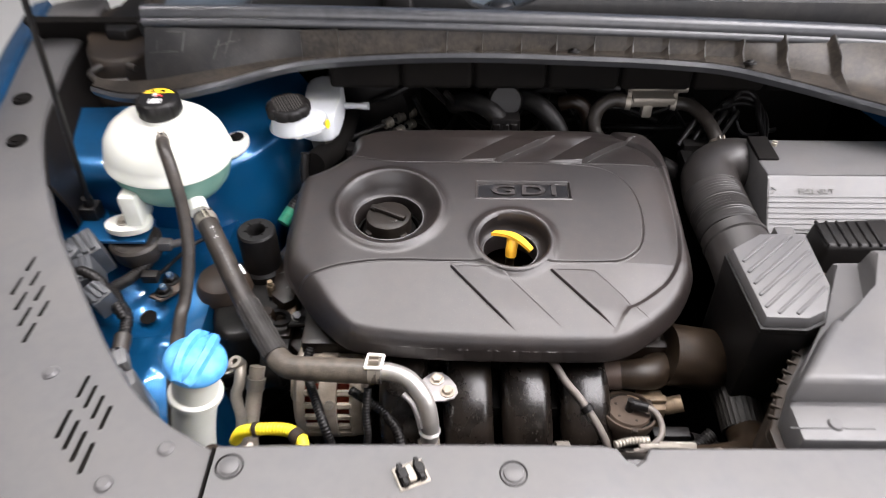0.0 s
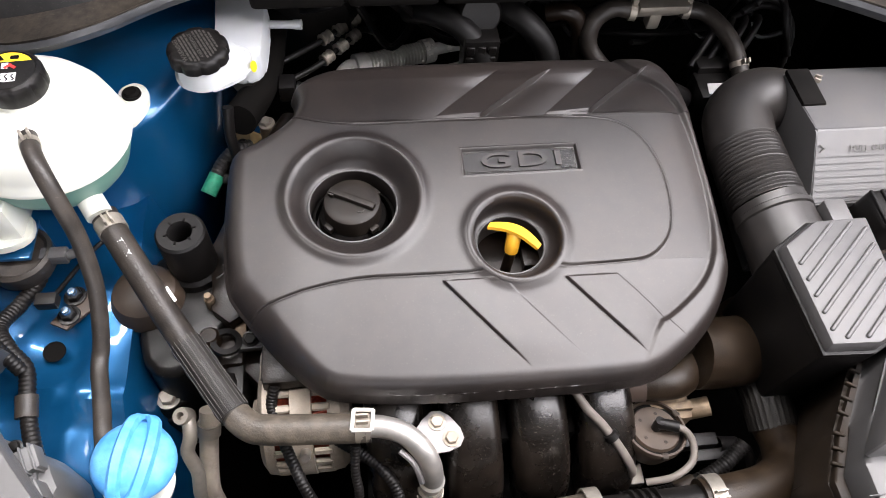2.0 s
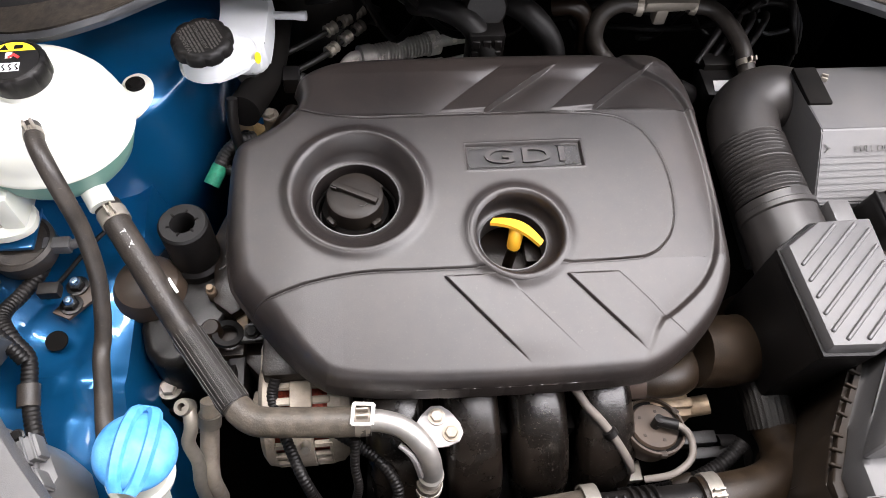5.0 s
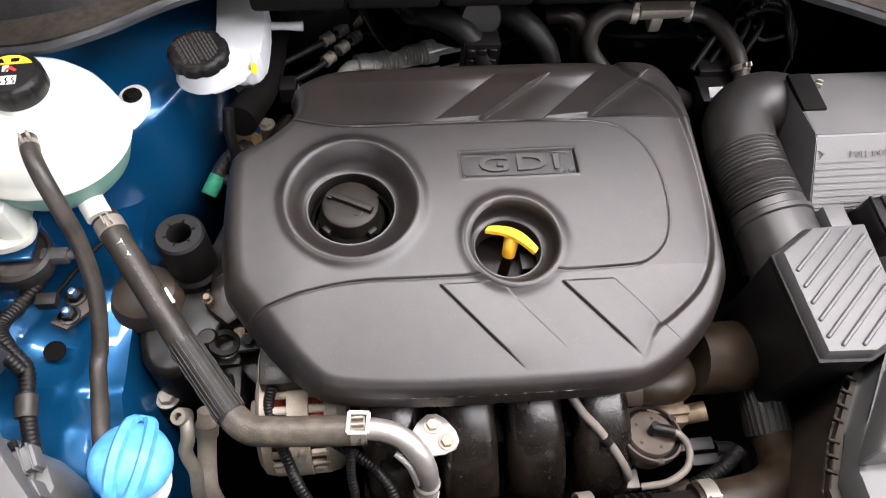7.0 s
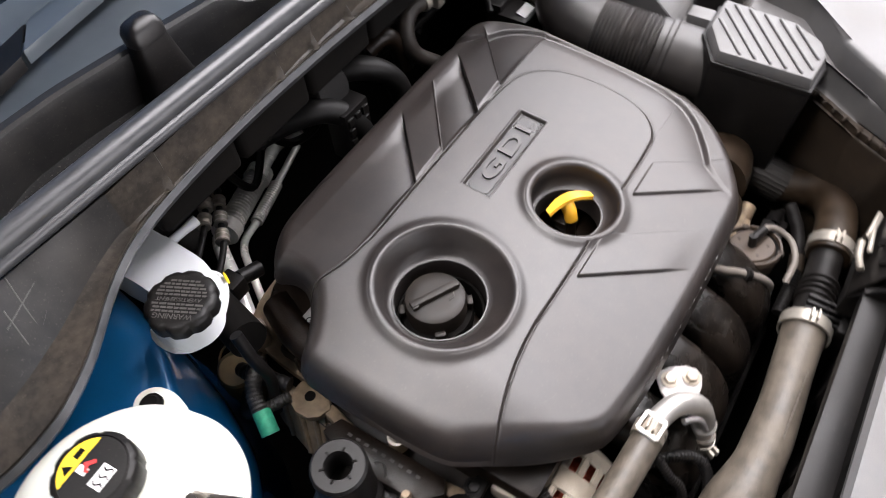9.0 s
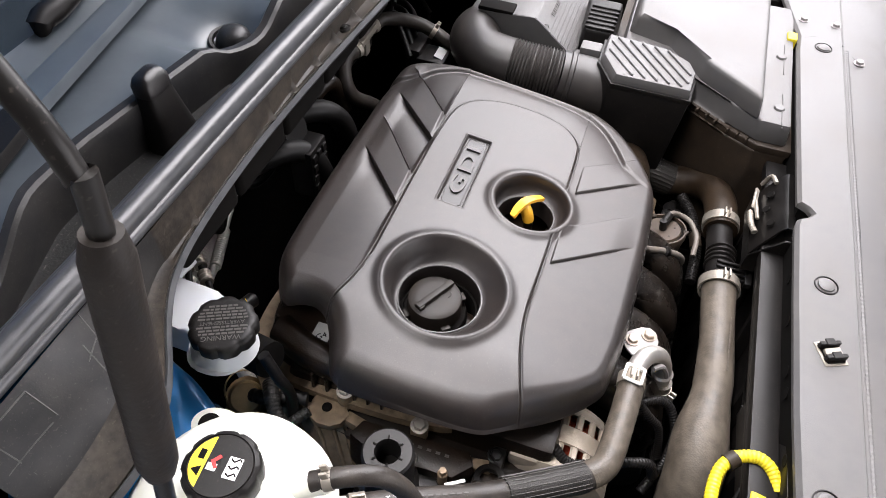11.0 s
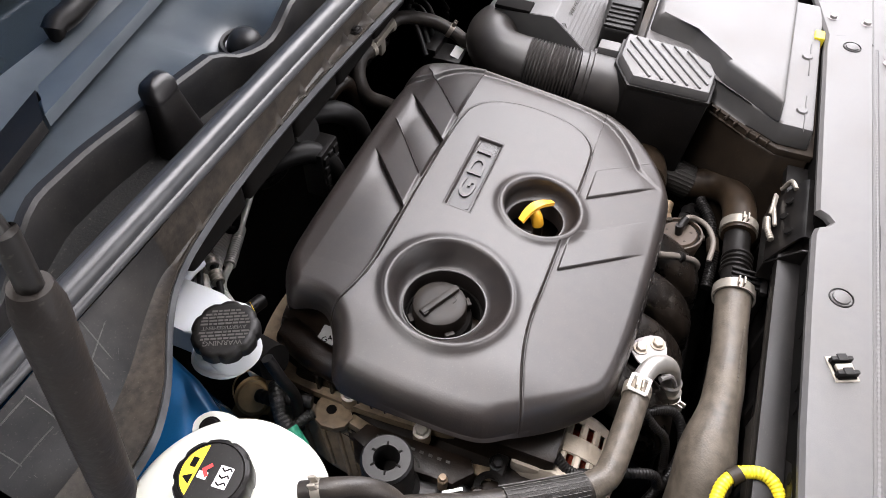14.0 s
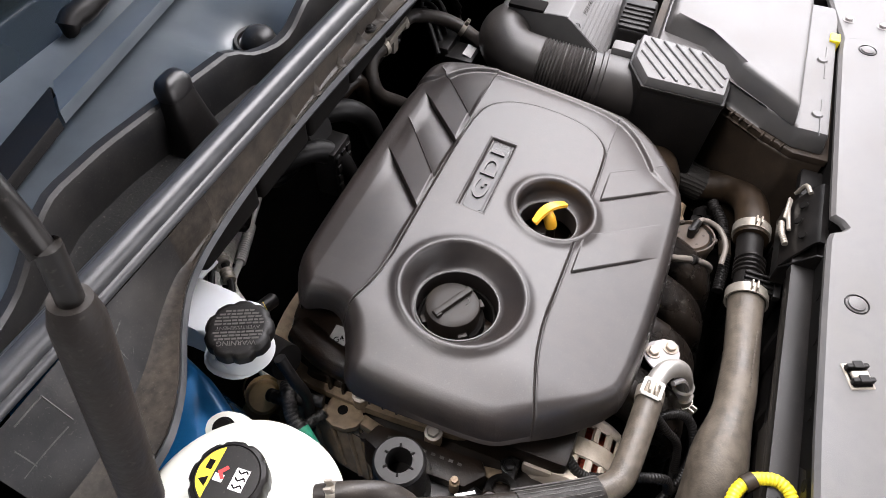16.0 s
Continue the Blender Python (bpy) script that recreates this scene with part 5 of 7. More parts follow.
    band("clamp", path[0], path[1], 0.0152, hose, width=0.016)
    part("dusty_end", tube([(-0.2195, 0.2205, 0.913), (-0.206, 0.208, 0.9135), (-0.189, 0.202, 0.915), (-0.137, 0.197, 0.918), (-0.085, 0.1934, 0.920)], 0.0158, 22), M_HOSE_BROWN, hose, "end of the hose grey with dust")
    band("clamp", (-0.096, 0.195, 0.920), (-0.082, 0.195, 0.920), 0.0155, hose, width=0.016)
    loop = [(-0.100, 0.186, 0.9375), (-0.080, 0.184, 0.9385), (-0.077, 0.205, 0.9385), (-0.097, 0.2075, 0.9375)]
    part("clamp_loop", join(*[tube([Vector(a), (Vector(a) + Vector(b)) / 2, Vector(b)], 0.0021, 8, 0.01) for a, b in zip(loop, loop[1:] + loop[:1])]), M_FLEX, hose, "bright square clamp loop")
    d = (Vector((-0.328, 0.387, 0.954)) - Vector((-0.347, 0.418, 0.963))).normalized()
    side = d.cross(Vector((0, 0, 1))).normalized()
    nrm = side.cross(d)
    p = Vector((-0.338, 0.4035, 0.9585)) + nrm * 0.0156
    turn = Matrix((d, -side.cross(d).cross(d) * -1, nrm)).transposed()
    turn = Matrix((d, nrm.cross(d), nrm)).transposed().to_4x4()
    part("printed_word", letters("TANK", 0.0085, Matrix.Translation(p) @ turn, 0.0002), M_PRINT, hose, "white printed word TANK", smooth=False)
    e = (Vector((-0.294, 0.332, 0.932)) - Vector((-0.328, 0.387, 0.954))).normalized()
    sd = e.cross(Vector((0, 0, 1))).normalized()
    nn = sd.cross(e)
    tt = Matrix((e, nn.cross(e), nn)).transposed().to_4x4()
    for k in range(7):
        q = Vector((-0.328, 0.387, 0.954)) + e * (0.006 + 0.008 * k) + nn * 0.0155
        part("printed_bar", box((-0.0026, -0.0009, -0.0002), (0.0026, 0.0009, 0.0003), 0, 1, Matrix.Translation(q) @ tt), M_GREYPRINT, hose, smooth=False)

    pipe = thing("coolant_pipe", (-0.03, 0.16, 0.78), "bent bare metal coolant pipe with a bracket", "pipe")
    part("tube", tube([(-0.10, 0.195, 0.920), (-0.072, 0.193, 0.921), (-0.045, 0.183, 0.918), (-0.025, 0.165, 0.900), (-0.018, 0.152, 0.868), (-0.020, 0.146, 0.83)], 0.0118, 20), M_TUBE, pipe)
    part("bead", lathe([(0.0118, 0), (0.0145, 0.003), (0.0118, 0.006)], 24, along((-0.0185, 0.150, 0.86), (-0.02, 0.146, 0.83))), M_TUBE, pipe)
    part("strap", tube([(-0.052, 0.170, 0.906), (-0.040, 0.160, 0.900), (-0.034, 0.152, 0.886), (-0.030, 0.146, 0.868)], 0.0036, 8), M_ZINC, pipe, "welded strap along the pipe")
    part("bracket", prism([tuple(p) for p in chaikin([(-0.045, 0.178), (-0.020, 0.213), (0.000, 0.213), (0.020, 0.185), (0.010, 0.168), (-0.03, 0.166)], 1)], 0.893, 0.8965, 0.001), M_ZINC, pipe)
    hex_bolt("bolt", (-0.010, 0.200, 0.8965), pipe, r=0.007, mat=M_ALU)
    hex_bolt("bolt", (0.004, 0.181, 0.8965), pipe, r=0.007, mat=M_ALU)
    low = thing("lower_coolant_hose", (-0.02, 0.145, 0.70), "black rubber hose below the coolant pipe", "hose")
    part("tube", tube([(-0.020, 0.146, 0.84), (-0.022, 0.143, 0.79), (-0.03, 0.15, 0.70), (-0.06, 0.2, 0.62)], 0.0145, 18), M_HOSE_BROWN, low)
    band("clamp", (-0.0205, 0.1455, 0.832), (-0.021, 0.1445, 0.815), 0.0146, low, width=0.012)


reservoir()


# ---- engine mount ----
def engine_mount():
    mount = thing("engine_mount", (-0.30, 0.40, 0.78), "black engine mount with a thick rubber bush", "engine mount")
    m = pose(-0.285, 0.431, 0.885)
    part("bush_body", lathe([(0.0280, 0.064), (0.0288, 0.060), (0.0288, 0.0), (0.034, -0.004), (0.036, -0.05)], 48, m), M_BLACK, mount)
    part("bush", lathe([(0.0132, 0.030), (0.0132, 0.0655), (0.0145, 0.068), (0.026, 0.068), (0.0285, 0.065), (0.0280, 0.062)], 48, m), M_HOSEBLACK, mount, "dusty black rubber bush")
    for k in range(6):
        a = k * math.pi / 3 + 0.3
        part("slit", box((0.0135, -0.0011, 0.0665), (0.0185, 0.0011, 0.0690), 0.0002, 1, m @ pose(0, 0, 0, 0, 0, math.degrees(a))), M_DARK, mount)
    part("bore", lathe([(0, 0.031), (0.0133, 0.031), (0.0133, 0.03)], 24, m), M_DARK, mount)
    part("bracket", join(prism([tuple(p) for p in chaikin([(-0.345, 0.27), (-0.24, 0.30), (-0.235, 0.46), (-0.30, 0.485), (-0.36, 0.44)], 2)], 0.70, 0.870, 0.012, 3, 0.008), box((-0.36, 0.27, 0.70), (-0.30, 0.31, 0.775), 0.008)), M_BLACKPAINT, mount, "glossy black steel bracket")
    part("lower_bracket", prism([tuple(p) for p in chaikin([(-0.405, 0.41), (-0.33, 0.42), (-0.285, 0.36), (-0.285, 0.28), (-0.335, 0.262), (-0.385, 0.285)], 2)], 0.68, 0.800, 0.010, 3, 0.010), M_BLACKPAINT, mount, "glossy black steel bracket")
    part("hydro_dome", lathe([(0, 0.022), (0.022, 0.020), (0.036, 0.013), (0.042, 0.0), (0.043, -0.012), (0.039, -0.014), (0.039, -0.06)], 40, pose(-0.338, 0.392, 0.878)), M_CAN, mount, "brown dusty round mount dome")
    hex_bolt("bolt", (-0.323, 0.290, 0.803), mount, r=0.0105)
    hex_bolt("bolt", (-0.246, 0.372, 0.872), mount, r=0.008, mat=M_BLACKPAINT)
    plate = part("stay_plate", prism([(-0.445, 0.365), (-0.425, 0.355), (-0.362, 0.418), (-0.37, 0.432), (-0.40, 0.425)], 0.872, 0.877, 0.001), M_CAN, mount)
    for x, y in ((-0.421, 0.398), (-0.424, 0.373)):
        nut = hex_bolt("nut", (x, y, 0.877), mount, r=0.0095, mat=M_BLACKPAINT)
        part("stud", lathe([(0, 0.016), (0.004, 0.0155), (0.0055, 0.0135), (0.0055, 0.005)], 18, pose(x, y, 0.877)), M_STUD, nut, "bright steel stud tip")
    part("paint_mark", box((-0.2915, 0.343, 0.9440), (-0.2880, 0.365, 0.9455), 0.0004, 1, pose(-0.290, 0.354, 0, 0, 0, 32) @ pose(0.290, -0.354, 0)), M_PRINT, mount)


engine_mount()


def brake_reservoir():
    r = thing("brake_fluid_reservoir", (-0.24, 0.63, 0.96), "white plastic brake fluid reservoir with a black cap", "brake reservoir")
    part("tank", join(
        prism([tuple(p) for p in chaikin([(-0.290, 0.612), (-0.262, 0.594), (-0.217, 0.614), (-0.196, 0.640), (-0.205, 0.665), (-0.250, 0.668), (-0.290, 0.655)], 2)], 1.000, 1.022, 0.008, 3, 0.003),
        prism([tuple(p) for p in chaikin([(-0.258, 0.655), (-0.196, 0.645), (-0.187, 0.69), (-0.186, 0.81), (-0.260, 0.81), (-0.252, 0.71)], 2)], 0.962, 1.005, 0.007, 3, 0.003),
        lathe([(0.031, 1.010), (0.030, 1.024), (0.028, 1.042)], 32, pose(-0.256, 0.622, 0))), M_BRAKE, r, "white translucent tank")
    part("seam", prism([tuple(p) for p in chaikin([(-0.293, 0.611), (-0.262, 0.591), (-0.215, 0.612), (-0.193, 0.640), (-0.203, 0.667), (-0.252, 0.670), (-0.293, 0.657)], 2)], 1.006, 1.009, 0.001), M_BRAKE, r)
    c = pose(-0.256, 0.622, 1.026)
    cap = part("cap", lathe([(0, 0.030), (0.026, 0.0305), (0.031, 0.030), (0.0345, 0.0275), (0.0358, 0.024), (0.0356, 0.014), (0.031, 0.011), (0.0, 0.011)], 72, c, wave=lambda a, q, z: q * (1 - 0.07 * max(0, math.cos(a * 9)) ** 2 * (q > 0.03))), M_BLACK, r, "ribbed black cap with moulded warning text")
    f = c @ pose(0, 0, 0.0303, 0, 0, 116)
    part("word", letters("WARNING", 0.0082, f @ pose(0, 0.0195, 0), 0.0004), M_GREYPRINT, cap, smooth=False)
    part("word", letters("AVERTISSEMENT", 0.0062, f @ pose(0, 0.001, 0), 0.0004), M_GREYPRINT, cap, smooth=False)
    for k, (y, w) in enumerate(((0.0145, 0.045), (0.0105, 0.050), (0.0065, 0.052), (-0.004, 0.052), (-0.008, 0.050), (-0.012, 0.046), (-0.016, 0.040), (-0.020, 0.030))):
        bits, x = [], -w / 2
        rng = random.Random(k)
        while x < w / 2 - 0.002:
            l = min(rng.uniform(0.003, 0.008), w / 2 - x)
            bits.append(box((x, y - 0.0011, -0.0002), (x + l, y + 0.0011, 0.0005), 0, 1, f))
            x += l + 0.0014
        part("text_bar", join(*bits), M_GREYPRINT, cap, smooth=False)
    part("outlet", tube([(-0.195, 0.752, 0.974), (-0.160, 0.748, 0.976), (-0.143, 0.746, 0.977)], lambda t: 0.0055 if t < 0.75 else 0.0068, 14), M_BRAKE, r)
    part("level_mark", lathe([(0, 0.0003), (0.0085, 0.0003), (0.0085, 0)], 24, pose(-0.1985, 0.633, 1.010, 84, 0, 52) @ Matrix.Diagonal((0.6, 1, 1, 1))), M_WARN, r)
    mc = thing("brake_master_cylinder", (-0.2, 0.68, 0.93), "dark brake master cylinder with connectors below the reservoir", "master cylinder")
    part("cylinder", tube([(-0.225, 0.60, 0.950), (-0.20, 0.70, 0.925), (-0.19, 0.82, 0.925)], 0.022, 18), M_DARK, mc)
    part("plug", lathe([(0, 0.006), (0.013, 0.006), (0.015, 0.003), (0.016, -0.02)], 26, along((-0.221, 0.662, 0.955), (-0.233, 0.634, 0.972))), M_RUBBER, mc, "round grey rubber plug")
    part("connector", join(box((-0.180, 0.672, 0.905), (-0.158, 0.70, 0.932), 0.003), lathe([(0.010, 0), (0.010, 0.03), (0, 0.03)], 18, along((-0.158, 0.686, 0.918), (-0.118, 0.68, 0.905)))), M_BLACK, mc)
    part("tag", box((-0.222, 0.694, 0.899), (-0.200, 0.708, 0.9002), 0, 1, pose(-0.211, 0.70, 0.90, 24) @ pose(0.211, -0.70, -0.90)), M_LABEL, mc, "small white paper tag", smooth=False)
    part("booster", lathe([(0.0, 0.02), (0.03, 0.018), (0.085, 0.004), (0.095, -0.02), (0.095, -0.06)], 48, along((-0.16, 0.83, 0.925), (-0.18, 0.73, 0.925))), M_BLACK, mc, "round black brake servo")
    cable = thing("level_sensor_cable", (-0.25, 0.6, 0.85), "black cable hanging below the brake reservoir", "cable")
    part("cable", tube([(-0.235, 0.60, 0.975), (-0.238, 0.585, 0.94), (-0.236, 0.575, 0.90), (-0.25, 0.57, 0.85)], 0.007, 10), M_BLACK, cable)


brake_reservoir()

# ---- front of the engine ----
def manifold():
    man = thing("intake_manifold", (0.08, 0.16, 0.62), "glossy black plastic intake manifold with curved runners", "intake manifold")
    for x in (-0.055, 0.030, 0.108, 0.186):
        rows = []
        line = glide([(x, 0.27, 0.868), (x, 0.22, 0.862), (x + 0.002, 0.178, 0.835), (x + 0.006, 0.158, 0.785), (x + 0.01, 0.17, 0.72), (x + 0.01, 0.21, 0.66)], 0.008)
        for i, p in enumerate(line):
            t = (line[min(i + 1, len(line) - 1)] - line[max(i - 1, 0)]).normalized()
            up = Vector((1, 0, 0)).cross(t)
            rows.append([p + Vector((1, 0, 0)) * 0.0335 * math.copysign(abs(math.cos(a)) ** 0.55, math.cos(a)) + up * 0.030 * math.copysign(abs(math.sin(a)) ** 0.75, math.sin(a)) for a in np.linspace(0, 2 * math.pi, 25)])
        part("runner", sheet(rows), M_GLOSS, man, angle=60)
        part("web", box((x + 0.033, 0.19, 0.70), (x + 0.045, 0.26, 0.85), 0.003), M_DARK, man)
    part("flange", box((-0.10, 0.25, 0.845), (0.24, 0.275, 0.885), 0.004), M_GLOSS, man)
    part("plenum", tube([(-0.09, 0.185, 0.70), (0.08, 0.175, 0.70), (0.24, 0.185, 0.71)], 0.055, 20, 0.02), M_BLACK, man)
    part("lower_rail", box((-0.12, 0.120, 0.735), (0.22, 0.128, 0.743), 0.002), M_DARK, man)
    throttle = thing("throttle_assembly", (0.28, 0.25, 0.80), "dusty brown throttle pipe and alloy housing", "throttle")
    part("pipe", tube([(0.225, 0.235, 0.868), (0.262, 0.232, 0.872), (0.285, 0.24, 0.868), (0.30, 0.265, 0.855), (0.312, 0.30, 0.84)], lambda t: 0.018 + 0.012 * t, 20), M_ELBOW, throttle)
    part("cuff", tube([(0.212, 0.236, 0.866), (0.238, 0.234, 0.870)], 0.0215, 20), M_CUFF, throttle)
    part("housing", join(box((0.262, 0.196, 0.79), (0.300, 0.232, 0.842), 0.006), box((0.245, 0.205, 0.842), (0.300, 0.216, 0.850), 0.003), lathe([(0.012, 0), (0.012, 0.025), (0, 0.025)], 16, pose(0.30, 0.21, 0.83, 0, 70))), M_CASE, throttle)
    big = thing("brown_duct", (0.35, 0.27, 0.75), "large dusty brown intake duct beside the engine", "duct")
    part("duct", tube([(0.30, 0.262, 0.88), (0.345, 0.265, 0.868), (0.395, 0.28, 0.845), (0.43, 0.33, 0.80)], 0.043, 26), M_ELBOW, big)


manifold()


def vacuum_parts():
    act = thing("vacuum_actuator", (0.25, 0.182, 0.80), "round dusty brown vacuum actuator with a small hose", "vacuum actuator")
    m = pose(0.243, 0.183, 0.858, -10, 4)
    part("can", lathe([(0, 0.001), (0.027, 0.001), (0.029, -0.003), (0.0325, -0.003), (0.0335, 0.002), (0.036, 0.002), (0.0368, 0.0), (0.036, -0.008), (0.032, -0.02), (0.028, -0.035)], 44, m), M_CAN, act)
    part("gasket", lathe([(0.0285, -0.0025), (0.0325, -0.0025), (0.0325, -0.004), (0.0285, -0.004)], 44, m, close=True), M_DARK, act)
    for k in range(5):
        part("dimple", lathe([(0, 0.0016), (0.0018, 0.0014), (0.0024, 0.0008)], 12, m @ pose(0.019 * math.cos(k * 1.257), 0.019 * math.sin(k * 1.257), 0)), M_DUSTY, act)
    part("spigot", join(lathe([(0.0055, 0), (0.0055, 0.018), (0, 0.018)], 14, m), lathe([(0.0065, 0), (0.0065, 0.022), (0, 0.022)], 14, along(m @ Vector((0, 0, 0.012)), m @ Vector((0.03, -0.01, 0.014))))), M_BLACK, act)
    part("hose", tube([m @ Vector(p) for p in ((0.010, -0.003, 0.013), (0.026, -0.010, 0.013), (0.036, -0.022, 0.004), (0.033, -0.040, -0.006), (0.010, -0.052, -0.016), (-0.018, -0.050, -0.03))], 0.0042, 12), M_GREYHOSE, act)
    for k in range(3):
        a = k * 2.1 + 0.5
        part("tab", box((0.031, -0.004, -0.004), (0.039, 0.004, 0.002), 0.001, 1, m @ pose(0, 0, 0, 0, 0, math.degrees(a))), M_DUSTY, act)
    line = thing("vacuum_hose", (0.18, 0.19, 0.80), "thin grey rubber vacuum hose", "hose")
    part("tube", tube([(0.138, 0.228, 0.908), (0.146, 0.216, 0.906), (0.158, 0.200, 0.895), (0.176, 0.185, 0.880), (0.194, 0.165, 0.863), (0.206, 0.150, 0.848), (0.213, 0.143, 0.83), (0.213, 0.15, 0.80)], 0.0052, 12), M_GREYHOSE, line)
    part("clip", lathe([(0.0055, 0), (0.0085, 0.001), (0.0085, 0.009), (0.0055, 0.01)], 16, along((0.182, 0.1785, 0.8744), (0.194, 0.165, 0.863))), M_BLACK, line)
    sol = thing("solenoid_valve", (0.215, 0.150, 0.74), "small black solenoid valve with a bright metal bracket", "solenoid valve")
    part("body", join(box((0.192, 0.142, 0.745), (0.222, 0.166, 0.795), 0.003), box((0.180, 0.148, 0.76), (0.196, 0.162, 0.785), 0.002)), M_BLACK, sol)
    part("bracket", join(box((0.203, 0.136, 0.788), (0.236, 0.140, 0.800), 0.001, 1), box((0.203, 0.136, 0.797), (0.236, 0.158, 0.800), 0.001, 1), box((0.232, 0.136, 0.78), (0.236, 0.16, 0.800), 0.001, 1)), M_STEEL, sol)
    part("nipple", tube([(0.212, 0.155, 0.795), (0.213, 0.154, 0.812)], 0.0065, 12), M_HOSE_BROWN, sol)
    inj = thing("injector_connector", (0.30, 0.16, 0.78), "black ribbed cable connectors beside the throttle", "connector")
    part("plug", join(box((0.280, 0.168, 0.80), (0.330, 0.184, 0.822), 0.003), box((0.298, 0.152, 0.795), (0.345, 0.166, 0.815), 0.003), lathe([(0.011, 0), (0.011, 0.03), (0, 0.03)], 16, along((0.33, 0.17, 0.81), (0.36, 0.17, 0.80)))), M_BLACK, inj)
    part("cable", tube([(0.35, 0.17, 0.805), (0.372, 0.165, 0.80), (0.385, 0.14, 0.77)], 0.006, 10), M_BLACK, inj)
    loom = thing("front_loom", (0.25, 0.12, 0.78), "black corrugated wiring conduit along the manifold", "conduit")
    part("conduit", tube([(0.20, 0.120, 0.805), (0.26, 0.121, 0.818), (0.315, 0.137, 0.832), (0.35, 0.16, 0.84)], 0.0085, 14, pitch=0.0045, amp=0.07), M_BLACK, loom)
    part("tape", tube([(0.262, 0.1215, 0.8185), (0.285, 0.127, 0.824)], 0.0098, 14), M_DUSTY, loom)


vacuum_parts()


def alternator():
    alt = thing("alternator", (-0.15, 0.22, 0.70), "cast alloy alternator with copper windings behind slots", "alternator")
    c = Vector((-0.207, 0.256, 0.806))
    m = along(c, c + Vector((1, 0, 0))) @ Matrix.Diagonal((1.12, 1.12, 1.0, 1))
    part("housing", lathe([(0.02, 0.0), (0.052, 0.0), (0.060, 0.006), (0.062, 0.018)], 48, m), M_ALU, alt)
    part("rear_housing", lathe([(0.062, 0.078), (0.060, 0.092), (0.050, 0.102), (0.02, 0.104), (0.0, 0.104)], 48, m), M_ALU, alt)
    part("stator", lathe([(0.0605, 0.036), (0.0635, 0.037), (0.0635, 0.060), (0.0605, 0.061)], 48, m), M_ALU, alt)
    part("winding", lathe([(0.046, 0.012), (0.049, 0.022), (0.049, 0.076), (0.046, 0.086)], 40, m, wave=lambda a, r, z: r * (1 + 0.025 * math.sin(a * 46))), M_COPPER, alt, "copper windings")
    for k in range(24):
        a = k * 2 * math.pi / 24
        for lo, hi in ((0.015, 0.038), (0.060, 0.082)):
            part("web", box((0.0570, -0.0041, lo), (0.0625, 0.0041, hi), 0.0018, 1, m @ pose(0, 0, 0, 0, 0, math.degrees(a))), M_ALU, alt)
    part("lug", box((-0.205, 0.275, 0.848), (-0.184, 0.312, 0.872), 0.006), M_ALU, alt)
    part("lug", box((-0.125, 0.268, 0.85), (-0.100, 0.305, 0.878), 0.005), M_ALU, alt)
    part("seam_bolt", lathe([(0, 0.012), (0.005, 0.012), (0.006, 0.008), (0.006, 0.0)], 12, along((-0.155, 0.196, 0.845), (-0.155, 0.182, 0.858))), M_STEEL, alt)
    part("bearing_boss", lathe([(0, -0.012), (0.018, -0.012), (0.022, 0.0)], 30, m), M_ALU, alt)
    loom = thing("alternator_cable", (-0.17, 0.2, 0.75), "black corrugated cable over the alternator", "cable")
    part("cable", tube([(-0.185, 0.262, 0.885), (-0.190, 0.245, 0.872), (-0.184, 0.222, 0.866), (-0.165, 0.175, 0.868), (-0.152, 0.148, 0.855), (-0.140, 0.135, 0.81), (-0.12, 0.125, 0.78)], 0.0062, 12, pitch=0.004, amp=0.06), M_BLACK, loom)
    part("cable_thin", tube([(-0.098, 0.182, 0.90), (-0.100, 0.160, 0.875), (-0.098, 0.142, 0.85), (-0.108, 0.13, 0.80)], 0.005, 12, pitch=0.004, amp=0.07), M_BLACK, loom)
    arc = thing("looped_cable", (0.0, 0.17, 0.78), "black corrugated cable looped below the coolant pipe", "cable")
    part("cable", tube([(-0.125, 0.205, 0.865), (-0.075, 0.168, 0.862), (-0.055, 0.135, 0.845), (-0.075, 0.115, 0.815), (-0.11, 0.12, 0.79), (-0.15, 0.14, 0.775)], 0.0062, 12, pitch=0.004, amp=0.06), M_BLACK, arc)
    comp = thing("belt_tensioner", (-0.23, 0.30, 0.70), "dirty alloy and black belt tensioner and pulley", "belt tensioner")
    part("pulley", lathe([(0, 0.004), (0.012, 0.004), (0.014, 0.0), (0.032, 0.0), (0.034, 0.004), (0.034, 0.026), (0.03, 0.03)], 40, along((-0.262, 0.278, 0.825), (-0.20, 0.278, 0.825))), M_BLACKPAINT, comp)
    part("arm", join(box((-0.262, 0.302, 0.83), (-0.225, 0.345, 0.862), 0.006), lathe([(0.011, 0), (0.011, 0.03), (0, 0.03)], 18, along((-0.25, 0.335, 0.845), (-0.285, 0.335, 0.850)))), M_VALVE, comp)
    part("plug", lathe([(0.012, 0), (0.012, 0.018), (0.009, 0.022), (0.0, 0.022)], 18, pose(-0.262, 0.332, 0.860)), M_VALVE, comp)
    part("bracket", box((-0.245, 0.265, 0.78), (-0.225, 0.32, 0.855), 0.004), M_BLACK, comp)


alternator()


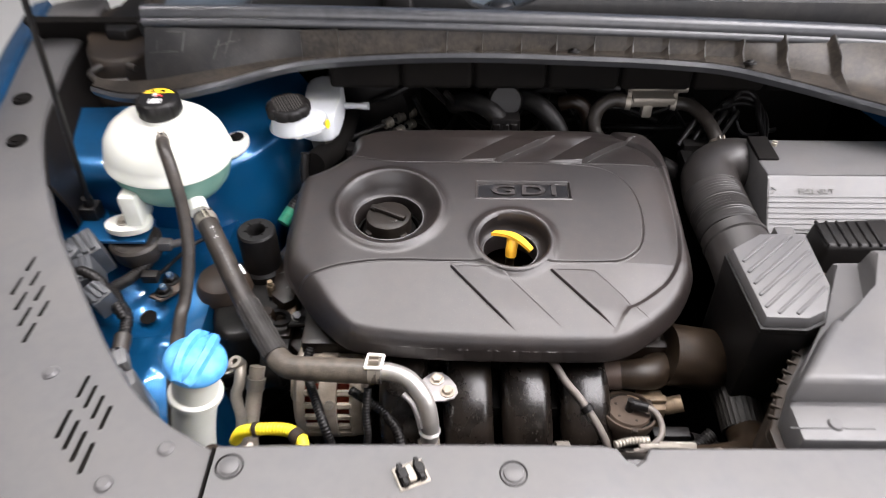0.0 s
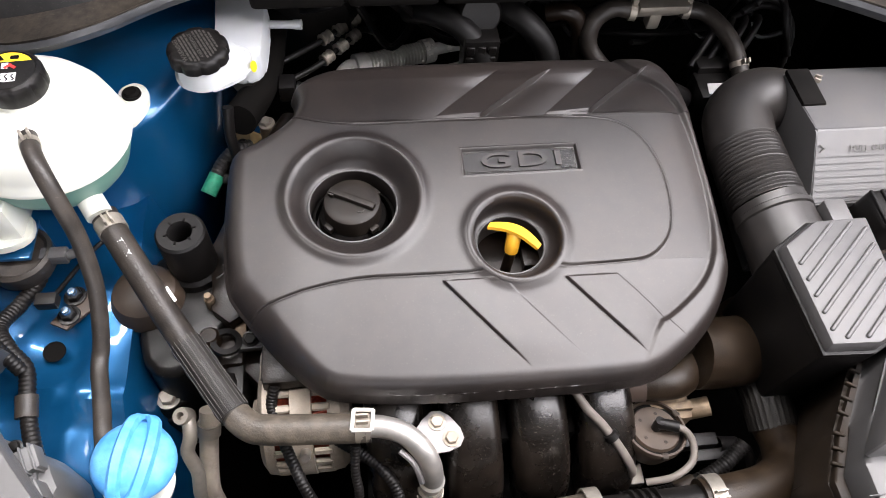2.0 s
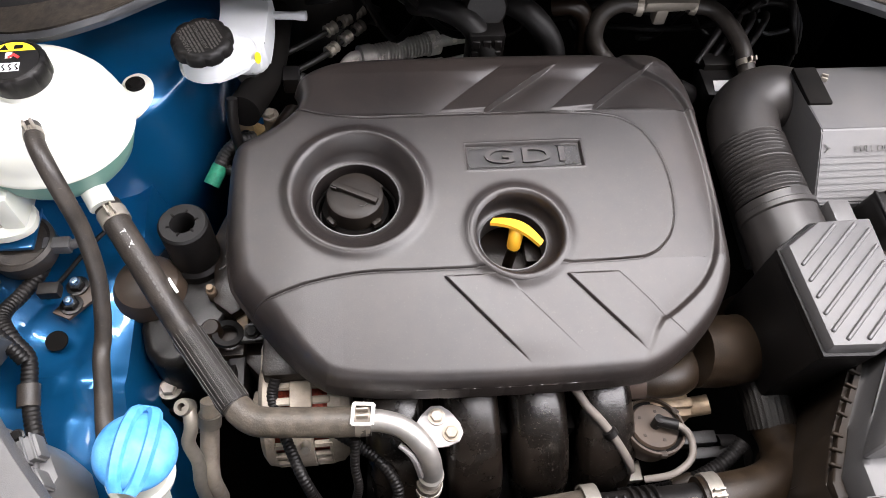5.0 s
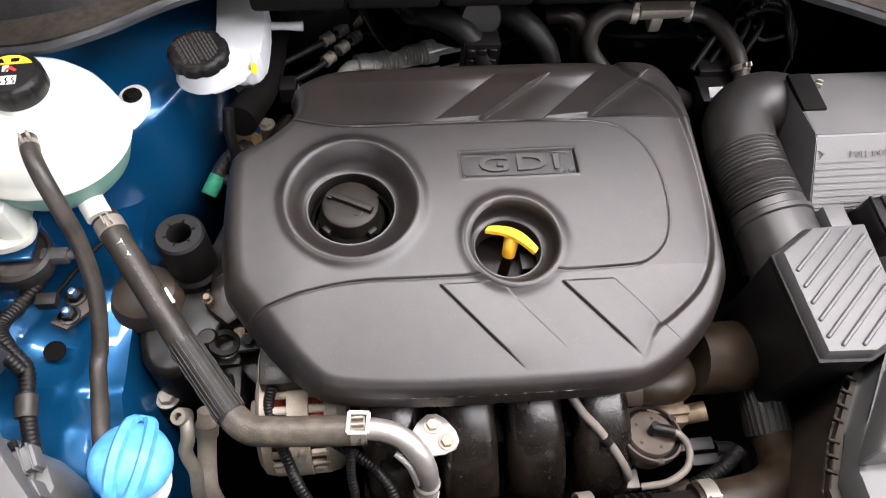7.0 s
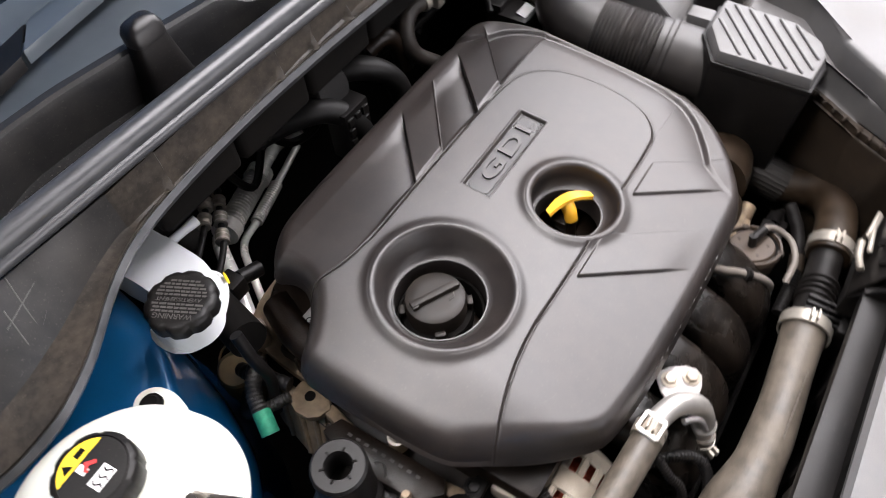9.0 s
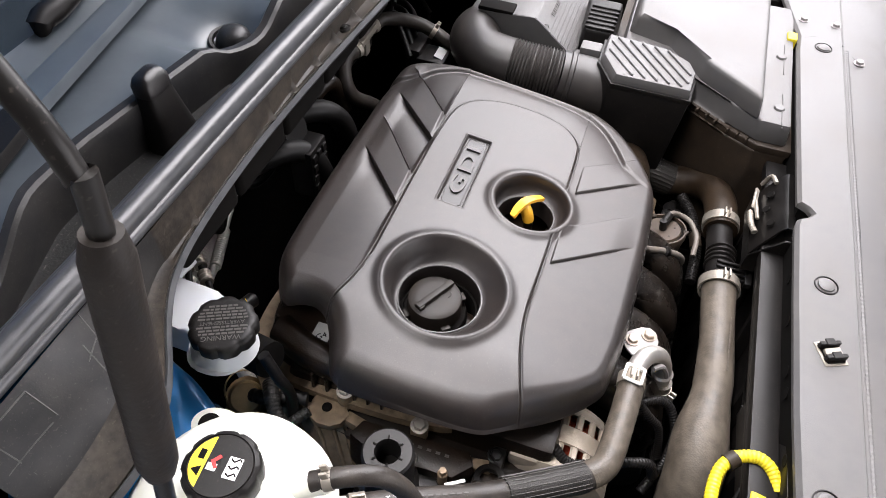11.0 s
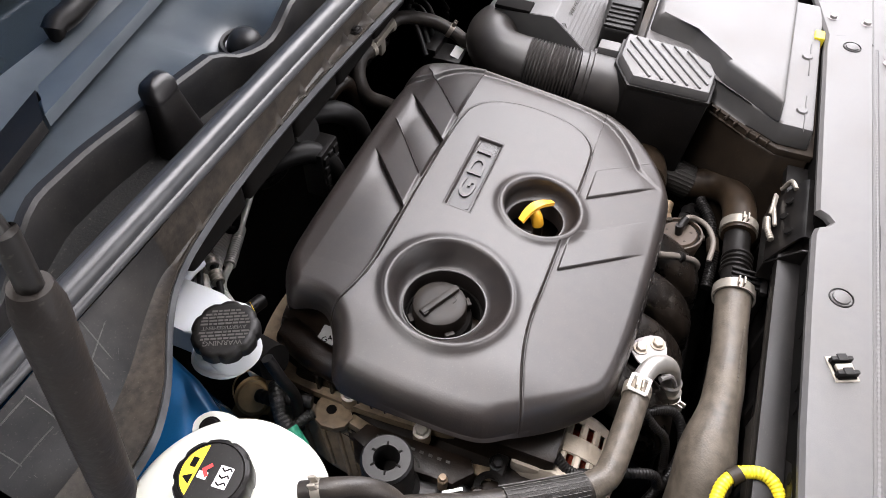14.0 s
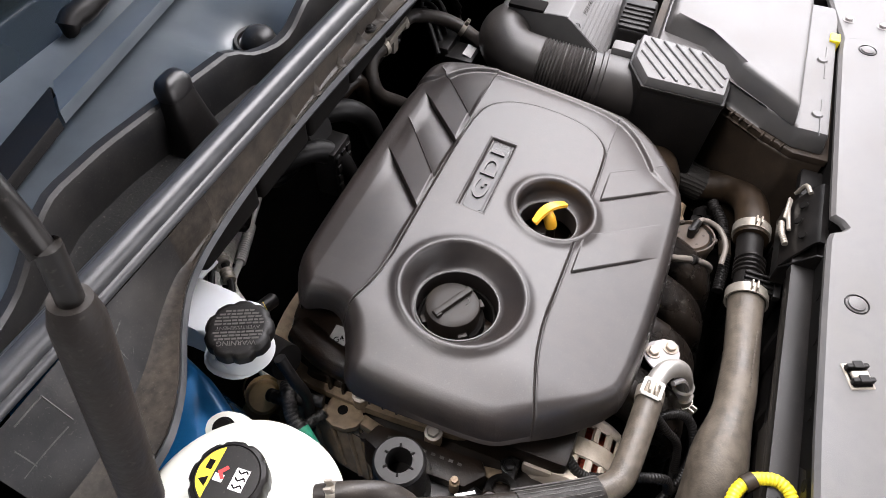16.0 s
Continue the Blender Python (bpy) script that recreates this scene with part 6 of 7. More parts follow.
def radiator_hose():
    h = thing("radiator_hose", (0.15, 0.1, 0.75), "long dusty brown rubber radiator hose with clamps", "hose")
    part("elbow", tube([(0.403, 0.186, 0.820), (0.402, 0.160, 0.829), (0.388, 0.128, 0.842), (0.355, 0.108, 0.855), (0.315, 0.100, 0.861), (0.270, 0.097, 0.860)], 0.0255, 24), M_ELBOW, h, "brown rubber elbow")
    part("joiner", tube([(0.302, 0.099, 0.863), (0.26, 0.097, 0.858), (0.19, 0.094, 0.864), (0.13, 0.092, 0.870)], lambda t: 0.0195, 22), M_BLACK, h, "black plastic joiner pipe")
    part("lower_hose", tube([(0.152, 0.093, 0.870), (0.09, 0.090, 0.868), (0.03, 0.086, 0.864), (-0.03, 0.086, 0.861), (-0.085, 0.090, 0.850), (-0.130, 0.089, 0.828), (-0.160, 0.086, 0.77)], lambda t: 0.0250 - 0.002 * math.sin(min(1, t * 2.2) * math.pi) + 0.011 * float(smoothstep(0.50, 0.74, t)), 26), M_HOSE_BROWN, h, "brown rubber lower hose")
    part("sleeve", tube([(0.396, 0.275, 0.835), (0.401, 0.225, 0.832), (0.403, 0.180, 0.822)], lambda t: 0.031 - 0.003 * t, 56, ridge=0.04), M_BRAID, h, "woven black sleeve")
    band("clamp", (0.292, 0.098, 0.861), (0.276, 0.0975, 0.860), 0.0258, h, width=0.016)
    band("clamp", (0.152, 0.093, 0.870), (0.138, 0.0925, 0.870), 0.0268, h, width=0.016)
    for k in range(4):
        x = 0.188 + 0.009 * k
        part("ring", lathe([(0.0195, 0), (0.0225, 0.001), (0.0225, 0.004), (0.0195, 0.005)], 26, along((x, 0.094, 0.865), (x + 0.01, 0.0942, 0.864))), M_BLACK, h)
    for k in range(4):
        part("holder_tooth", box((0.150 + 0.0095 * k, 0.058, 0.884), (0.154 + 0.0095 * k, 0.104, 0.889), 0.001, 1), M_BLACK, h)
    part("holder", box((0.146, 0.054, 0.880), (0.188, 0.064, 0.890), 0.002), M_BLACK, h)
    rng = random.Random(4)
    x = 0.082
    for k in range(13):
        l = rng.uniform(0.003, 0.008)
        part("printed_bar", box((x - l, -0.0012, -0.0004), (x, 0.0012, 0.0004), 0, 1, pose(0, 0.0762, 0.8872, 32)), M_GREYHOSE, h, smooth=False)
        x -= l + 0.002
    cross = thing("radiator_crossmember", (0.05, 0.05, 0.85), "black painted steel crossmember with a thin release cable", "crossmember")
    part("beam", join(box((-0.23, 0.038, 0.905), (0.20, 0.058, 0.918), 0.004), prism([(-0.23, 0.052), (-0.06, 0.058), (-0.045, 0.049), (0.20, 0.046), (0.20, 0.038), (-0.23, 0.038)], 0.875, 0.908, 0.003)), M_BLACKPAINT, cross)
    part("release_cable", tube([(0.165, 0.055, 0.938), (0.08, 0.046, 0.935), (-0.05, 0.042, 0.925), (-0.13, 0.045, 0.915), (-0.19, 0.060, 0.88)], 0.0028, 10, 0.012), M_BLACK, cross)
    part("cable_clip", box((-0.052, 0.036, 0.919), (-0.040, 0.050, 0.929), 0.002), M_BLACK, cross)
    part("ferrule", tube([(0.172, 0.056, 0.939), (0.158, 0.055, 0.938)], 0.0045, 12), M_STEEL, cross)
    part("slot", box((-0.068, 0.050, 0.9175), (-0.056, 0.055, 0.9185), 0), M_DARK, cross, smooth=False)
    latch = thing("bonnet_latch", (0.19, 0.05, 0.90), "black and silver bonnet latch behind the radiator cover", "bonnet latch")
    # a folded black plate leaning over the crossmember, with slots, catches and a spring
    rows = []
    for t in np.linspace(0, 1, 8):
        x = 0.165 + 0.115 * t
        rows.append([(x - 0.004, 0.076, 0.905), (x, 0.075, 0.93), (x + 0.008, 0.063, 0.948), (x + 0.020, 0.044, 0.971), (x + 0.022, 0.038, 0.974), (x + 0.022, 0.028, 0.973)])
    part("plate", sheet(rows, 0.003), M_BLACKPAINT, latch, angle=30)
    part("side_plate", prism([(0.076, 0.90), (0.075, 0.93), (0.040, 0.972), (0.022, 0.972), (0.022, 0.90)], 0, 0.003, 0.001, 1, 0, Matrix(((0, 0, 1, 0.162), (1, 0, 0, 0), (0, 1, 0, 0), (0, 0, 0, 1)))), M_BLACKPAINT, latch)
    m = pose(0.232, 0.0585, 0.9585, -50)
    for x, y in ((-0.030, -0.004), (0.002, 0.004), (0.030, -0.002)):
        part("slot", lathe([(0, 0.0026), (0.0055, 0.0026), (0.0062, 0.001)], 18, m @ pose(x, y, 0)), M_DARK, latch)
    part("catch", box((-0.012, 0.014, 0.001), (0.040, 0.019, 0.006), 0.001, 1, m @ pose(0, 0, 0, 0, 0, 6)), M_STEEL, latch, "bright steel catch")
    part("catch", box((0.008, 0.022, 0.0), (0.048, 0.026, 0.008), 0.001, 1, m @ pose(0, 0, 0, 0, 0, -8)), M_STEEL, latch, "bright steel catch")
    part("spring", tube([m @ Vector(p) for p in ((-0.040, 0.018, 0.004), (-0.022, 0.022, 0.008), (0.0, 0.024, 0.009))], 0.0042, 10, pitch=0.004, amp=0.12), M_STEEL, latch)
    part("handle", tube([(0.285, 0.052, 0.965), (0.302, 0.058, 0.962), (0.306, 0.064, 0.94)], 0.0035, 10), M_STEEL, latch)



radiator_hose()


# ---- air intake on the battery side ----
def intake():
    duct = thing("intake_duct", (0.43, 0.45, 0.9), "black corrugated air intake duct with an elbow", "air duct")
    part("elbow", tube([(0.505, 0.548, 0.985), (0.478, 0.560, 0.985), (0.440, 0.560, 0.984), (0.412, 0.538, 0.982), (0.404, 0.505, 0.980), (0.403, 0.485, 0.979)], lambda t: 0.037 + 0.006 * float(smoothstep(0.0, 0.35, t)), 30), M_DUCT, duct)
    part("bellows", tube([(0.403, 0.488, 0.979), (0.405, 0.45, 0.976), (0.409, 0.405, 0.972)], 0.0425, 32, pitch=0.0052, amp=0.045), M_DUCT, duct, "corrugated bellows", angle=80)
    part("cuff", tube([(0.409, 0.407, 0.972), (0.414, 0.375, 0.967), (0.420, 0.325, 0.958)], lambda t: 0.0435 + 0.004 * t, 30), M_DUCT, duct)
    band("clamp", (0.508, 0.546, 0.985), (0.492, 0.555, 0.985), 0.040, duct, M_STEEL, 0.010, True, "worm drive clamp")
    part("collar", lathe([(0.043, 0), (0.046, 0.002), (0.046, 0.008), (0.043, 0.01)], 36, along((0.411, 0.395, 0.971), (0.412, 0.385, 0.970))), M_DUCT, duct)
    box_ = thing("intake_resonator", (0.42, 0.27, 0.80), "black intake resonator box with a grey ribbed lid", "resonator")
    plan = [(0.368, 0.318), (0.413, 0.346), (0.474, 0.346), (0.476, 0.250), (0.455, 0.208), (0.430, 0.196), (0.378, 0.199)]
    slope = Matrix.Translation((0.42, 0.27, 1.024)) @ pose(0, 0, 0, 3.5, -1.5) @ Matrix.Translation((-0.42, -0.27, -1.024))
    part("lid", prism(plan, 1.010, 1.026, 0.003, 2, 0.004, slope), M_GREY, box_, "grey lid with slanting ribs")
    part("lid_rim", prism([(0.42 + (x - 0.42) * 1.05, 0.27 + (y - 0.27) * 1.04) for x, y in plan], 1.002, 1.0105, 0.002, 2, 0.0, slope), M_BLACK, box_)
    part("box", prism([(0.42 + (x - 0.42) * 0.99, 0.27 + (y - 0.27) * 0.99) for x, y in plan], 0.845, 1.004, 0.006, 2, -0.004, slope), M_BLACK, box_)
    # slanting ribs, each ending short of the lid's edge
    along_rib, across = Vector((math.cos(radians(41)), math.sin(radians(41)))), Vector((-math.sin(radians(41)), math.cos(radians(41))))
    shrunk = [(0.422 + (x - 0.422) * 0.86, 0.27 + (y - 0.27) * 0.88) for x, y in plan]
    for k in range(9):
        base = Vector((0.422, 0.27)) + across * (k - 4) * 0.0152
        cuts = []
        for i in range(len(shrunk)):
            a, b = Vector(shrunk[i]), Vector(shrunk[(i + 1) % len(shrunk)])
            den = (b - a).dot(across)
            if abs(den) > 1e-9:
                t = (base - a).dot(across) / den
                if 0 <= t <= 1:
                    cuts.append((a + (b - a) * t - base).dot(along_rib))
        if len(cuts) >= 2 and max(cuts) - min(cuts) > 0.012:
            mid, half = (max(cuts) + min(cuts)) / 2, (max(cuts) - min(cuts)) / 2
            p = base + along_rib * mid
            part("rib", box((-half, -0.0022, -0.002), (half, 0.0022, 0.0026), 0.0012, 1, slope @ Matrix.Translation((p.x, p.y, 1.0262)) @ pose(0, 0, 0, 0, 0, 41)), M_GREY, box_)
    part("bracket", box((0.452, 0.350, 0.985), (0.478, 0.385, 1.008), 0.004), M_GREY, box_)
    air = thing("air_filter_box", (0.58, 0.18, 0.8), "grey air filter box with a stepped lid", "air filter box")
    plan = [(0.366, 0.040), (0.366, 0.088), (0.392, 0.135), (0.462, 0.225), (0.505, 0.330), (0.74, 0.330), (0.74, 0.040)]
    part("base", prism(plan, 0.74, 0.955, 0.005, 2, -0.006), M_DUSTY, air, "dusty black lower half")
    part("flange", prism([(0.58 + (x - 0.58) * 1.02, 0.18 + (y - 0.18) * 1.05) for x, y in plan], 0.953, 0.966, 0.003), M_DUSTY, air)
    for (ax, ay), (bx, by), n in (((0.3665, 0.092), (0.388, 0.136), 3), ((0.392, 0.142), (0.456, 0.228), 6), ((0.462, 0.236), (0.497, 0.325), 6)):
        turn = math.degrees(math.atan2(by - ay, bx - ax))
        for k in range(n):
            t = (k + 0.5) / n
            part("flange_rib", box((-0.0016, -0.006, -0.004), (0.0016, 0.005, 0.0025), 0.0008, 1, pose(ax + (bx - ax) * t, ay + (by - ay) * t, 0.966, 0, 0, turn)), M_DUSTY, air)
    part("lid", prism([(0.370, 0.043), (0.370, 0.087), (0.398, 0.135), (0.468, 0.226), (0.510, 0.325), (0.735, 0.325), (0.735, 0.043)], 0.966, 1.002, 0.006, 2, 0.006), M_GREY, air)
    part("raised_lid", prism([(0.372, 0.094), (0.44, 0.185), (0.52, 0.245), (0.54, 0.318), (0.728, 0.318), (0.728, 0.092)], 0.998, 1.036, 0.008, 3, 0.010), M_GREY, air, "raised middle of the lid")
    for k in range(9):
        t = k / 8
        x, y = 0.372 + 0.09 * t, 0.095 + 0.128 * t
        part("rib", box((x - 0.004, y - 0.004, 0.86), (x + 0.002, y + 0.003, 0.952), 0.001, 1), M_DUSTY, air)
    for x in (0.415, 0.56):
        part("clip", lathe([(0, 0.003), (0.007, 0.003), (0.0085, 0.0)], 22, pose(x, 0.066, 1.002)), M_GREY, air)
        part("clip_rail", box((x - 0.05, 0.0605, 1.0018), (x + 0.04, 0.0618, 1.0034), 0.0004, 1), M_GREY, air)
    part("snorkel", prism([(0.50, 0.335), (0.50, 0.395), (0.62, 0.405), (0.62, 0.335)], 0.93, 1.012, 0.008, 3, 0.008), M_BLACK, air)
    for k in range(6):
        part("snorkel_rib", box((0.508 + 0.014 * k, 0.34, 1.010), (0.512 + 0.014 * k, 0.39, 1.015), 0.001, 1), M_BLACK, air)
    tag = thing("yellow_connector", (0.66, 0.06, 0.97), "small yellow cable connector by the air filter box", "connector")
    part("plug", box((0.618, 0.042, 0.985), (0.642, 0.058, 1.006), 0.002), M_YTUBE, tag)
    part("lead", tube([(0.63, 0.05, 0.99), (0.66, 0.055, 0.985), (0.70, 0.06, 0.97)], 0.005, 10), M_YTUBE, tag)
    bat = thing("battery_box", (0.60, 0.5, 0.8), "grey plastic battery cover with a sloping front flap", "battery cover")
    bm = bmesh.new()
    prof = [(0.392, 0.975), (0.394, 0.985), (0.462, 1.033), (0.466, 1.036), (0.468, 1.036), (0.560, 1.030), (0.580, 1.020), (0.58, 0.80), (0.41, 0.80), (0.41, 0.965)]
    a = [bm.verts.new((0.452 + (0.010 if y > 0.46 else 0.0), y, z)) for y, z in prof]
    b = [bm.verts.new((0.735, y, z)) for y, z in prof]
    for k in range(len(prof)):
        bm.faces.new((a[k], a[(k + 1) % len(prof)], b[(k + 1) % len(prof)], b[k]))
    bm.faces.new(a[::-1]), bm.faces.new(b)
    bmesh.ops.bevel(bm, geom=bm.edges[:], offset=0.0018, segments=2, affect="EDGES")
    part("cover", bm, M_GREY, bat)
    f = Matrix.Translation((0.55, 0.425, 1.0085)) @ pose(0, 0, 0, 35.3)
    part("words", letters("PULL OUT", 0.011, f @ pose(-0.022, 0.024, 0.0008), 0.0004), M_GREYPRINT, bat, "moulded words PULL OUT", smooth=False)
    part("arrow", join(box((-0.004, -0.0007, 0), (0.004, 0.0007, 0.0012), 0, 1, f @ pose(-0.082, 0.024, 0.0, 0, 0, 40)), box((-0.004, -0.0007, 0), (0.004, 0.0007, 0.0012), 0, 1, f @ pose(-0.082, 0.028, 0.0, 0, 0, -40))), M_GREYPRINT, bat, smooth=False)
    for k in range(7):
        part("step", box((-0.092, 0.016 - 0.008 * k, 0.0), (0.17, 0.0168 - 0.008 * k, 0.0008), 0, 1, f), M_GREY, bat, smooth=False)
    part("top_recess", box((0.462, 0.505, 1.030), (0.492, 0.565, 1.0372), 0.002), M_DARK, bat)
    for x in (0.472, 0.528, 0.60):
        part("foot", box((x, 0.386, 0.968), (x + 0.02, 0.396, 0.978), 0.002), M_GREY, bat)
    junk = thing("battery_wiring", (0.56, 0.37, 0.85), "brown and black wiring beside the battery box", "wiring")
    rng = random.Random(9)
    for k in range(9):
        x, y = 0.495 + 0.012 * k, 0.352 + rng.uniform(0, 0.03)
        part("wire", tube([(x, y, 0.90), (x + rng.uniform(-0.02, 0.02), y + 0.02, 0.945), (x + rng.uniform(0, 0.04), y + 0.01, 0.955), (x + 0.05, y - 0.02, 0.93)], 0.0035, 8), (M_BLACK, M_TAN, M_RUBBER)[k % 3], junk)
    part("bracket", box((0.48, 0.36, 0.86), (0.74, 0.375, 0.93), 0.004), M_BLACK, junk)


intake()


# ---- firewall side ----
def rear_pipes():
    ac = thing("air_conditioning_pipe", (0.0, 0.78, 0.85), "ribbed bare metal air conditioning pipes", "pipe")
    a, b = Vector((-0.063, 0.834, 0.816)), Vector((0.046, 0.877, 0.802))
    part("flexible_joint", tube([a, a.lerp(b, 0.5), b], 0.0175, 24, pitch=0.006, amp=0.05), M_FLEX, ac, "ribbed metal flexible joint")
    d = (b - a).normalized()
    for p, q in ((a - d * 0.012, a + d * 0.008), (b - d * 0.008, b + d * 0.012)):
        part("collar", tube([p, q], 0.0205, 22), M_FLEX, ac)
    part("tube", tube([b, b + d * 0.05, b + d * 0.09 + Vector((0, 0, -0.006)), (0.16, 0.885, 0.80)], 0.0105, 16), M_FLEX, ac)
    part("tube", tube([a, a - d * 0.03, (-0.125, 0.765, 0.80), (-0.165, 0.70, 0.77), (-0.185, 0.66, 0.72), (-0.195, 0.65, 0.64)], 0.0105, 16), M_FLEX, ac)
    o = Vector((0.021, -0.010, -0.034))
    part("thin_joint", tube([a + o + d * 0.03, b + o], 0.0095, 18, pitch=0.005, amp=0.05), M_FLEX, ac)
    part("thin_tube", tube([b + o, b + o + d * 0.04, b + o + d * 0.10], 0.006, 12), M_FLEX, ac)
    part("thin_tube", tube([a + o + d * 0.03, a + o - d * 0.02, (-0.10, 0.76, 0.79), (-0.15, 0.68, 0.74)], 0.006, 12), M_FLEX, ac)
    lines = thing("brake_lines", (-0.08, 0.74, 0.93), "two black brake lines with bright crimped sleeves", "brake line")
    for lo, hi in ((Vector((-0.128, 0.776, 0.916)), Vector((-0.061, 0.834, 0.916))), (Vector((-0.127, 0.749, 0.900)), Vector((-0.062, 0.820, 0.900)))):
        p = [lo + Vector((-0.055, -0.035, -0.004)), lo, lo.lerp(hi, 0.55), hi, hi + Vector((0.02, 0.03, -0.03))]
        part("line", tube(p, 0.0045, 10), M_BLACK, lines)
        for t in (0.10, 0.42, 0.72):
            s, e = p[1].lerp(p[3], t), p[1].lerp(p[3], t + 0.20)
            part("sleeve", tube([s, s.lerp(e, 0.5), e], 0.0088, 14, pitch=0.0075, amp=0.09), M_STEEL, lines, "crimped steel sleeve")
    heat = thing("heater_hoses", (0.34, 0.70, 0.92), "black heater hoses joined by a grey plastic valve", "hose")
    part("loop", tube([(0.318, 0.722, 1.003), (0.288, 0.728, 1.004), (0.262, 0.722, 0.988), (0.258, 0.708, 0.955), (0.285, 0.690, 0.925), (0.315, 0.685, 0.895)], 0.0125, 18), M_RUBBER, heat)
    part("branch", tube([(0.385, 0.728, 1.000), (0.420, 0.715, 1.000), (0.442, 0.675, 0.992), (0.450, 0.64, 0.978), (0.452, 0.60, 0.955)], 0.0115, 18), M_RUBBER, heat)
    part("valve", join(tube([(0.306, 0.724, 1.003), (0.40, 0.728, 1.001)], 0.0095, 16), box((0.318, 0.712, 1.002), (0.392, 0.742, 1.016), 0.005), tube([(0.312, 0.746, 1.016), (0.42, 0.752, 1.014)], 0.008, 14), box((0.338, 0.715, 0.975), (0.356, 0.735, 1.0), 0.004)), M_STEEL, heat, "grey valve body")
    band("clamp", (0.318, 0.722, 1.003), (0.308, 0.724, 1.003), 0.0128, heat, width=0.009)
    band("clamp", (0.388, 0.727, 1.000), (0.398, 0.724, 1.000), 0.012, heat, width=0.009)
    band("clamp", (0.450, 0.645, 0.980), (0.451, 0.630, 0.972), 0.0118, heat, width=0.008)
    part("feed", tube([(0.30, 0.748, 1.017), (0.26, 0.75, 1.02), (0.22, 0.76, 1.03), (0.19, 0.79, 1.03)], 0.0105, 14), M_HOSEBLACK, heat)
    for k, pts in enumerate((((0.115, 0.69, 0.90), (0.10, 0.70, 0.955), (0.075, 0.72, 0.985), (0.04, 0.75, 0.985), (0.01, 0.80, 0.95)), ((0.205, 0.69, 0.90), (0.195, 0.70, 0.955), (0.165, 0.72, 0.99), (0.13, 0.755, 0.99), (0.10, 0.80, 0.95)))):
        h = thing("firewall_hose", pts[0], "thick black rubber hose curving to the firewall", "hose", "hoses at the firewall")
        part("tube", tube(pts, 0.017, 18), M_HOSEBLACK, h)
    egr = thing("brown_pipe", (0.22, 0.72, 0.9), "short rusty brown pipe behind the engine", "pipe")
    part("pipe", tube([(0.20, 0.745, 0.985), (0.225, 0.735, 0.995), (0.245, 0.73, 0.975), (0.25, 0.72, 0.93)], 0.013, 16), M_VALVE, egr)
    fuse = thing("firewall_connector", (0.10, 0.74, 0.92), "black multi-pin connector block with a round cap", "connector")
    part("block", join(box((0.075, 0.69, 0.90), (0.125, 0.725, 0.985), 0.004), *[box((0.079 + 0.015 * i, 0.687, 0.91 + 0.018 * j), (0.090 + 0.015 * i, 0.692, 0.923 + 0.018 * j), 0.001, 1) for i in range(3) for j in range(4)]), M_BLACK, fuse)
    part("cap", lathe([(0, 0.006), (0.026, 0.006), (0.03, 0.0), (0.03, -0.02)], 32, along((0.10, 0.728, 1.0), (0.10, 0.68, 1.02))), M_BLACK, fuse)
    coil = thing("throttle_sensor", (0.44, 0.62, 0.90), "black sensor block with a white label and leads", "sensor")
    part("block", join(box((0.395, 0.60, 0.905), (0.445, 0.65, 0.955), 0.004), box((0.40, 0.645, 0.93), (0.46, 0.67, 0.965), 0.003), lathe([(0.018, 0), (0.018, 0.03), (0, 0.03)], 18, pose(0.385, 0.63, 0.92, 0, -60))), M_BLACK, coil)
    part("label", box((0.406, 0.606, 0.9552), (0.436, 0.622, 0.9562), 0, 1, pose(0.42, 0.61, 0.955, 18) @ pose(-0.42, -0.61, -0.955)), M_LABEL, coil, "white printed label", smooth=False)
    for k in range(4):
        x = 0.395 + 0.02 * k
        part("lead", tube([(x, 0.66, 0.955), (x + 0.03, 0.69, 0.985), (x + 0.05, 0.72, 0.985), (x + 0.07, 0.76, 0.95)], 0.005, 10), M_BLACK, coil)
    u = thing("far_loom", (0.52, 0.72, 0.95), "black wiring loom bending behind the battery", "wiring")
    for k in range(3):
        z = 0.985 + 0.012 * k
        part("wire", tube([(0.46 + 0.015 * k, 0.72, z), (0.51, 0.735, z + 0.01), (0.55 - 0.008 * k, 0.728, z), (0.556 - 0.01 * k, 0.70, z - 0.02), (0.55, 0.68, z - 0.06)], 0.0048, 10), M_BLACK, u)
    rng = random.Random(3)
    for k in range(10):
        w = thing("firewall_wire", (0.0, 0.75, 0.9), "thin black wire along the firewall", "wire", "firewall wires")
        x = -0.13 + 0.06 * k + rng.uniform(-0.02, 0.02)
        y = 0.79 + rng.uniform(-0.02, 0.03)
        pts = [(x + 0.05 * i + rng.uniform(-0.015, 0.015), y + rng.uniform(-0.02, 0.02), 0.94 + rng.uniform(-0.06, 0.06)) for i in range(5)]
        part("wire", tube(pts, rng.uniform(0.003, 0.006), 8, 0.012), M_BLACK, w)


rear_pipes()


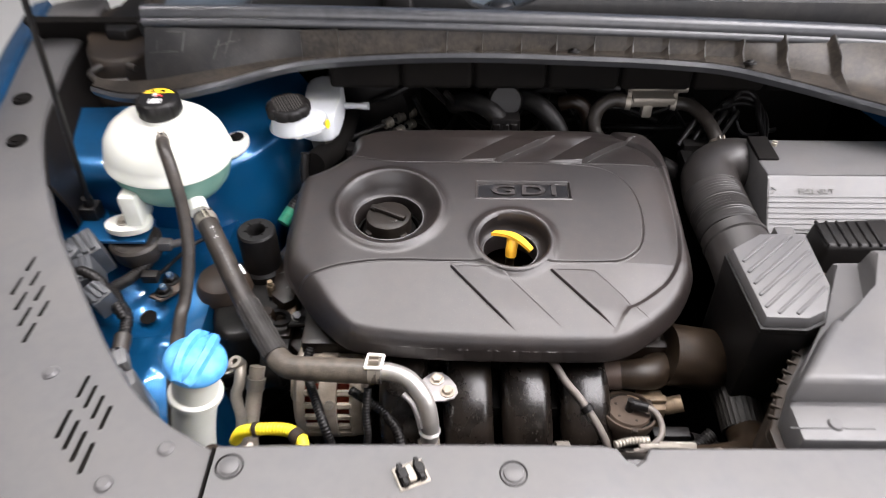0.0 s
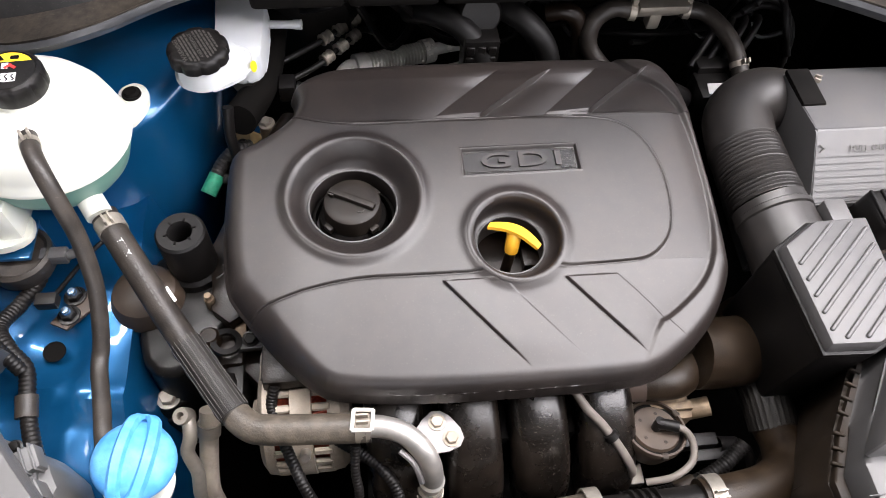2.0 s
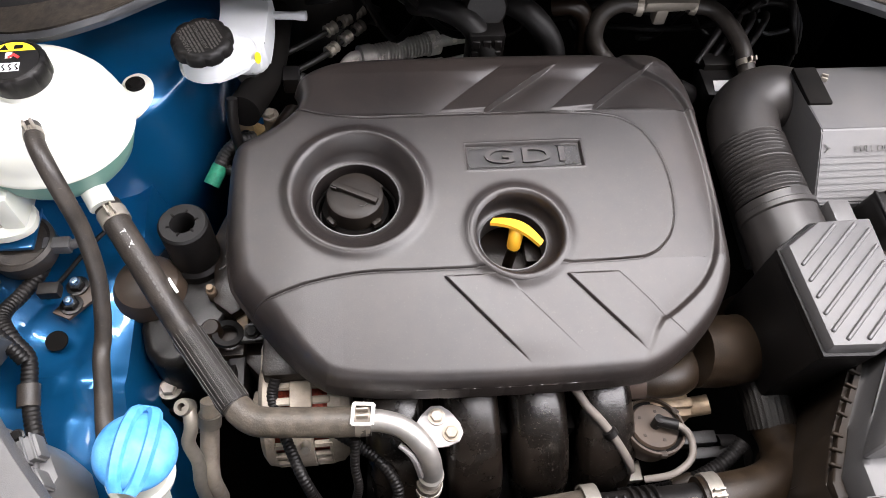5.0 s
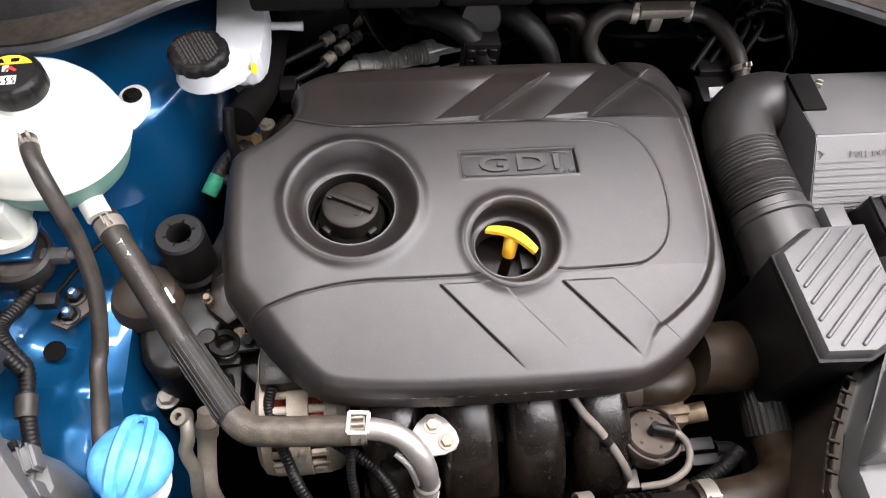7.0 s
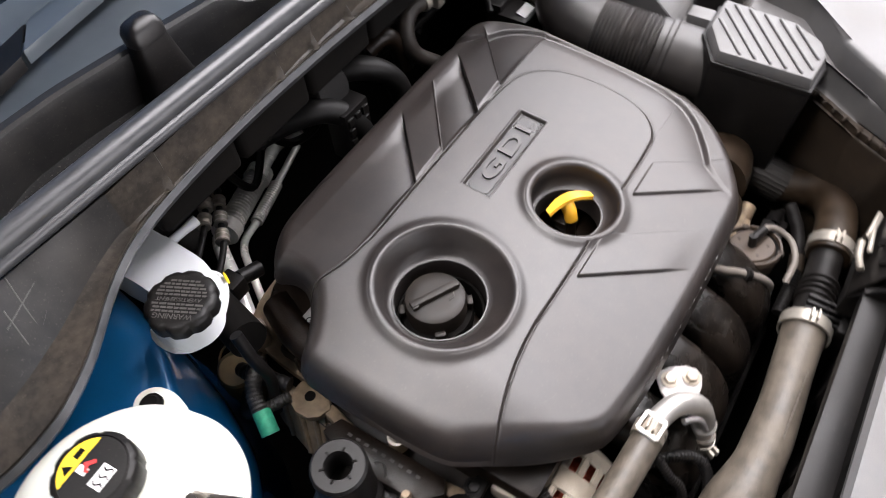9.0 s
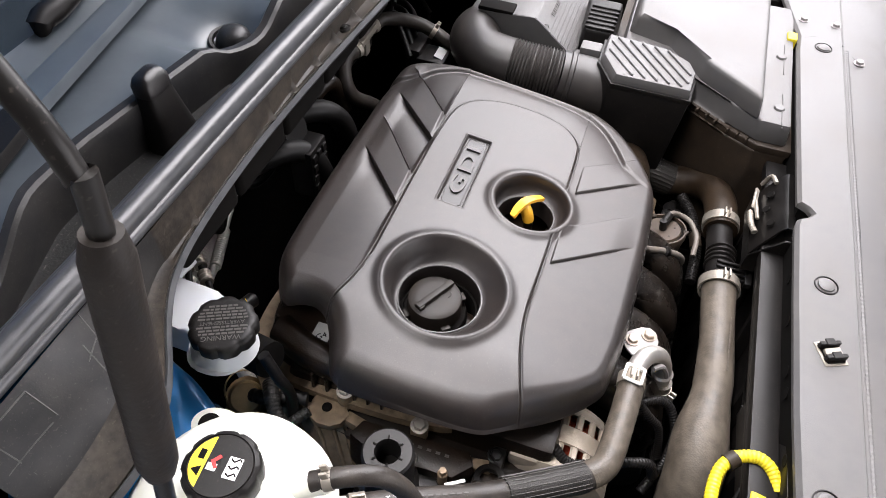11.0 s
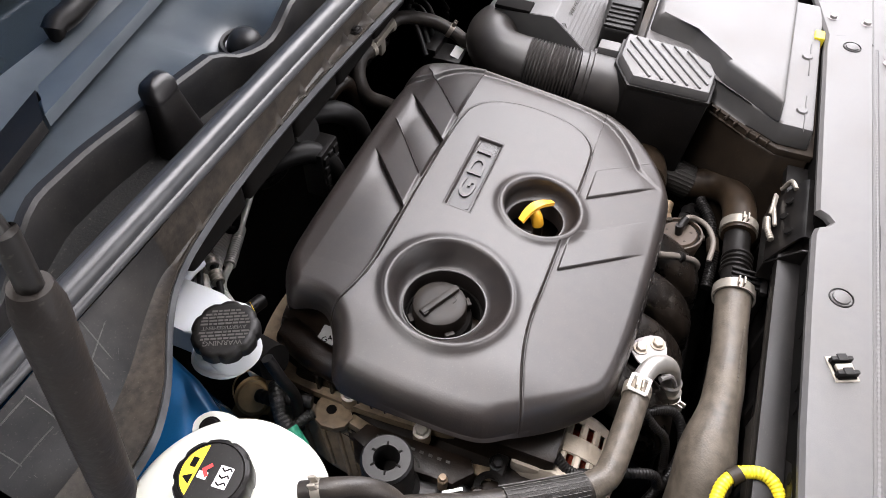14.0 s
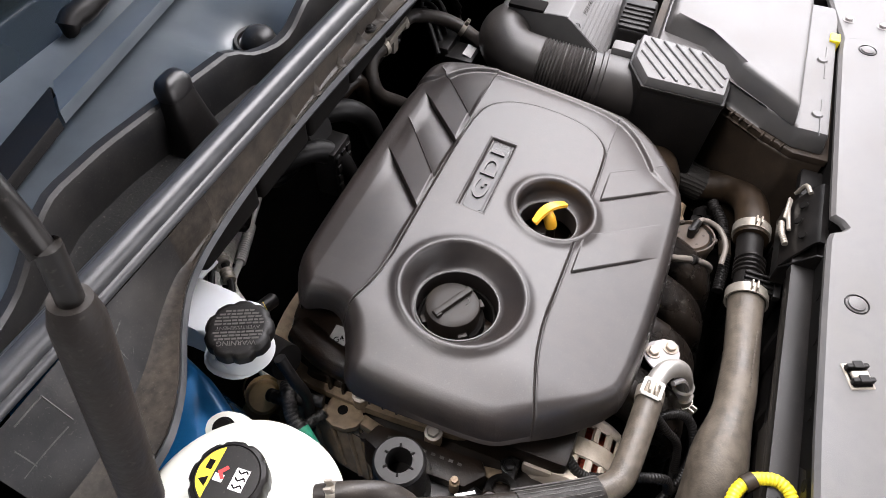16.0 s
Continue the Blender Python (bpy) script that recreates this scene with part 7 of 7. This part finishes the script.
# ---- washer filler, wiring and lamp on the reservoir side ----
def near_front():
    w = thing("washer_filler", (-0.30, 0.15, 0.75), "bright blue washer cap on a white filler neck", "washer filler")
    c = Vector((-0.298, 0.163, 0.972))
    top = c + Vector((0.008, 0.002, 0.03))
    m = along(c, top) @ pose(0, 0, 0, 0, 0, -22)
    cap = part("cap", lathe([(0, 0.022), (0.018, 0.0205), (0.030, 0.015), (0.036, 0.008), (0.0375, 0.0), (0.036, -0.004), (0.0, -0.004)], 48, m), M_CAPBLUE, w, "blue domed cap")
    for off in (-0.0125, 0.0125):
        rows = []
        for t in np.linspace(-1, 1, 17):
            h = 0.0245 * math.sqrt(max(0.0, 1 - (t * 0.95) ** 2)) * math.sqrt(1 - (off / 0.04) ** 2) + 0.003
            bow = off * (0.45 + 0.55 * math.sqrt(max(0.0, 1 - t * t)))
            rows.append([m @ Vector((0.0405 * t, bow + d, h * k)) for d, k in ((-0.0048, 0.72), (-0.0022, 1.02), (0.0022, 1.02), (0.0048, 0.72))])
        part("grip", sheet(rows, 0.002), M_CAPBLUE, cap, "raised grip rib")
    part("pull_tab", box((0.030, -0.006, -0.002), (0.046, 0.006, 0.004), 0.002, 2, m), M_CAPBLUE, cap)
    for k, y in enumerate((0.010, 0.0145)):
        part("text_bar", join(*[box((-0.016 + 0.009 * i, y, 0.020 - 0.0035 * k), (-0.0095 + 0.009 * i, y + 0.0022, 0.0212 - 0.0035 * k), 0, 1, m) for i in range(3)]), M_CAPBLUE, cap, smooth=False)
    part("neck", tube([c - Vector((0, 0, 0.002)), (-0.306, 0.158, 0.93), (-0.322, 0.15, 0.86), (-0.335, 0.15, 0.78)], lambda t: 0.029 - 0.004 * t, 24), M_WHITE, w, "white filler neck")
    part("collar", lathe([(0.027, 0), (0.033, 0.003), (0.033, 0.010), (0.027, 0.013)], 32, along((-0.309, 0.157, 0.915), (-0.306, 0.158, 0.93))), M_WHITE, w)
    y = thing("yellow_harness", (-0.2, 0.07, 0.9), "bright yellow corrugated harness with a connector", "cable")
    part("conduit", tube([(-0.183, 0.03, 0.94), (-0.17, 0.034, 0.944), (-0.159, 0.042, 0.947), (-0.154, 0.055, 0.948), (-0.158, 0.071, 0.947), (-0.164, 0.081, 0.945), (-0.179, 0.091, 0.942), (-0.199, 0.095, 0.938), (-0.217, 0.096, 0.935), (-0.237, 0.098, 0.926), (-0.249, 0.1, 0.905)], 0.0070, 16, pitch=0.0045, amp=0.06), M_YTUBE, y)
    part("tape", tube([(-0.1607, 0.0755, 0.9461), (-0.1693, 0.0845, 0.9439)], 0.0092, 14), M_DUSTY, y, "grey tape")
    part("tape", tube([(-0.2143, 0.0959, 0.9355), (-0.22, 0.0963, 0.9337)], 0.0092, 14), M_DUSTY, y, "grey tape")
    m = pose(-0.212, 0.049, 0.934, 8, 0, -4)
    part("connector", join(box((-0.020, -0.012, -0.012), (0.018, 0.012, 0.012), 0.002, 2, m), box((0.016, -0.009, -0.008), (0.028, 0.009, 0.008), 0.0015, 2, m), box((-0.012, -0.0145, -0.006), (0.012, -0.011, 0.006), 0.001, 1, m), box((-0.024, -0.008, -0.008), (-0.019, 0.008, 0.008), 0.001, 1, m)), M_YTUBE, y, "yellow connector")
    part("connector_lock", box((-0.016, -0.006, 0.0115), (0.012, 0.007, 0.0145), 0.001, 1, m), M_PRINT, y, "pale connector lock")
    horn = thing("sensor_bracket", (-0.22, 0.07, 0.90), "small dirty metal sensor and bracket", "sensor")
    part("sensor", join(lathe([(0.009, 0), (0.009, 0.026), (0, 0.026)], 16, along((-0.222, 0.060, 0.93), (-0.246, 0.065, 0.925))), box((-0.245, 0.056, 0.90), (-0.215, 0.074, 0.925), 0.003), lathe([(0.012, 0), (0.012, 0.008), (0, 0.008)], 18, pose(-0.252, 0.052, 0.95, 30))), M_DUSTY, horn)
    part("stalk", tube([(-0.205, 0.07, 0.885), (-0.212, 0.064, 0.93), (-0.214, 0.062, 0.955)], 0.004, 10), M_STEEL, horn)
    svc = thing("refrigerant_service_port", (-0.25, 0.22, 0.75), "bare metal refrigerant pipe with a service port", "pipe")
    part("pipe", tube([(-0.281, 0.239, 0.874), (-0.2775, 0.228, 0.872), (-0.279, 0.218, 0.860), (-0.285, 0.209, 0.842), (-0.280, 0.195, 0.812), (-0.284, 0.18, 0.775), (-0.286, 0.17, 0.72)], 0.0078, 14), M_STEEL, svc)
    part("port", join(lathe([(0.0045, 0.012), (0.0045, 0.016), (0.009, 0.016), (0.010, 0.012), (0.010, 0.0), (0.007, -0.006)], 20, along((-0.281, 0.240, 0.870), (-0.287, 0.234, 0.892)))), M_STEEL, svc)
    part("second_pipe", tube([(-0.262, 0.252, 0.855), (-0.2635, 0.244, 0.845), (-0.268, 0.228, 0.82), (-0.274, 0.19, 0.77), (-0.276, 0.18, 0.70)], 0.0108, 16), M_ALU, svc)
    part("collar", tube([(-0.2640, 0.242, 0.842), (-0.2665, 0.233, 0.828)], 0.0132, 16), M_STEEL, svc)
    lamp = thing("headlamp_housing", (-0.42, 0.13, 0.85), "dusty grey ribbed headlamp housing seen from behind", "headlamp")
    part("shell", join(prism([tuple(p) for p in chaikin([(-0.375, 0.115), (-0.36, 0.165), (-0.42, 0.215), (-0.50, 0.23), (-0.52, 0.17), (-0.45, 0.09)], 1)], 0.86, 0.948, 0.008, 2, 0.01)), M_LAMP, lamp)
    for k in range(5):
        p = Vector((-0.385 - 0.022 * k, 0.115 + 0.006 * k, 0.948))
        part("rib", box((-0.003, 0.0, -0.01), (0.003, 0.075, 0.006), 0.001, 1, Matrix.Translation(p) @ pose(0, 0, 0, 0, 0, 12)), M_LAMP, lamp)
    part("bulb_cover", lathe([(0, 0.016), (0.022, 0.014), (0.03, 0.008), (0.032, 0.0), (0.032, -0.02)], 36, pose(-0.455, 0.185, 0.952, -10, 8), wave=lambda a, r, z: r * (1 - 0.05 * (math.cos(a * 8) > 0.6) * (r > 0.029))), M_LAMP, lamp)
    for x, y2, w, d, h, a in ((-0.405, 0.176, 0.034, 0.024, 0.020, 24), (-0.432, 0.150, 0.024, 0.030, 0.013, 10), (-0.388, 0.146, 0.020, 0.020, 0.026, 32)):
        m = pose(x, y2, 0.944, 4, -4, a)
        part("vent_block", join(box((-w / 2, -d / 2, 0), (w / 2, d / 2, h), 0.0025, 2, m), *[box((-w / 2 + w * (i + 0.35) / 4, -d / 2 - 0.002, 0.001), (-w / 2 + w * (i + 0.6) / 4, d / 2 + 0.002, h + 0.002), 0.0006, 1, m) for i in range(4)]), M_LAMP, lamp)
    hex_bolt("bolt", (-0.418, 0.194, 0.950), lamp, r=0.0055, mat=M_BLACKPAINT)
    fuse = thing("relay_connector", (-0.50, 0.32, 0.88), "grey multi-way connector blocks on the wing", "connector")
    for k, (x, y2, z, s) in enumerate(((-0.505, 0.335, 0.945, 1.0), (-0.520, 0.385, 0.945, 1.1), (-0.475, 0.300, 0.94, 0.8), (-0.545, 0.36, 0.955, 1.0))):
        m = pose(x, y2, z, 10, -12, 24 + 14 * k) @ Matrix.Scale(s, 4)
        part("block", join(box((-0.018, -0.022, -0.03), (0.018, 0.022, 0.02), 0.003, 2, m), *[box((-0.014 + 0.010 * i, -0.018, 0.02), (-0.007 + 0.010 * i, 0.018, 0.024), 0.001, 1, m) for i in range(3)]), M_CLIPGREY, fuse)
    loom = thing("wing_loom", (-0.46, 0.3, 0.85), "taped black wiring loom along the wing", "wiring")
    part("main", tube([(-0.475, 0.46, 0.905), (-0.455, 0.44, 0.91), (-0.452, 0.41, 0.905), (-0.470, 0.38, 0.90), (-0.480, 0.345, 0.912), (-0.462, 0.315, 0.918), (-0.446, 0.295, 0.905), (-0.442, 0.26, 0.895), (-0.430, 0.215, 0.89), (-0.41, 0.17, 0.88)], 0.0085, 14, pitch=0.005, amp=0.05), M_BLACK, loom)
    part("branch", tube([(-0.52, 0.33, 0.95), (-0.50, 0.325, 0.965), (-0.478, 0.318, 0.955), (-0.462, 0.305, 0.93), (-0.448, 0.292, 0.91)], 0.0078, 14, pitch=0.005, amp=0.05), M_BLACK, loom)
    part("yellow_wrap", tube([(-0.420, 0.19, 0.888), (-0.408, 0.165, 0.885), (-0.402, 0.14, 0.875)], 0.0075, 12, pitch=0.005, amp=0.06), M_YTUBE, loom, "yellow conduit end")
    part("tape", tube([(-0.443, 0.268, 0.898), (-0.441, 0.245, 0.893)], 0.0115, 14), M_RUBBER, loom)
    part("clip", box((-0.452, 0.372, 0.895), (-0.428, 0.388, 0.910), 0.003), M_BLACK, loom)
    part("thin_wire", tube([(-0.44, 0.40, 0.885), (-0.41, 0.432, 0.90), (-0.39, 0.455, 0.905), (-0.37, 0.48, 0.90)], 0.003, 8), M_BLACK, loom)
    horn = thing("blue_horn_bracket", (-0.47, 0.45, 0.90), "grey rubber cup below the reservoir bracket", "grommet")
    part("cup", lathe([(0.0, -0.035), (0.028, -0.034), (0.036, -0.022), (0.038, 0.0), (0.034, 0.004), (0.03, 0.0), (0, -0.002)], 36, pose(-0.470, 0.428, 0.932)), M_RUBBER, horn)
    sens = thing("level_sensor_plug", (-0.43, 0.43, 0.90), "small grey plug beside the coolant tank", "connector")
    part("plug", join(box((-0.445, 0.418, 0.918), (-0.415, 0.434, 0.934), 0.003), lathe([(0.006, 0), (0.006, 0.016), (0, 0.016)], 14, along((-0.415, 0.426, 0.926), (-0.395, 0.43, 0.93)))), M_GREY, sens)
    rod = thing("bonnet_prop_rod", (-0.547, 0.475, 0.95), "thin black bonnet prop rod with a rubber grip", "prop rod")
    lo, hi = Vector((-0.549, 0.476, 0.955)), Vector((-0.452, 0.420, 1.74))
    at = lambda z: lo.lerp(hi, (z - lo.z) / (hi.z - lo.z))
    part("rod", tube([lo, at(1.3), at(1.50), (-0.4805, 0.4385, 1.518), (-0.478, 0.447, 1.535), (-0.474, 0.462, 1.552), (-0.468, 0.49, 1.60), (-0.460, 0.55, 1.75), (-0.452, 0.68, 1.92), (-0.45, 0.775, 2.05)], 0.0044, 12, 0.03), M_BLACKPAINT, rod)
    part("grip", tube([at(1.352), at(1.362), at(1.42), at(1.487), at(1.497)], lambda t: 0.0092 * (0.75 + 0.25 * min(1, t * 14, (1 - t) * 14)), 20, 0.006), M_GRIP, rod, "brown dusty rubber grip")
    part("pivot", join(box((-0.562, 0.462, 0.935), (-0.536, 0.490, 0.962), 0.004), lathe([(0.008, 0), (0.008, 0.02), (0, 0.02)], 16, pose(-0.549, 0.476, 0.955))), M_BLACK, rod)


near_front()
